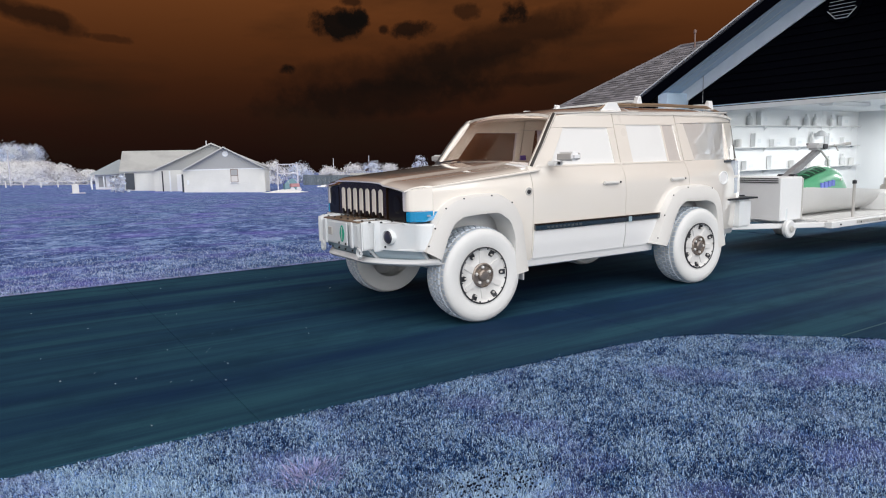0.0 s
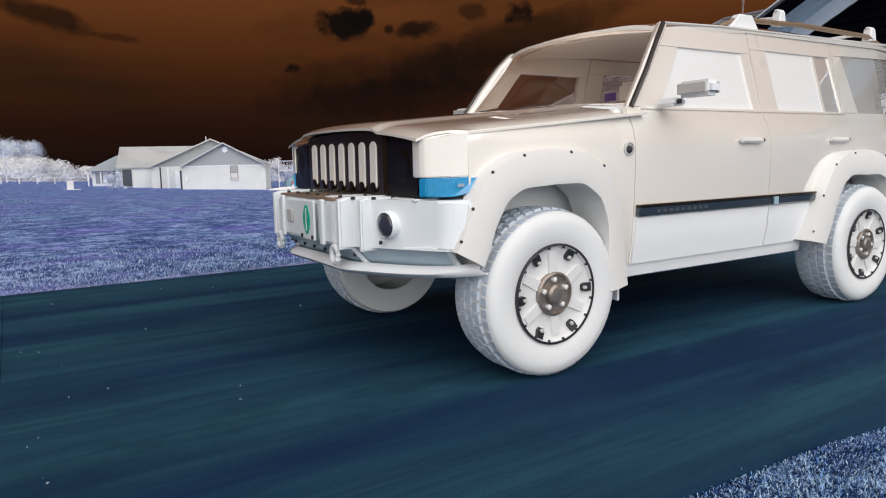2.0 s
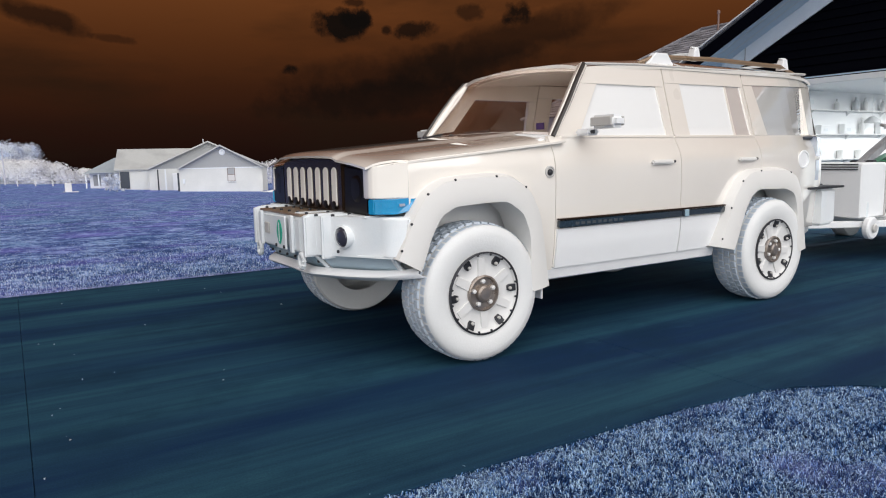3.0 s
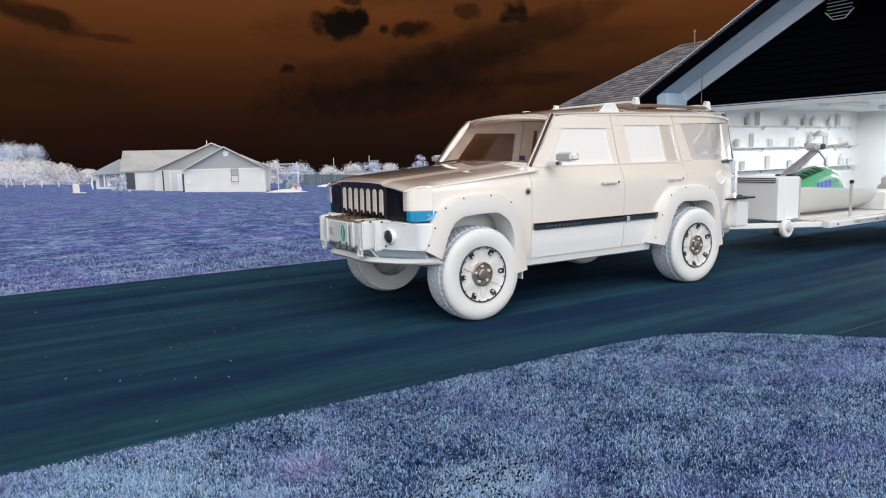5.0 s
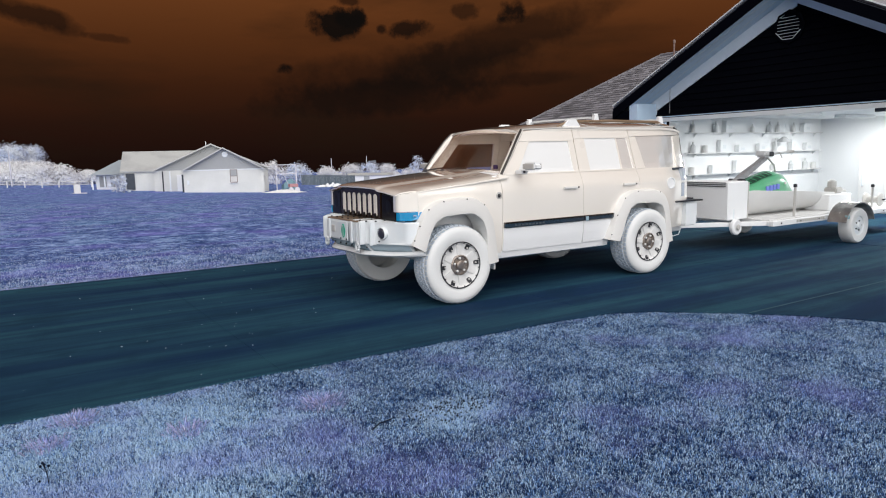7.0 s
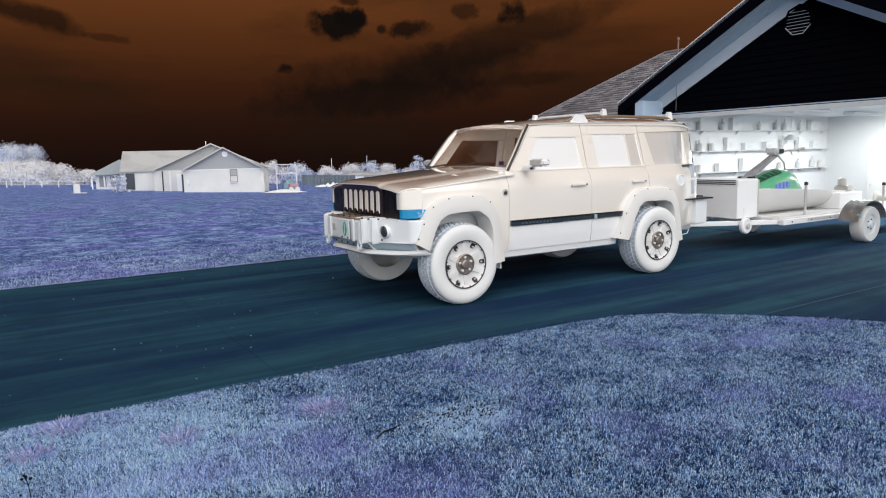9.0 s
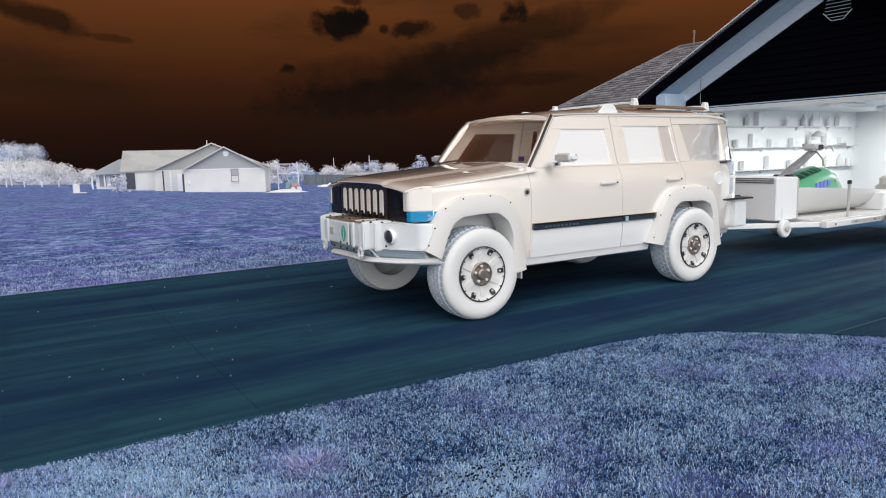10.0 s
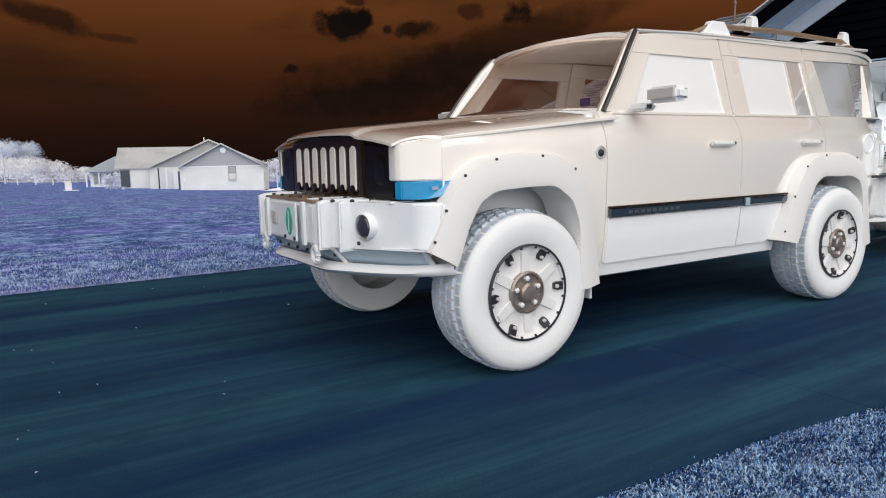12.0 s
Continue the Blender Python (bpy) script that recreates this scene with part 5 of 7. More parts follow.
def make_wheel(parent, at):
    """A wheel whose outer face looks towards local -y."""
    tyre = part("wheel", lathe([(0.232, 0.0), (0.262, -0.012), (0.33, -0.020), (0.372, -0.010), (0.389, 0.012), (0.391, 0.05), (0.391, TW - 0.05), (0.389, TW - 0.012), (0.378, TW + 0.008), (0.30, TW + 0.01), (0.232, TW)], 56, caps=False), M_TYRE, None, "white off-road tyre on a white rim with dark ring")
    tyre.parent = parent
    tyre.matrix_basis = at
    smooth(tyre, 40)
    # tread blocks
    bm = bmesh.new()
    n = 46
    for k in range(n):
        for row in range(5):
            a0 = math.tau * (k + (0.5 if row % 2 else 0.0)) / n
            da = math.tau / n * 0.40
            y0 = 0.004 + row * (TW - 0.008) / 5 + 0.004
            y1 = y0 + (TW - 0.008) / 5 - 0.010
            r1 = TR - (0.010 if row in (0, 4) else 0.0)
            vs = []
            for a, y, r in ((a0 - da, y0, 0.39), (a0 + da, y0, 0.39), (a0 + da, y1, 0.39), (a0 - da, y1, 0.39), (a0 - da * 0.9, y0 + 0.003, r1), (a0 + da * 0.9, y0 + 0.003, r1), (a0 + da * 0.9, y1 - 0.003, r1), (a0 - da * 0.9, y1 - 0.003, r1)):
                sk = 0.012 * (row - 2) / 2
                vs.append(bm.verts.new((r * math.cos(a + sk), y, r * math.sin(a + sk))))
            for q in ((4, 5, 6, 7), (0, 1, 5, 4), (1, 2, 6, 5), (2, 3, 7, 6), (3, 0, 4, 7)):
                bm.faces.new([vs[i] for i in q])
    part("tread", bm, M_TREAD, tyre, "grey blocky tyre tread")
    rim = part("rim", lathe([(0.232, 0.05), (0.232, 0.0), (0.236, -0.010), (0.226, -0.012), (0.218, 0.002), (0.185, 0.014), (0.10, 0.012), (0.090, 0.004), (0.088, 0.022), (0.002, 0.026)], 48), M_PALE, tyre)
    smooth(rim, 40)
    part("rim_ring", lathe([(0.2385, -0.006), (0.2385, -0.016), (0.2285, -0.018), (0.2275, -0.008)], 56, caps=False), M_DARK, tyre, "thin dark rim ring")
    for k in range(16):
        a = math.tau * (k + 0.5) / 16
        part("ring_bolt", lathe([(0.007, 0.0), (0.0065, -0.008), (0.002, -0.010)], 6, None, "y", (0.223 * math.cos(a), -0.008, 0.223 * math.sin(a))), M_DARK, rim)
    for k in range(6):
        a = math.tau * (k + 0.05) / 6
        c, s = math.cos(a), math.sin(a)
        bm = bmesh.new()
        ring = []
        for rr, tt, yy in ((0.172, -0.014, -0.001), (0.172, 0.014, -0.001), (0.190, 0.021, -0.005), (0.220, 0.020, -0.012), (0.220, -0.020, -0.012), (0.190, -0.021, -0.005)):
            ring.append((rr * c - tt * s, yy, rr * s + tt * c))
        lo = [bm.verts.new((p[0], p[1] + 0.02, p[2])) for p in ring]
        hi = [bm.verts.new(p) for p in ring]
        bm.faces.new(hi)
        for q in range(6):
            bm.faces.new((lo[q], lo[(q + 1) % 6], hi[(q + 1) % 6], hi[q]))
        pad = part("rim_pad", bm, M_DARK, rim)
        part("pad_bolt", lathe([(0.010, 0.0), (0.009, -0.012), (0.003, -0.014)], 6, None, "y", (0.184 * c, -0.003, 0.184 * s)), M_GREY, rim)
        # spoke
        bm = bmesh.new()
        a2 = a + math.pi / 6
        c2, s2 = math.cos(a2), math.sin(a2)
        ring = [(0.100, -0.036, 0.004), (0.100, 0.036, 0.004), (0.20, 0.030, 0.002), (0.20, -0.030, 0.002)]
        lo = [bm.verts.new((r * c2 - t * s2, y + 0.05, r * s2 + t * c2)) for r, t, y in ring]
        hi = [bm.verts.new((r * c2 - t * 0.7 * s2, y, r * s2 + t * 0.7 * c2)) for r, t, y in ring]
        bm.faces.new(hi)
        for q in range(4):
            bm.faces.new((lo[q], lo[(q + 1) % 4], hi[(q + 1) % 4], hi[q]))
        part("spoke", bm, M_PALE, rim)
    hubc = part("hub", lathe([(0.104, 0.018), (0.104, -0.004), (0.094, -0.009), (0.088, 0.008), (0.050, 0.010), (0.047, -0.014), (0.034, -0.022), (0.002, -0.024)], 32), M_HUB, tyre, "grey-brown wheel hub with lug nuts")
    for k in range(5):
        a = math.tau * (k + 0.3) / 5
        part("lug_nut", lathe([(0.013, 0.012), (0.013, -0.010), (0.004, -0.014)], 6, None, "y", (0.069 * math.cos(a), 0, 0.069 * math.sin(a))), M_PALE, hubc)
    return tyre


first = make_wheel(car, pose(0, -0.022, 0.402))
first.matrix_parent_inverse = car.matrix_basis.inverted()
for wx, far in ((2.78, False), (0.0, True), (2.78, True)):
    at = pose(wx, -0.022, 0.402, 0, 100 if wx else 40, 0) if not far else pose(wx, 2 * CY + 0.022, 0.402, 0, 30, 180)
    copy_thing(first, at)

# ---- the far houses and the tree line ----


def gable_block(parent, u0, u1, v0, v1, eave, ridge, wall_m, gable_m, name="wing"):
    """A block with its gable towards the street: ridge runs along v."""
    mid = (u0 + u1) / 2
    part("wall", box(u0, u1, v0, v1, -0.6, eave), wall_m, parent)
    part("gable", prism([(u0, eave), (u1, eave), (mid, ridge)], "y", v0 - 0.02, v0 + 0.2), gable_m, parent)
    k = (ridge - eave) / (mid - u0)
    o = 0.16
    for s, ue in ((-1, u0 - o), (1, u1 + o)):
        ze = eave - o * k
        part("roof", prism([(mid, ridge), (ue, ze), (ue, ze + 0.13), (mid, ridge + 0.14)], "y", v0 - 0.5, v1 + 0.3), M_ROOFGREY, parent)
        part("rake_board", prism([(mid, ridge - 0.03), (ue, ze - 0.03), (ue, ze + 0.11), (mid, ridge + 0.12)], "y", v0 - 0.56, v0 - 0.51), M_RAKE, parent)
    return k


far_house = thing("far_house", "single-storey brick house with grey gables across the lawn", "house", at=pose(14.15, 78.5, -2.2, 0, 0, math.degrees(math.atan2(-0.253, 0.967))))
gable_block(far_house, 0.0, 9.1, 0.0, 9.0, 2.57, 5.05, M_BRICKPALE, M_GABLEGREY)
gable_block(far_house, -3.5, 9.9, 3.9, 14.0, 2.57, 5.60, M_BRICKPALE, M_GABLEGREY)
part("round_vent", lathe([(0.34, 0.0), (0.34, -0.06), (0.26, -0.08), (0.02, -0.07)], 20, None, "y", (4.75, -0.03, 4.35)), M_STEEL, far_house)
part("frieze", box(-0.02, 9.12, -0.04, -0.02, 2.50, 2.62), M_STEEL, far_house)
win = part("window", box(5.2, 6.05, -0.05, 0.05, 1.0, 2.56), M_WINFRAME, far_house, "brown-framed sash window")
part("upper_pane", box(5.26, 5.99, -0.062, -0.052, 1.80, 2.50), M_GABLEGREY, win)
part("lower_pane", box(5.26, 5.99, -0.062, -0.052, 1.06, 1.74), M_WINPANE, win)
part("window_sill", box(5.12, 6.13, -0.12, -0.05, 0.93, 0.99), M_STEEL, win)
part("door", box(-0.95, -0.05, 3.84, 3.90, 0.0, 2.05), M_WHITEWALL, far_house)
# dark strip stands in for the shade in the corner between the blocks
part("corner_shade", box(-0.22, -0.02, 0.2, 0.35, 0.0, 2.1), M_DARKSLATE, far_house, "dark narrow strip put in as corner shade")
part("porch_post", box(-2.55, -2.40, 3.0, 3.15, 0.0, 2.5), M_DARK, far_house)
part("porch_post", box(-1.75, -1.60, 3.0, 3.15, 0.0, 2.5), M_STEEL, far_house)
part("meter_box", box(0.35, 0.6, -0.12, -0.02, 0.9, 1.4), M_STEEL, far_house)
# left wing: ridge along the street
bm = prism([(6.2, -0.6), (14.0, -0.6), (14.0, 2.55), (10.1, 4.75), (6.2, 2.55)], "x", -7.0, 2.0)
part("left_wing", bm, M_BRICKPALE, far_house)
part("wing_roof", prism([(5.95, 2.44), (10.1, 4.78), (10.1, 4.94), (5.95, 2.60)], "x", -7.5, 2.2), M_ROOFGREY, far_house)
part("wing_roof", prism([(14.5, 2.30), (10.1, 4.80), (10.1, 5.02), (14.5, 2.52)], "x", -7.5, 2.2), M_ROOFGREY, far_house)
part("wing_shutter", box(-6.9, -5.9, 6.08, 6.18, 0.3, 2.3), M_DARKSLATE, far_house, "dark tall window opening")
part("wing_hatch", box(-2.8, -2.3, 6.10, 6.18, 0.3, 0.9), M_STEEL, far_house)
# porch with low roof
part("porch_wall", box(-11.0, -7.6, 11.2, 16.0, -0.6, 2.2), M_WHITEWALL, far_house)
bm = bmesh.new()
v = [bm.verts.new(p) for p in ((-11.6, 10.2, 2.15), (-7.2, 10.2, 2.15), (-7.2, 17.0, 2.15), (-11.6, 17.0, 2.15), (-8.4, 13.5, 4.0), (-7.2, 13.5, 4.0))]
for q in ((0, 1, 5, 4), (1, 2, 5), (2, 3, 4, 5), (3, 0, 4), (3, 2, 1, 0)):
    bm.faces.new([v[k] for k in q])
part("porch_roof", bm, M_PORCHROOF, far_house)
for pu in (-11.3, -9.9, -8.6, -7.5):
    part("porch_post", box(pu - 0.07, pu + 0.07, 10.4, 10.54, -0.3, 2.2), M_STEEL, far_house)
for wu in (-10.2, -8.9):
    part("porch_window", box(wu - 0.4, wu + 0.4, 11.14, 11.21, 0.6, 1.9), M_GABLEGREY, far_house)
part("chimney_pipe", tube([(-7.2, 12.2, 3.5), (-7.2, 12.2, 5.0)], 0.06, 8), M_STEEL, far_house)
part("chimney_pipe", tube([(2.6, 8.0, 5.3), (2.6, 8.0, 6.1)], 0.06, 8), M_STEEL, far_house)


def far_spot(px_dir, dist):
    """A spot on the ground seen from the drive's end in a direction, at a distance."""
    x, y = -3.3 + px_dir[0] * dist, -4.67 + px_dir[1] * dist
    return x, y, ground_z(x, y)


def heading(a):
    return (math.sin(radians(a + 0.4)), math.cos(radians(a + 0.4)))


def leaf_cloud(rng, centres, n, size, squash=0.8):
    """Many small leaf clumps scattered in round masses."""
    verts, faces = [], []
    for c, r in centres:
        for _ in range(n):
            d = rng.normal(size=3)
            d /= np.linalg.norm(d)
            p = np.array(c) + d * r * min(1.35, abs(rng.normal(0, 0.8))) * np.array((1, 1, squash))
            out = d + rng.normal(size=3) * 0.35 + np.array((0, 0, 0.35))
            a, b = np.cross(out, rng.normal(size=3)), np.cross(out, rng.normal(size=3))
            a /= np.linalg.norm(a)
            b -= a * (a @ b)
            b /= np.linalg.norm(b)
            s = size * rng.uniform(0.5, 1.2)
            k = len(verts)
            verts += [tuple(p - a * s), tuple(p + b * s * 0.55), tuple(p + a * s), tuple(p - b * s * 0.55)]
            faces.append((k, k + 1, k + 2, k + 3))
    return verts, faces


def make_tree(seed, at, height, width, material, label, leaves=70, masses=34, trunk_share=0.25, size=0.25, name="tree", group="tree line"):
    rng = np.random.default_rng(seed)
    tree = thing(name, label, "tree" if name == "tree" else "bush", group, at=pose(*at))
    bm = tube([(0, 0, -0.3), (0.05, 0.02, height * 0.25), (-0.06, 0.05, height * 0.5), (0.02, 0, height * 0.8)], [height * 0.03, height * 0.022, height * 0.015, 0.03], 8)
    for k in range(7):
        a = rng.uniform(0, math.tau)
        z = height * rng.uniform(0.25, 0.6)
        r = width * rng.uniform(0.25, 0.45)
        tube([(0, 0, z), (r * 0.5 * math.cos(a), r * 0.5 * math.sin(a), z + height * 0.10), (r * math.cos(a), r * math.sin(a), z + height * 0.24)], [height * 0.012, height * 0.008, 0.02], 5, bm)
    part("trunk", bm, M_BARK, tree)
    centres = []
    for k in range(masses):
        h = rng.uniform(trunk_share, 1.0)
        span = width * 0.5 * math.sin(min(1.0, (1.08 - h) * 1.5) * math.pi / 2) ** 0.8
        a, r = rng.uniform(0, math.tau), span * math.sqrt(rng.uniform(0, 1))
        centres.append(((r * math.cos(a), r * math.sin(a), h * height * 0.93), width * rng.uniform(0.12, 0.24)))
    verts, faces = leaf_cloud(rng, centres, leaves, size)
    me = bpy.data.meshes.new("crown")
    me.from_pydata(verts, [], faces)
    me.materials.append(material)
    crown = new("crown", me)
    crown.parent = tree
    return tree


LEFT_TREES = [(-1.2, 130, 6.2, 6.5), (0.3, 130, 6.2, 6.5), (1.4, 134, 6.0, 4.8)]
for k, (a, d, h, w) in enumerate(LEFT_TREES):
    make_tree(10 + k, far_spot(heading(a), d), h, w, M_FOLIAGE, "tall pale lilac tree at the edge of the lawn", 330, 60, 0.18, 0.14)
for k, (a, d, h, w) in enumerate([(-1.6, 124, 2.6, 6), (0.0, 123, 2.9, 6), (1.6, 122, 3.0, 6), (3.0, 124, 2.7, 5), (4.8, 130, 2.0, 3.5)]):
    make_tree(30 + k, far_spot(heading(a), d), h, w, M_FOLIAGE2, "dense white shrub in the far hedge", 560, 50, 0.0, 0.19, "shrub", "far hedge")
for k, (a, d, h, w) in enumerate([(6.3, 160, 1.7, 6.0), (7.4, 165, 2.4, 5.1), (8.4, 160, 2.9, 5.1), (9.6, 158, 3.2, 5.1), (16.6, 135, 4.0, 5.1), (18.2, 128, 4.1, 5.1), (20.4, 140, 3.6, 5.5), (22.6, 150, 3.0, 5.1), (24.8, 150, 3.7, 6.0), (26.2, 148, 4.2, 5.1), (27.6, 150, 3.8, 5.1), (29.6, 150, 2.8, 6.0), (31.5, 152, 2.6, 6.0), (33.4, 150, 2.6, 6.0)]):
    make_tree(50 + k, far_spot(heading(a), d), h, w, M_FOLIAGE2 if k % 3 else M_FOLIAGE, "white leafy tree behind the far fence", 150, 34, 0.02, 0.21, "tree", "tree line")
make_tree(90, far_spot(heading(30.3), 120), 5.6, 3.2, M_FOLIAGE, "thin lilac tree standing alone", 60, 24, 0.35, 0.14)
for k, (a, d) in enumerate([(6.6, 86), (7.1, 85)]):
    make_tree(95 + k, far_spot(heading(a), d), 2.0, 1.3, M_FOLIAGE, "small bare lilac shrub by the far house", 26, 16, 0.1, 0.16, "shrub", "house shrubs")

# poles, fences and small things far off
for a, d, h in ((-0.05, 115, 5.0), (23.1, 150, 5.0), (26.0, 150, 5.6)):
    x, y, z = far_spot(heading(a), d)
    pole = thing("utility_pole", "slim pale utility pole on the far lawn", "pole", "utility poles", at=pose(x, y, z))
    part("shaft", tube([(0, 0, -0.3), (0, 0, h)], [0.11, 0.07], 8), M_BARK, pole)
    part("cap", lathe([(0.09, h), (0.09, h + 0.06), (0.02, h + 0.1)], 8, None, "z"), M_BARK, pole)
rail = thing("rail_fence", "low white rail fence along the far lawn", "fence")
pts = [far_spot(heading(a), 108) for a in np.linspace(-2.5, 5.0, 8)]
for x, y, z in pts:
    part("post", box(x - 0.07, x + 0.07, y - 0.07, y + 0.07, z - 0.3, z + 0.9), M_PALE, rail)
for (xa, ya, za), (xb, yb2, zb2) in zip(pts, pts[1:]):
    for h in (0.42, 0.80):
        part("rail", tube([(xa, ya, za + h), (xb, yb2, zb2 + h)], 0.035, 4), M_PALE, rail)
wood = thing("board_fence", "dark slate board fence behind the far houses", "fence")
pts = [far_spot(heading(a), 122) for a in np.linspace(20.6, 25.0, 40)]
for (xa, ya, za), (xb, yb2, zb2) in zip(pts, pts[1:]):
    bm = bmesh.new()
    vs = [bm.verts.new(p) for p in ((xa + 0.02, ya, za - 0.2), (xb - 0.01, yb2, zb2 - 0.2), (xb - 0.01, yb2, zb2 + 1.75), (xa + 0.02, ya, za + 1.75))]
    f = bm.faces.new(vs)
    ext = bmesh.ops.extrude_face_region(bm, geom=[f])
    for e in ext["geom"]:
        if isinstance(e, bmesh.types.BMVert):
            e.co.y += 0.05
    part("board", bm, M_FENCE, wood)
x, y, z = far_spot(heading(26.0), 125)
shed = thing("shed", "long low white shed beyond the fence", "shed", at=pose(x, y, z, 0, 0, -25))
part("wall", box(-3.2, 4.5, 0, 3, -0.4, 1.75), M_WHITEWALL, shed)
part("roof", prism([(-0.3, 1.72), (1.5, 2.15), (3.3, 1.72)], "x", -3.5, 4.8), M_ROOFGREY, shed)
part("door", box(-0.6, 0.4, -0.05, 0.0, 0.0, 1.6), M_GABLEGREY, shed)
x, y, z = far_spot(heading(3.95), 84)
util = thing("utility_cabinet", "small white utility cabinet on a concrete pad", "cabinet", at=pose(x, y, z))
part("body", box(-0.32, 0.32, -0.3, 0.3, 0.0, 0.95, 0.04), M_PALE, util)
part("pad", box(-0.5, 0.9, -0.5, 0.5, -0.3, 0.04), M_PALE, util)
# play frame and yard clutter beside the far house
x, y, z = far_spot(heading(19.4), 86)
swing = thing("play_frame", "tall open pale play frame with hanging ladder", "play frame", at=pose(x, y, z, 0, 0, -18))
for px in (-1.2, 1.2):
    for py in (0.0, 1.6):
        part("post", box(px - 0.05, px + 0.05, py - 0.05, py + 0.05, -0.3, 3.35), M_BARK, swing)
for h in (3.3, 2.2):
    part("beam", box(-1.25, 1.25, -0.04, 0.04, h, h + 0.09), M_BARK, swing)
    part("beam", box(-1.25, 1.25, 1.56, 1.64, h, h + 0.09), M_BARK, swing)
part("hanging_ladder", tube([(-0.6, 0, 3.3), (-0.1, 0.2, 1.6), (0.3, 0.2, 0.6)], 0.03, 5), M_BARK, swing)
x, y, z = far_spot(heading(19.7), 88)
tarp = thing("tarp_heap", "teal tarpaulin heap under the play frame", "tarpaulin", at=pose(x, y, z))
part("cloth", sheet(lambda u, v: Vector((-0.9 + 1.8 * u, 0.8 * v, 0.9 + 0.7 * math.sin(math.pi * u) * (0.5 + 0.5 * math.sin(5 * v + 3 * u)))), 10, 6, (0, 0, -0.9)), M_TARP, tarp)
x, y, z = far_spot(heading(19.9), 85)
cart = thing("garden_cart", "small dull red garden cart on the pale pad", "cart", at=pose(x, y, z))
part("tray", box(-0.55, 0.55, -0.3, 0.3, 0.65, 1.05, 0.05), M_REDDULL, cart)
for px in (-0.4, 0.4):
    part("wheel", lathe([(0.30, -0.05), (0.33, 0.0), (0.30, 0.05)], 14, None, "y", (px, -0.32, 0.33)), M_BARK, cart)
x, y, z = far_spot(heading(19.0), 83)
pad = thing("rubble_pad", "pale rubble heap spread beside the far house", "rubble", at=pose(x, y, z))
part("heap", sheet(lambda u, v: Vector((-2.2 + 5 * u, -1 + 3 * v, max(-0.1, 0.35 * math.sin(math.pi * u) * math.sin(math.pi * v) + 0.12 * noise.noise((u * 9, v * 7, 0))))), 24, 12), M_WHITEWALL, pad)
x, y, z = far_spot(heading(22.9), 110)
heap = thing("scrap_heap", "low pale scrap heap on the far lawn", "scrap heap", at=pose(x, y, z))
part("heap", sheet(lambda u, v: Vector((-2.5 + 5 * u, -0.6 + 1.2 * v, max(-0.1, 0.5 * math.sin(math.pi * u) * math.sin(math.pi * v) + 0.5 * noise.noise((u * 11, v * 3, 2))))), 30, 6), M_WHITEWALL, heap)

# ---- trailer with the stand-up jet ski ----
trailer = thing("trailer", "white low utility trailer hitched behind the car", "trailer", at=pose(7.3, 0.8, 0), based=True)
TY = 0.80
for y in (0.12, 1.48):
    part("side_rail", box(5.55, 9.60, y - 0.04, y + 0.04, 0.36, 0.44, 0.006), M_TRIM, trailer)
for x in (5.6, 6.4, 7.2, 8.0, 8.8, 9.55):
    part("cross_member", box(x - 0.03, x + 0.03, 0.16, 1.44, 0.365, 0.425), M_TRIM, trailer)
for k in range(9):
    part("deck_board", box(5.60, 9.55, 0.17 + k * 0.141, 0.30 + k * 0.141, 0.43, 0.455, 0.004), M_PALE, trailer)
part("tongue", prism([(5.62, 0.16), (5.62, 0.28), (4.42, 0.93), (4.42, 0.86)], "z", 0.365, 0.43, 0.006), M_TRIM, trailer)
part("tongue", prism([(5.62, 1.44), (5.62, 1.32), (4.42, 0.90), (4.42, 0.97)], "z", 0.365, 0.43, 0.006), M_TRIM, trailer)
coupler = part("coupler", box(4.14, 4.50, 0.86, 0.97, 0.42, 0.50, 0.02, None, 2), M_STEEL, trailer)
part("safety_chain", tube([(4.42, 0.80, 0.38), (4.30, 0.74, 0.30), (4.20, 0.76, 0.28), (4.10, 0.82, 0.40)], 0.007, 6), M_STEEL, trailer)
jockey = part("jockey_wheel", lathe([(0.02, -0.03), (0.10, -0.035), (0.115, -0.02), (0.115, 0.02), (0.10, 0.035), (0.02, 0.03)], 24, None, "y", (5.16, 0.42, 0.36)), M_TRIM, trailer)
part("wheel_hub", lathe([(0.045, -0.045), (0.035, -0.055), (0.005, -0.057)], 16, None, "y", (5.16, 0.42, 0.36)), M_GREY, jockey)
part("jockey_arm", tube([(5.16, 0.47, 0.36), (5.16, 0.47, 0.62)], 0.022, 8), M_STEEL, trailer)
# storage box at the front, with dark slotted rims
board = part("storage_box", box(5.02, 5.50, 0.46, 1.30, 0.46, 1.02, 0.012), M_WHITEWALL, trailer, "white square storage box with dark rims")
for z in (0.950, 0.975, 1.003):
    part("rim_strip", box(5.008, 5.018, 0.50, 1.29, z, z + 0.010), M_DARK, board)
part("box_edge", box(5.485, 5.502, 0.448, 0.458, 0.47, 1.00), M_GREY, board)
for px, h in ((6.28, 0.90), (8.6, 0.80)):
    post = part("guide_post", tube([(px, 0.20, 0.44), (px, 0.20, h)], 0.020, 8), M_GREY, trailer)
    part("post_cap", lathe([(0.028, 0.0), (0.028, 0.04), (0.01, 0.05)], 10, None, "z", (px, 0.20, h)), M_DARK, post)
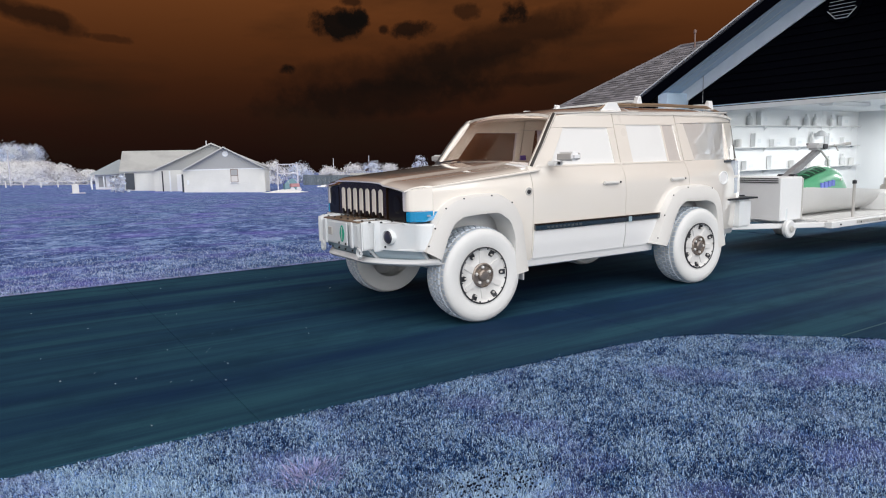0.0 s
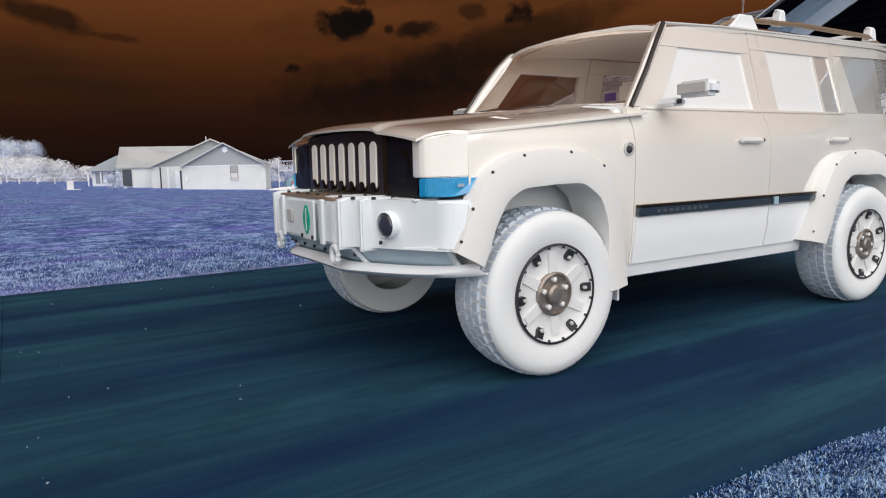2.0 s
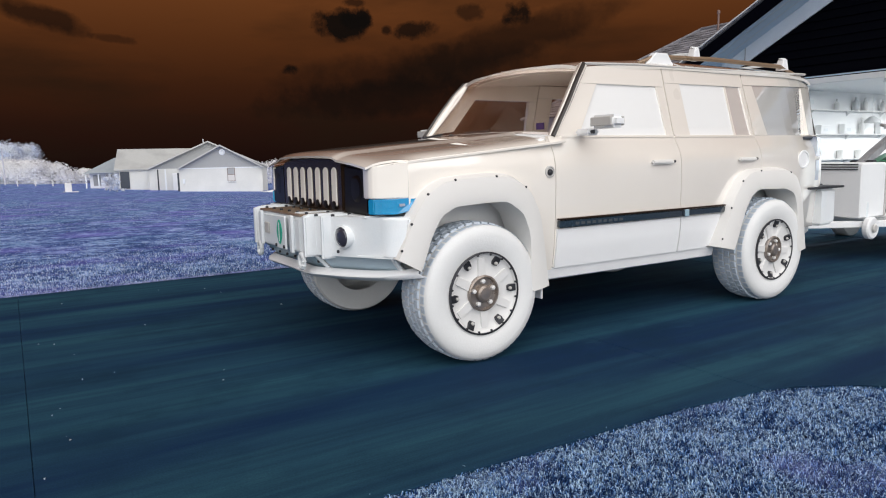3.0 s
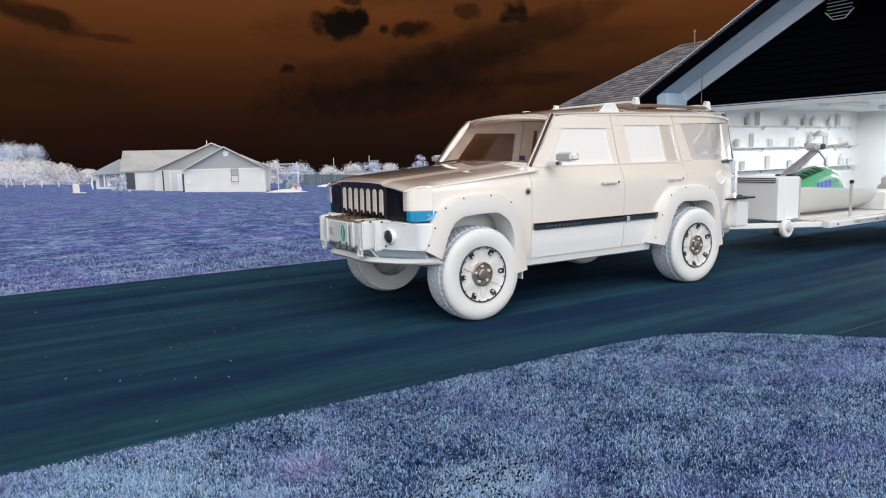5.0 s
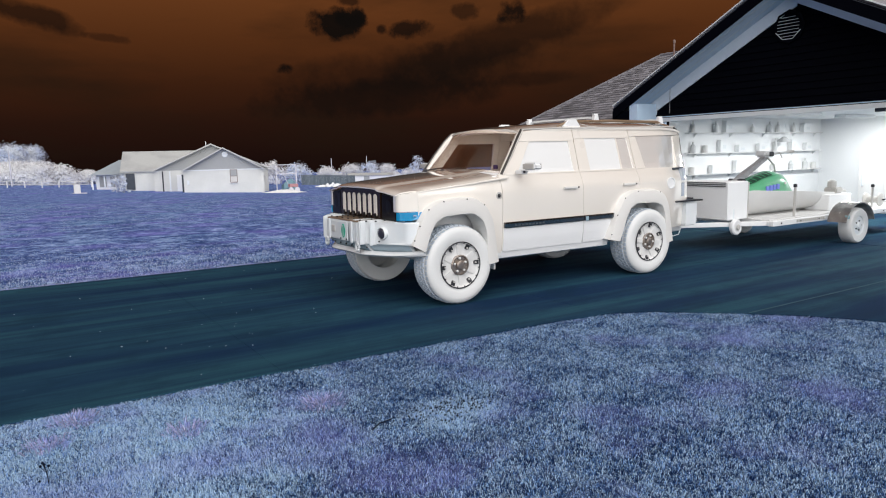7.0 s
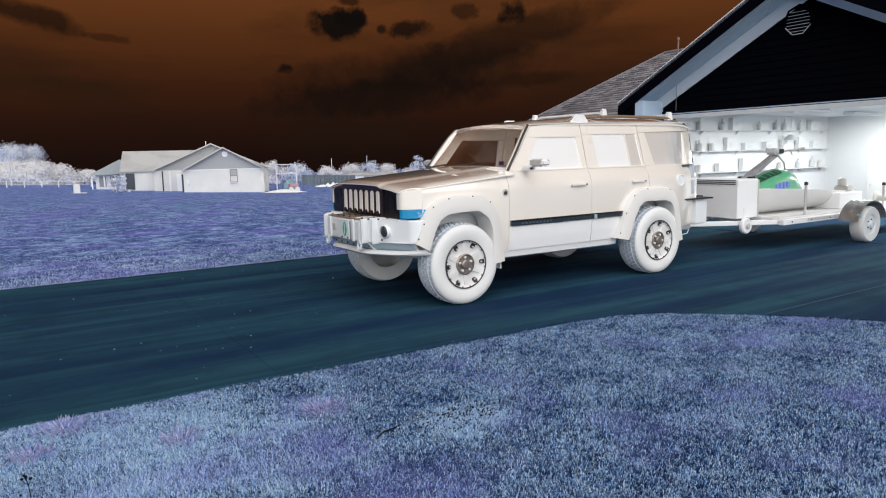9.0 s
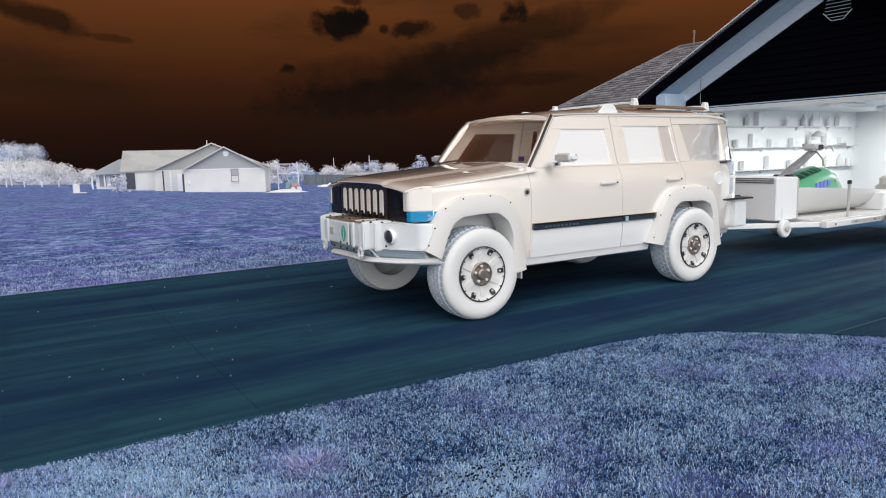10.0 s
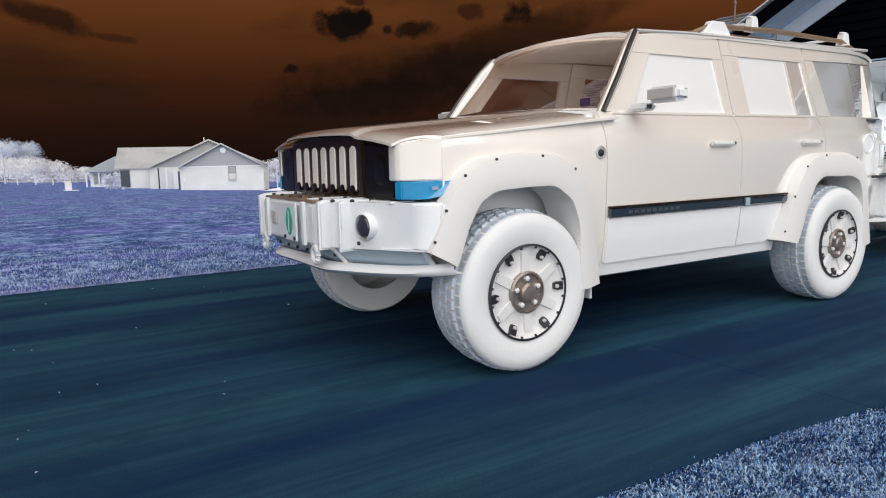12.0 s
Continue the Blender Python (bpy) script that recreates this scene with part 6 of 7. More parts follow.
for y0, y1 in ((-0.26, -0.045), (1.645, 1.86)):
    # mudguard: rolled grey sheet over the wheel
    pts = [(7.30 + 0.44 * math.cos(a), 0.28 + 0.36 * math.sin(a)) for a in [math.pi * (0.06 + 0.88 * k / 12) for k in range(13)]]
    inner = [(7.30 + 0.425 * math.cos(a), 0.28 + 0.345 * math.sin(a)) for a in [math.pi * (0.06 + 0.88 * k / 12) for k in range(12, -1, -1)]]
    guard = part("mudguard", prism(pts + inner, "y", y0 - 0.01, y1 + 0.06), M_MUDGUARD, trailer, "grey rolled metal mudguard")
    smooth(guard, 40)
    part("side_marker", box(6.90, 6.99, min(y0, y1) - 0.005, min(y0, y1) + 0.03, 0.40, 0.455, 0.006), M_TARP, trailer, "small teal side marker lamp")
for out, at in ((-1, pose(7.30, -0.255, 0.275)), (1, pose(7.30, 1.855, 0.275, 0, 0, 180))):
    wheel = part("wheel", lathe([(0.15, 0.0), (0.18, -0.010), (0.25, -0.010), (0.267, 0.012), (0.275, 0.05), (0.275, 0.15), (0.267, 0.185), (0.24, 0.20), (0.15, 0.20)], 44, None, "y", (0, 0, 0), False), M_TYRE, None, "white trailer tyre on a pale steel rim")
    wheel.parent = trailer
    wheel.matrix_parent_inverse = trailer.matrix_basis.inverted()
    wheel.matrix_basis = at
    smooth(wheel, 40)
    rim = part("rim", lathe([(0.152, 0.02), (0.152, 0.0), (0.147, 0.004), (0.132, 0.035), (0.075, 0.030), (0.06, 0.012), (0.045, 0.008), (0.04, -0.010), (0.004, -0.014)], 32), M_STEEL, wheel)
    for k in range(5):
        a = math.tau * k / 5
        part("lug_nut", lathe([(0.012, 0.03), (0.012, 0.008), (0.004, 0.004)], 6, None, "y", (0.075 * math.cos(a), 0, 0.075 * math.sin(a))), M_DARK, rim)
    for k in range(8):
        a = math.tau * (k + 0.5) / 8
        part("rim_slot", lathe([(0.016, 0.034), (0.014, 0.028), (0.003, 0.027)], 8, None, "y", (0.104 * math.cos(a), 0, 0.104 * math.sin(a))), M_GREY, rim)
for k in range(14):
    part("deck_mark", box(6.15 + 0.055 * k, 6.19 + 0.055 * k, 0.074, 0.079, 0.385, 0.425), M_GREY, trailer)
for k in range(8):
    part("deck_bolt", lathe([(0.012, 0.0), (0.010, -0.01), (0.003, -0.012)], 6, None, "y", (5.75 + 0.5 * k, 0.078, 0.40)), M_DARK, trailer)
tail = part("rear_lamp_bar", box(9.58, 9.66, 0.05, 1.55, 0.34, 0.46, 0.01), M_STEEL, trailer)

# jet ski
ski = thing("jet_ski", "white stand-up jet ski with green engine hood", "jet ski", at=pose(6.8, TY, 0.455), based=True)


def hull_fn(u, v):
    x = 5.72 + 2.55 * u
    w = 0.34 * min(1.0, (u / 0.22) ** 0.6) if u < 0.22 else 0.34
    a = math.pi * v
    top = lerp_path([(0.0, 0.80), (0.15, 0.86), (0.6, 0.80), (1.0, 0.74)], u)
    y = -math.cos(a) * w
    z = 0.47 + (top - 0.47) * (1 - math.sin(a)) ** 0.9 + 0.12 * max(0.0, 0.2 - u)
    return Vector((x, TY + y, z))


hull = part("hull", sheet(hull_fn, 24, 16), M_PALE, ski)
smooth(hull, 50)
part("deck", sheet(lambda u, v: Vector((5.74 + 2.52 * u, TY + (2 * v - 1) * (0.335 if u > 0.2 else 0.335 * max(0.02, u / 0.2) ** 0.6), lerp_path([(0.0, 0.80), (0.15, 0.86), (0.6, 0.80), (1.0, 0.74)], u))), 24, 6, (0, 0, -0.02)), M_PALE, ski)


def cover_fn(u, v):
    x = 6.02 + 1.24 * u
    w = lerp_path([(0.0, 0.16), (0.25, 0.27), (0.7, 0.29), (1.0, 0.20)], u)
    top = lerp_path([(0.0, 0.91), (0.3, 1.06), (0.62, 1.16), (0.78, 1.13), (1.0, 0.80)], u)
    a = math.pi * v
    return Vector((x, TY - math.cos(a) * w, 0.78 + (top - 0.78) * math.sin(a) ** 0.7 - 0.03 * u))


cover = part("engine_hood", sheet(cover_fn, 22, 16), M_GELCOAT, ski, "glossy green engine hood with dark vent")
smooth(cover, 50)
part("hood_vent", sheet(lambda u, v: cover_fn(0.02 + 0.5 * u, 0.30 + 0.16 * v) + Vector((0, -0.012, 0.012)), 12, 4, (0, 0.01, -0.006)), M_DARKGREEN, cover, "dark ribbed hood vent")
for k in range(6):
    part("vent_rib", tube([cover_fn(0.06 + 0.08 * k, v) + Vector((0, -0.016, 0.018)) for v in (0.31, 0.38, 0.45)], 0.006, 5), M_GELCOAT, cover)
for k in range(4):
    p = cover_fn(0.28 + 0.07 * k, 0.13)
    q = cover_fn(0.315 + 0.07 * k, 0.09)
    part("hood_mark", prism([(p.x, p.z), (q.x + 0.02, p.z - 0.005), (q.x + 0.02, p.z - 0.085), (p.x, p.z - 0.08)], "y", p.y - 0.035, p.y - 0.012, 0.003), M_MARKBLUE, cover, "pale blue block letters")
part("hood_latch", lathe([(0.022, 0.0), (0.018, -0.012), (0.004, -0.014)], 10, None, "y", (6.85, cover_fn(0.67, 0.12).y - 0.012, cover_fn(0.67, 0.12).z)), M_PALE, cover)
pole = part("handle_pole", prism([(5.86, 0.99), (5.98, 0.97), (6.22, 1.06), (6.76, 1.31), (6.76, 1.36), (6.66, 1.36), (6.16, 1.12)], "y", TY - 0.045, TY + 0.045, 0.02, None, 2), M_POLE, ski, "grey tapered handle pole")
part("pole_pivot", lathe([(0.06, -0.12), (0.06, 0.12)], 14, None, "y", (6.02, TY, 0.98)), M_DARK, pole)
part("bar_housing", box(6.60, 6.86, TY - 0.10, TY + 0.10, 1.35, 1.45, 0.03, None, 2), M_PALEGREY, pole)
part("chin_pad", box(6.68, 6.80, TY - 0.112, TY - 0.098, 1.365, 1.435, 0.012, None, 2), M_DARK, pole, "dark handlebar pad")
part("handlebar", tube([(6.98, TY - 0.27, 1.43), (6.87, TY - 0.15, 1.41), (6.82, TY, 1.39), (6.87, TY + 0.15, 1.41), (6.98, TY + 0.27, 1.43)], 0.014, 8), M_PALEGREY, pole)
for s in (-1, 1):
    part("grip", tube([(6.95, TY + s * 0.22, 1.422), (7.01, TY + s * 0.31, 1.437)], 0.020, 8), M_GREY, pole)
part("brake_lever", tube([(6.86, TY - 0.16, 1.42), (6.74, TY - 0.26, 1.38), (6.70, TY - 0.30, 1.34)], 0.009, 6), M_GREY, pole)
part("hose", tube([(6.7, TY - 0.05, 1.36), (6.86, TY - 0.08, 1.22), (6.92, TY - 0.06, 1.12)], 0.014, 6), M_GREY, ski)

for ob in ski.children_recursive:
    for vert in ob.data.vertices:
        vert.co.x -= 0.31

# loose things on the trailer
crate = thing("battery_crate", "pale open crate with a grey pump on the trailer", "crate", at=pose(7.95, 0.55, 0.455))
part("crate_body", box(-0.42, 0.28, -0.2, 0.2, 0.0, 0.26, 0.012), M_WHITEWALL, crate)
part("pump", box(-0.05, 0.16, -0.12, 0.1, 0.262, 0.36, 0.02, None, 2), M_GREY, crate)
part("pump_cap", lathe([(0.07, 0.0), (0.07, 0.10), (0.03, 0.13)], 14, None, "z", (0.02, 0, 0.36)), M_GREY, crate)
part("pump_hose", tube([(0.16, 0, 0.31), (0.34, 0.05, 0.30), (0.5, 0.02, 0.28)], 0.02, 6), M_GREY, crate)
roller = thing("cable_roller", "grey winch roller lying on the trailer deck", "roller", at=pose(8.95, 0.35, 0.455))
part("drum", lathe([(0.02, -0.14), (0.11, -0.13), (0.11, -0.10), (0.06, -0.08), (0.06, 0.08), (0.11, 0.10), (0.11, 0.13), (0.02, 0.14)], 18, None, "y", (0, 0, 0.112)), M_GREY, roller)
part("crank", tube([(0.0, -0.15, 0.112), (0.0, -0.18, 0.112), (0.18, -0.18, 0.16)], 0.014, 6), M_DARK, roller)

# ---- inside the garage ----
for k, (h, depth) in enumerate(((0.98, 0.12), (1.42, 0.11), (1.84, 0.11))):
    shelf = thing("wall_shelf", "long white shelf on the garage side wall", "shelf", "garage shelves", at=pose(10.6, YL - 0.14, h), based=True)
    part("board", box(8.1, 13.1, YL - 0.14 - depth, YL - 0.145, h - 0.014, h, 0.003), M_WHITEWALL, shelf)
    part("front_edge", box(8.1, 13.1, YL - 0.152 - depth, YL - 0.142 - depth, h - 0.017, h + 0.002), M_PALE, shelf)
    for bx in (8.4, 9.6, 10.8, 12.0, 12.9):
        part("bracket", prism([(YL - 0.145, h - 0.016), (YL - 0.145, h - 0.10), (YL - 0.12 - depth, h - 0.016)], "x", bx - 0.012, bx + 0.012), M_WHITEWALL, shelf)


def bottle(at, r, h, material, label, group="shelf bottles"):
    ob = thing("bottle", label, "bottle", group, at=pose(*at))
    part("body", lathe([(r * 0.9, 0.0), (r, 0.01), (r, h * 0.6), (r * 0.4, h * 0.8), (r * 0.35, h * 0.92)], 14, None, "z"), material, ob)
    part("cap", lathe([(r * 0.42, h * 0.921), (r * 0.42, h), (r * 0.3, h + 0.004)], 10, None, "z"), M_PALE, ob)


rs = np.random.default_rng(4)
for h in (0.98, 1.42, 1.84):
    x = 8.3
    while x < 12.9:
        y = YL - 0.205 + rs.uniform(-0.01, 0.01)
        kind = rs.integers(0, 4)
        if kind == 0:
            bottle((x, y, h + 0.001), 0.045, rs.uniform(0.18, 0.30), M_PALE, "pale grey plastic bottle on a garage shelf")
        elif kind == 1:
            bottle((x, y, h + 0.001), 0.055, rs.uniform(0.2, 0.28), M_PALEGREY, "pale plastic bottle on a garage shelf")
        elif kind == 2:
            w, hh = rs.uniform(0.1, 0.2), rs.uniform(0.12, 0.28)
            bx = thing("storage_box", "white cardboard box on a garage shelf", "box", "shelf boxes", at=pose(x, y, h + 0.001))
            part("body", box(-w, w, -0.05, 0.05, 0, hh, 0.006), M_WHITEWALL, bx)
            part("tape", box(-w * 0.4, w * 0.4, -0.054, -0.051, hh * 0.3, hh * 0.6), M_STEEL, bx)
            x += w
        else:
            can = thing("paint_can", "pale steel paint can on a garage shelf", "can", "shelf cans", at=pose(x, y, h + 0.001))
            part("body", lathe([(0.05, 0.0), (0.055, 0.01), (0.055, 0.14), (0.05, 0.15)], 18, None, "z"), M_PALE, can)
            part("lid", lathe([(0.046, 0.151), (0.046, 0.156), (0.02, 0.158)], 18, None, "z"), M_PALE, can)
        x += rs.uniform(0.3, 0.75)
freezer = thing("chest_freezer", "white upright freezer against the garage back wall", "freezer", at=pose(12.8, 1.9, 0.004))
part("body", box(-0.35, 0.35, -0.42, 0.42, 0.0, 1.35, 0.02, None, 2), M_WHITEWALL, freezer)
part("door", box(-0.40, -0.355, -0.41, 0.41, 0.06, 1.33, 0.012), M_PALE, freezer)
part("handle", box(-0.43, -0.402, 0.30, 0.34, 0.6, 1.0, 0.008), M_STEEL, freezer)
locker = thing("metal_locker", "tall pale metal locker in the garage", "locker", at=pose(12.8, 0.5, 0.004))
part("body", box(-0.3, 0.35, -0.45, 0.45, 0.0, 1.7, 0.01), M_PALE, locker)
for s in (-1, 1):
    part("door", box(-0.33, -0.302, min(0.01 * s, 0.44 * s), max(0.01 * s, 0.44 * s), 0.04, 1.66, 0.004), M_STEEL, locker)
# added fill lamps, shaped as ceiling strip lights, to brighten the garage inside
for lx, ly in ((9.2, 1.9), (9.2, -0.3), (11.7, 2.1), (11.7, 0.0)):
    lightbar = thing("strip_light", "added white strip light that brightens the garage inside", "ceiling light", "garage lights", at=pose(lx, ly, 2.10))
    part("housing", box(-0.62, 0.62, -0.12, 0.12, 0.0, 0.056, 0.01), M_WHITEWALL, lightbar)
    part("diffuser", box(-0.58, 0.58, -0.09, 0.09, -0.014, -0.002, 0.004), M_DIFFUSER, lightbar)
    lamp = new("garage_lamp", bpy.data.lights.new("garage_lamp", "AREA"))
    lamp.data.shape, lamp.data.size, lamp.data.size_y = "RECTANGLE", 1.16, 0.18
    lamp.data.energy, lamp.data.color = 56.0, (0.98, 1.0, 1.0)
    lamp.matrix_world = pose(lx, ly, 2.075)
pend = thing("dome_lamp", "grey dome lamp shade hanging in the garage", "lamp", at=pose(11.4, 3.50, 1.62))
shade = part("shade", lathe([(0.02, 0.12), (0.05, 0.11), (0.12, 0.05), (0.145, 0.0), (0.14, 0.0), (0.11, 0.045)], 24, None, "z", (0, 0, 0), False), M_PALEGREY, pend)
smooth(shade, 40)
part("cord", tube([(0, 0, 0.12), (0, 0, 0.54)], 0.004, 6), M_WHITEWALL, pend)

# ---- lawn ----


def drive_edge(x):
    """The near edge of the concrete at x."""
    return np.interp(x, [-12, -5.3, -2.24, -0.6, 0.3, 0.85, 1.02, 1.25, 1.5, 1.83, 2.1, 2.34, 2.52, 2.75, 2.85], [-0.95, -1.0, -1.055, -1.11, -1.14, -1.21, -1.27, -1.41, -1.63, -1.98, -2.27, -2.62, -2.95, -3.6, -5.2])


def blades(name, rng, x, y, z, length, width, lean, material, label):
    """Grass blades, each a bent sliver, in one mesh."""
    n = len(x)
    a = rng.uniform(0, math.tau, n)
    b = rng.uniform(0, math.tau, n)
    lx, ly = np.cos(b) * lean * length, np.sin(b) * lean * length
    wx, wy = np.cos(a) * width / 2, np.sin(a) * width / 2
    p = np.empty((n, 5, 3))
    p[:, 0] = np.stack((x - wx, y - wy, z - 0.01), 1)
    p[:, 1] = np.stack((x + wx, y + wy, z - 0.01), 1)
    p[:, 2] = np.stack((x + wx * 0.8 + lx * 0.4, y + wy * 0.8 + ly * 0.4, z + length * 0.6), 1)
    p[:, 3] = np.stack((x - wx * 0.8 + lx * 0.4, y - wy * 0.8 + ly * 0.4, z + length * 0.6), 1)
    p[:, 4] = np.stack((x + lx, y + ly, z + length * np.sqrt(np.maximum(0.05, 1 - lean * lean * 0.8))), 1)
    k = np.arange(n) * 5
    me = bpy.data.meshes.new(name)
    me.vertices.add(n * 5)
    me.vertices.foreach_set("co", p.reshape(-1))
    loops = np.stack((k, k + 1, k + 2, k + 3, k + 3, k + 2, k + 4), 1).reshape(-1)
    starts = (np.arange(n)[:, None] * 7 + np.array([0, 4])).reshape(-1)
    me.loops.add(len(loops))
    me.loops.foreach_set("vertex_index", loops)
    me.polygons.add(n * 2)
    me.polygons.foreach_set("loop_start", starts)
    me.update(calc_edges=True)
    me.validate()
    me.materials.append(material)
    return tagged(new(name, me), label, "grass", kind="stuff")


rng = np.random.default_rng(7)
N = 640000
gx = np.concatenate((rng.uniform(-4.6, 3.4, N), rng.uniform(-7.5, 6.5, N // 6) + rng.normal(0, 0.5, N // 6)))
gy = np.concatenate((-1.0 - 4.1 * rng.uniform(0, 1, N) ** 1.15, -1.0 - 6.2 * rng.uniform(0, 1, N // 6) + rng.normal(0, 0.4, N // 6)))
keep = gy < drive_edge(gx) + rng.normal(0, 0.02, len(gx)) + 0.01
keep &= ~((gx > 2.8) & (gy > -5.2))
gx, gy = gx[keep], gy[keep]
tuft = np.array([noise.noise((float(a) * 2.3, float(b) * 2.3, 0.0)) for a, b in zip(gx[::1], gy[::1])])
ln = np.clip(0.017 + 0.007 * tuft + rng.normal(0, 0.006, len(gx)), 0.006, 0.040)
blades("lawn_grass", rng, gx, gy, np.full(len(gx), -0.018), ln, rng.uniform(0.0028, 0.0056, len(gx)), rng.uniform(0.95, 1.45, len(gx)), M_BLADE, "short mown blue-violet grass beside the driveway")
N = 260000
fy = 4.06 + 40 * rng.uniform(0, 1, N) ** 2.3
fx = -7 + (17 + 0.55 * (fy - 4)) * rng.uniform(0, 1, N)
fz = np.array([ground_z(float(a), float(b)) for a, b in zip(fx, fy)])
blades("field_grass", rng, fx, fy, fz, rng.uniform(0.012, 0.034, N), rng.uniform(0.004, 0.011, N), rng.uniform(0.6, 1.1, N), M_BLADE2, "mown blue-violet grass of the far lawn")

ex = rng.uniform(-9, 6.5, 14000)
blades("edge_grass", rng, ex, 4.075 + np.abs(rng.normal(0, 0.035, 14000)), np.full(14000, -0.02), rng.uniform(0.02, 0.05, 14000), rng.uniform(0.004, 0.008, 14000), rng.uniform(0.4, 1.0, 14000), M_EDGE, "pale lilac grass fringe along the driveway edge")

# violet weeds
for wx, wy, sz, seed in ((-2.25, -1.80, 0.22, 1), (-3.05, -1.75, 0.18, 2), (-3.55, -1.22, 0.22, 3), (-3.73, -1.52, 0.18, 4)):
    r2 = np.random.default_rng(seed)
    n = int(1100 * sz)
    weed = thing("weed", "low violet weed tuft in the lawn", "weed", "lawn weeds", at=pose(wx, wy, -0.018))
    bm = bmesh.new()
    for k in range(n):
        a, t = r2.uniform(0, math.tau), r2.uniform(0.05, 1.0)
        c = Vector((math.cos(a), math.sin(a), 0))
        a += r2.normal(0, 0.8)
        q = Vector((-math.sin(a), math.cos(a), 0)) * r2.uniform(0.0012, 0.003)
        base = c * sz * t * 0.6 + Vector((r2.normal(0, 0.02), r2.normal(0, 0.02), 0))
        tip = base + c * r2.uniform(0.02, 0.07) * sz / 0.2 + Vector((0, 0, r2.uniform(0.012, 0.045)))
        mid = (base + tip) / 2 + Vector((0, 0, 0.015))
        vs = [bm.verts.new(p) for p in (base - q, base + q, mid + q * 1.2, mid - q * 1.2, tip)]
        bm.faces.new(vs[:4])
        bm.faces.new((vs[3], vs[2], vs[4]))
    part("leaves", bm, M_VIOLETWEED, weed)
# a dark seeded stalk and a fallen twig
stalk = thing("weed_stalk", "thin dark weed stalk with seed heads in the lawn", "weed", at=pose(-3.74, -2.02, -0.018))
part("stem", tube([(0, 0, 0), (-0.004, 0.004, 0.05), (-0.012, 0.008, 0.10)], [0.0022, 0.002, 0.0015], 6), M_SEED, stalk)
for k, (hx, hy, hz) in enumerate(((-0.012, 0.008, 0.10), (-0.028, 0.016, 0.092), (0.006, 0.012, 0.088), (-0.018, 0.0, 0.112))):
    part("seed_head", lathe([(0.001, -0.007), (0.006, -0.003), (0.007, 0.001), (0.004, 0.006), (0.001, 0.007)], 8, None, "z", (hx, hy, hz)), M_SEED, stalk)
    part("stem", tube([(-0.004, 0.004, 0.06), (hx, hy, hz - 0.005)], 0.0014, 5), M_SEED, stalk)
twig = thing("twig", "short dark twig lying on the lawn", "twig", at=pose(-2.12, -2.36, 0.0))
part("stick", tube([(-0.09, -0.045, 0.012), (-0.02, 0.0, 0.020), (0.05, 0.02, 0.016), (0.10, 0.045, 0.014)], [0.003, 0.004, 0.004, 0.002], 6), M_SEED, twig)
part("side_shoot", tube([(-0.02, 0.0, 0.020), (0.02, -0.03, 0.024)], [0.003, 0.0015], 5), M_SEED, twig)
# dead dark seed specks on the lawn
bm = bmesh.new()
for cx, cy, spread, n in ((-1.65, -2.37, 0.17, 230), (1.9, -2.4, 0.35, 60), (0.35, -1.5, 0.5, 40), (-1.9, -1.9, 0.9, 50)):
    for k in range(n):
        x, y = cx + rng.normal(0, spread), cy + rng.normal(0, spread * 0.45)
        if y > drive_edge(x) - 0.05:
            continue
        s = rng.uniform(0.0032, 0.0068)
        z = 0.004 + rng.uniform(0, 0.014)
        vs = [bm.verts.new((x + dx * s, y + dy * s, z + dz * s)) for dx, dy, dz in ((1, 0, 0), (-1, 0.2, 0), (0, 1, 0), (0, -1, 0), (0, 0, 1), (0, 0, -1))]
        for q in ((0, 2, 4), (2, 1, 4), (1, 3, 4), (3, 0, 4), (2, 0, 5), (1, 2, 5), (3, 1, 5), (0, 3, 5)):
            bm.faces.new([vs[i] for i in q])
tagged(part("seed_litter", bm, M_SEED), "dark seed specks scattered on the lawn", "litter", kind="stuff")
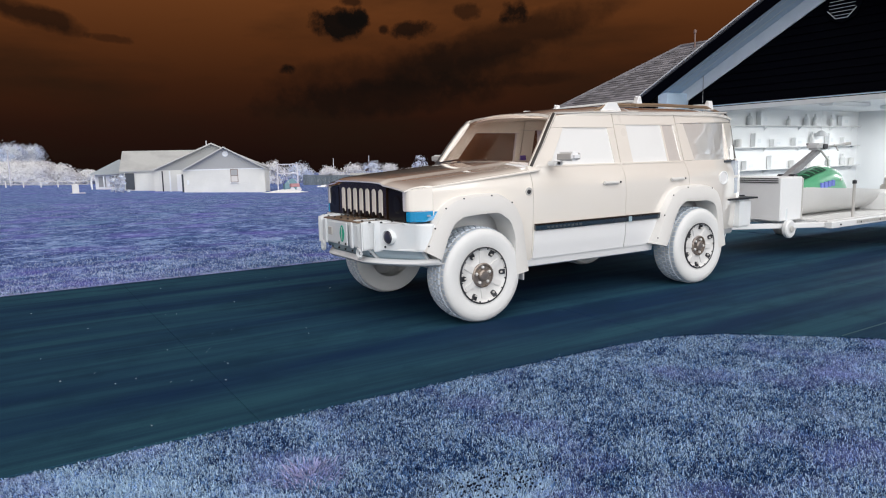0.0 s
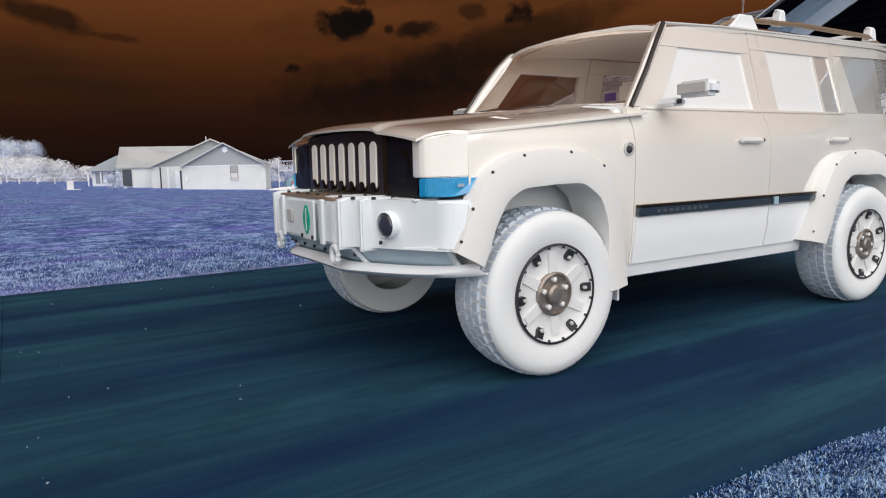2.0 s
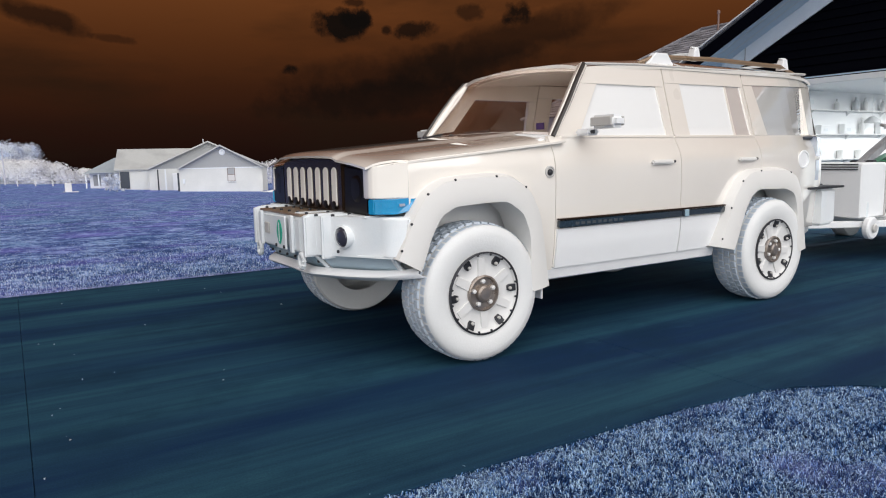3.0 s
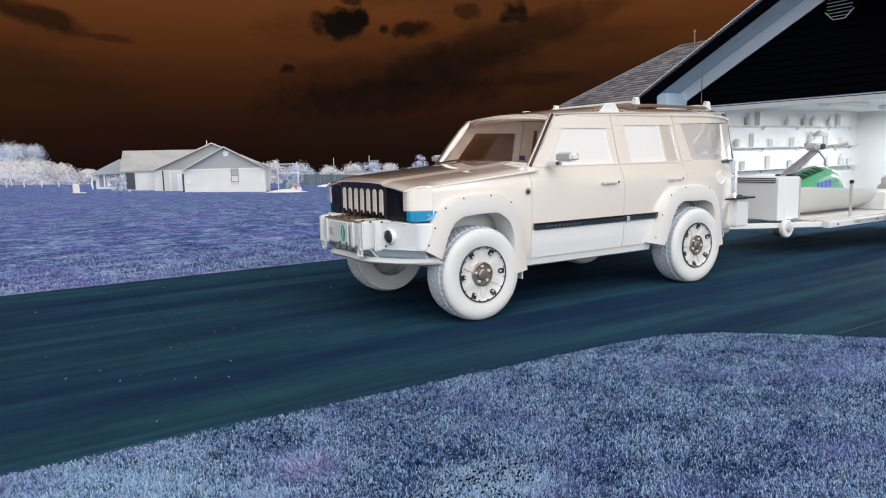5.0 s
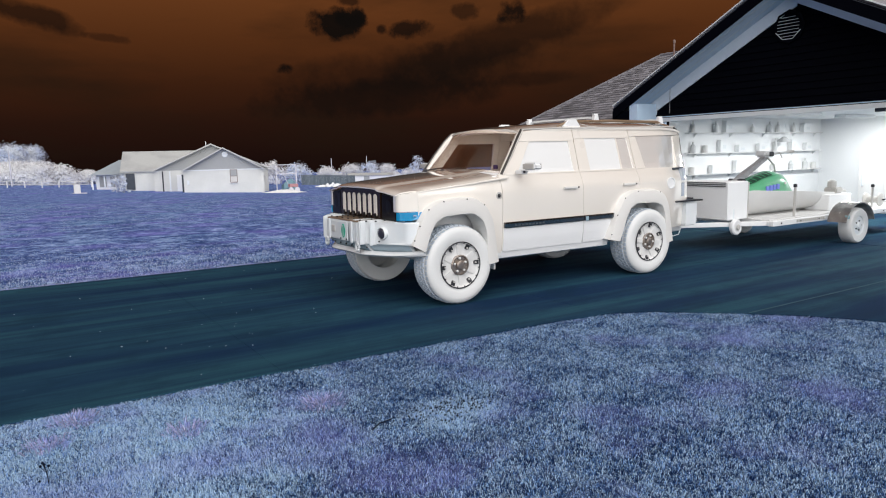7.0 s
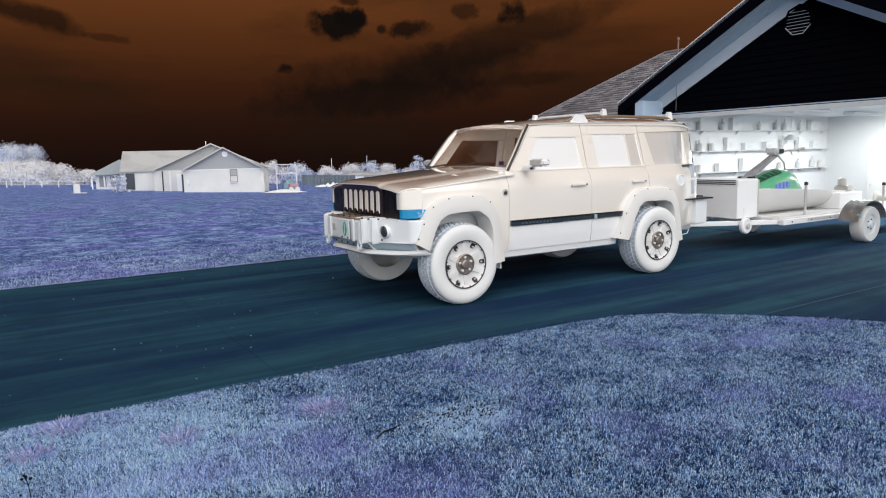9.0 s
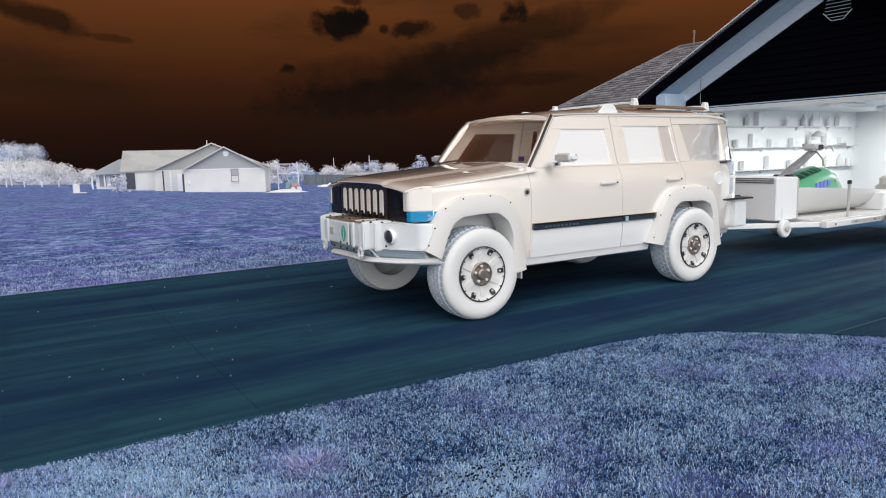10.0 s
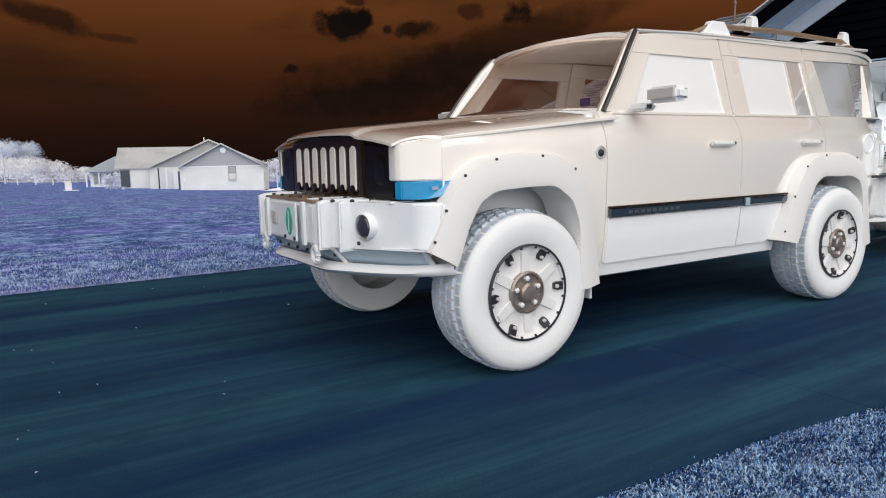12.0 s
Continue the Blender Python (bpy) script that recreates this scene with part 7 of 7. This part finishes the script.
# pale leaf bits on the concrete
bm = bmesh.new()
for k in range(38):
    x, y = rng.uniform(-4.5, -0.4), rng.uniform(-0.9, 3.9)
    if k % 3 == 0:
        x, y = rng.normal(-2.1, 0.5), rng.normal(0.5, 0.5)
    a, s = rng.uniform(0, math.tau), rng.uniform(0.003, 0.010)
    c, d = math.cos(a) * s, math.sin(a) * s
    vs = [bm.verts.new(p) for p in ((x - c, y - d, 0.003), (x + d * 0.5, y - c * 0.5, 0.008), (x + c, y + d, 0.004), (x - d * 0.5, y + c * 0.5, 0.007))]
    bm.faces.new(vs)
tagged(part("leaf_litter", bm, M_FOLIAGE), "small pale leaf bits scattered on the driveway", "litter", kind="stuff")

# ---- roof shingles on the main house, course by course ----


def courses(origin, along, up_slope, normal, length_at, n_courses, step, tab, seed):
    """Overlapping tabs on a roof face, in one mesh."""
    r3 = np.random.default_rng(seed)
    verts, faces = [], []
    for c in range(n_courses):
        lo, hi = length_at(c * step)
        t = lo + r3.uniform(0, tab)
        while t < hi - 0.05:
            w = min(tab * r3.uniform(0.8, 1.15), hi - t)
            lift = 0.018 + r3.uniform(0, 0.012)
            o = Vector(origin) + Vector(along) * t + Vector(up_slope) * (c * step)
            a, u, nn = Vector(along) * (w - 0.008), Vector(up_slope) * (step * 1.05), Vector(normal)
            k = len(verts)
            verts += [tuple(o + nn * lift), tuple(o + a + nn * lift), tuple(o + a + u + nn * 0.006), tuple(o + u + nn * 0.006), tuple(o), tuple(o + a)]
            faces += [(k, k + 1, k + 2, k + 3), (k, k + 4, k + 5, k + 1)]
            t += w
    me = bpy.data.meshes.new("shingles")
    me.from_pydata(verts, [], faces)
    me.materials.append(M_SHINGLE2)
    ob = tagged(new("shingles", me), kind="stuff")
    ob.parent = house
    return ob


cosr = 1 / math.sqrt(1 + K * K)
slope_len = run / cosr
nc = int(slope_len / 0.145)
courses((x0, yb, 2.2), (0, -1, 0), (cosr, 0, K * cosr), (-K * cosr, 0, cosr), lambda s: (s * cosr, 16.0), nc, 0.145, 0.30, 3)
courses((x0, yb, 2.2), (1, 0, 0), (0, -cosr, K * cosr), (0, K * cosr, cosr), lambda s: (s * cosr, 2 * run - s * cosr), nc, 0.145, 0.30, 4)
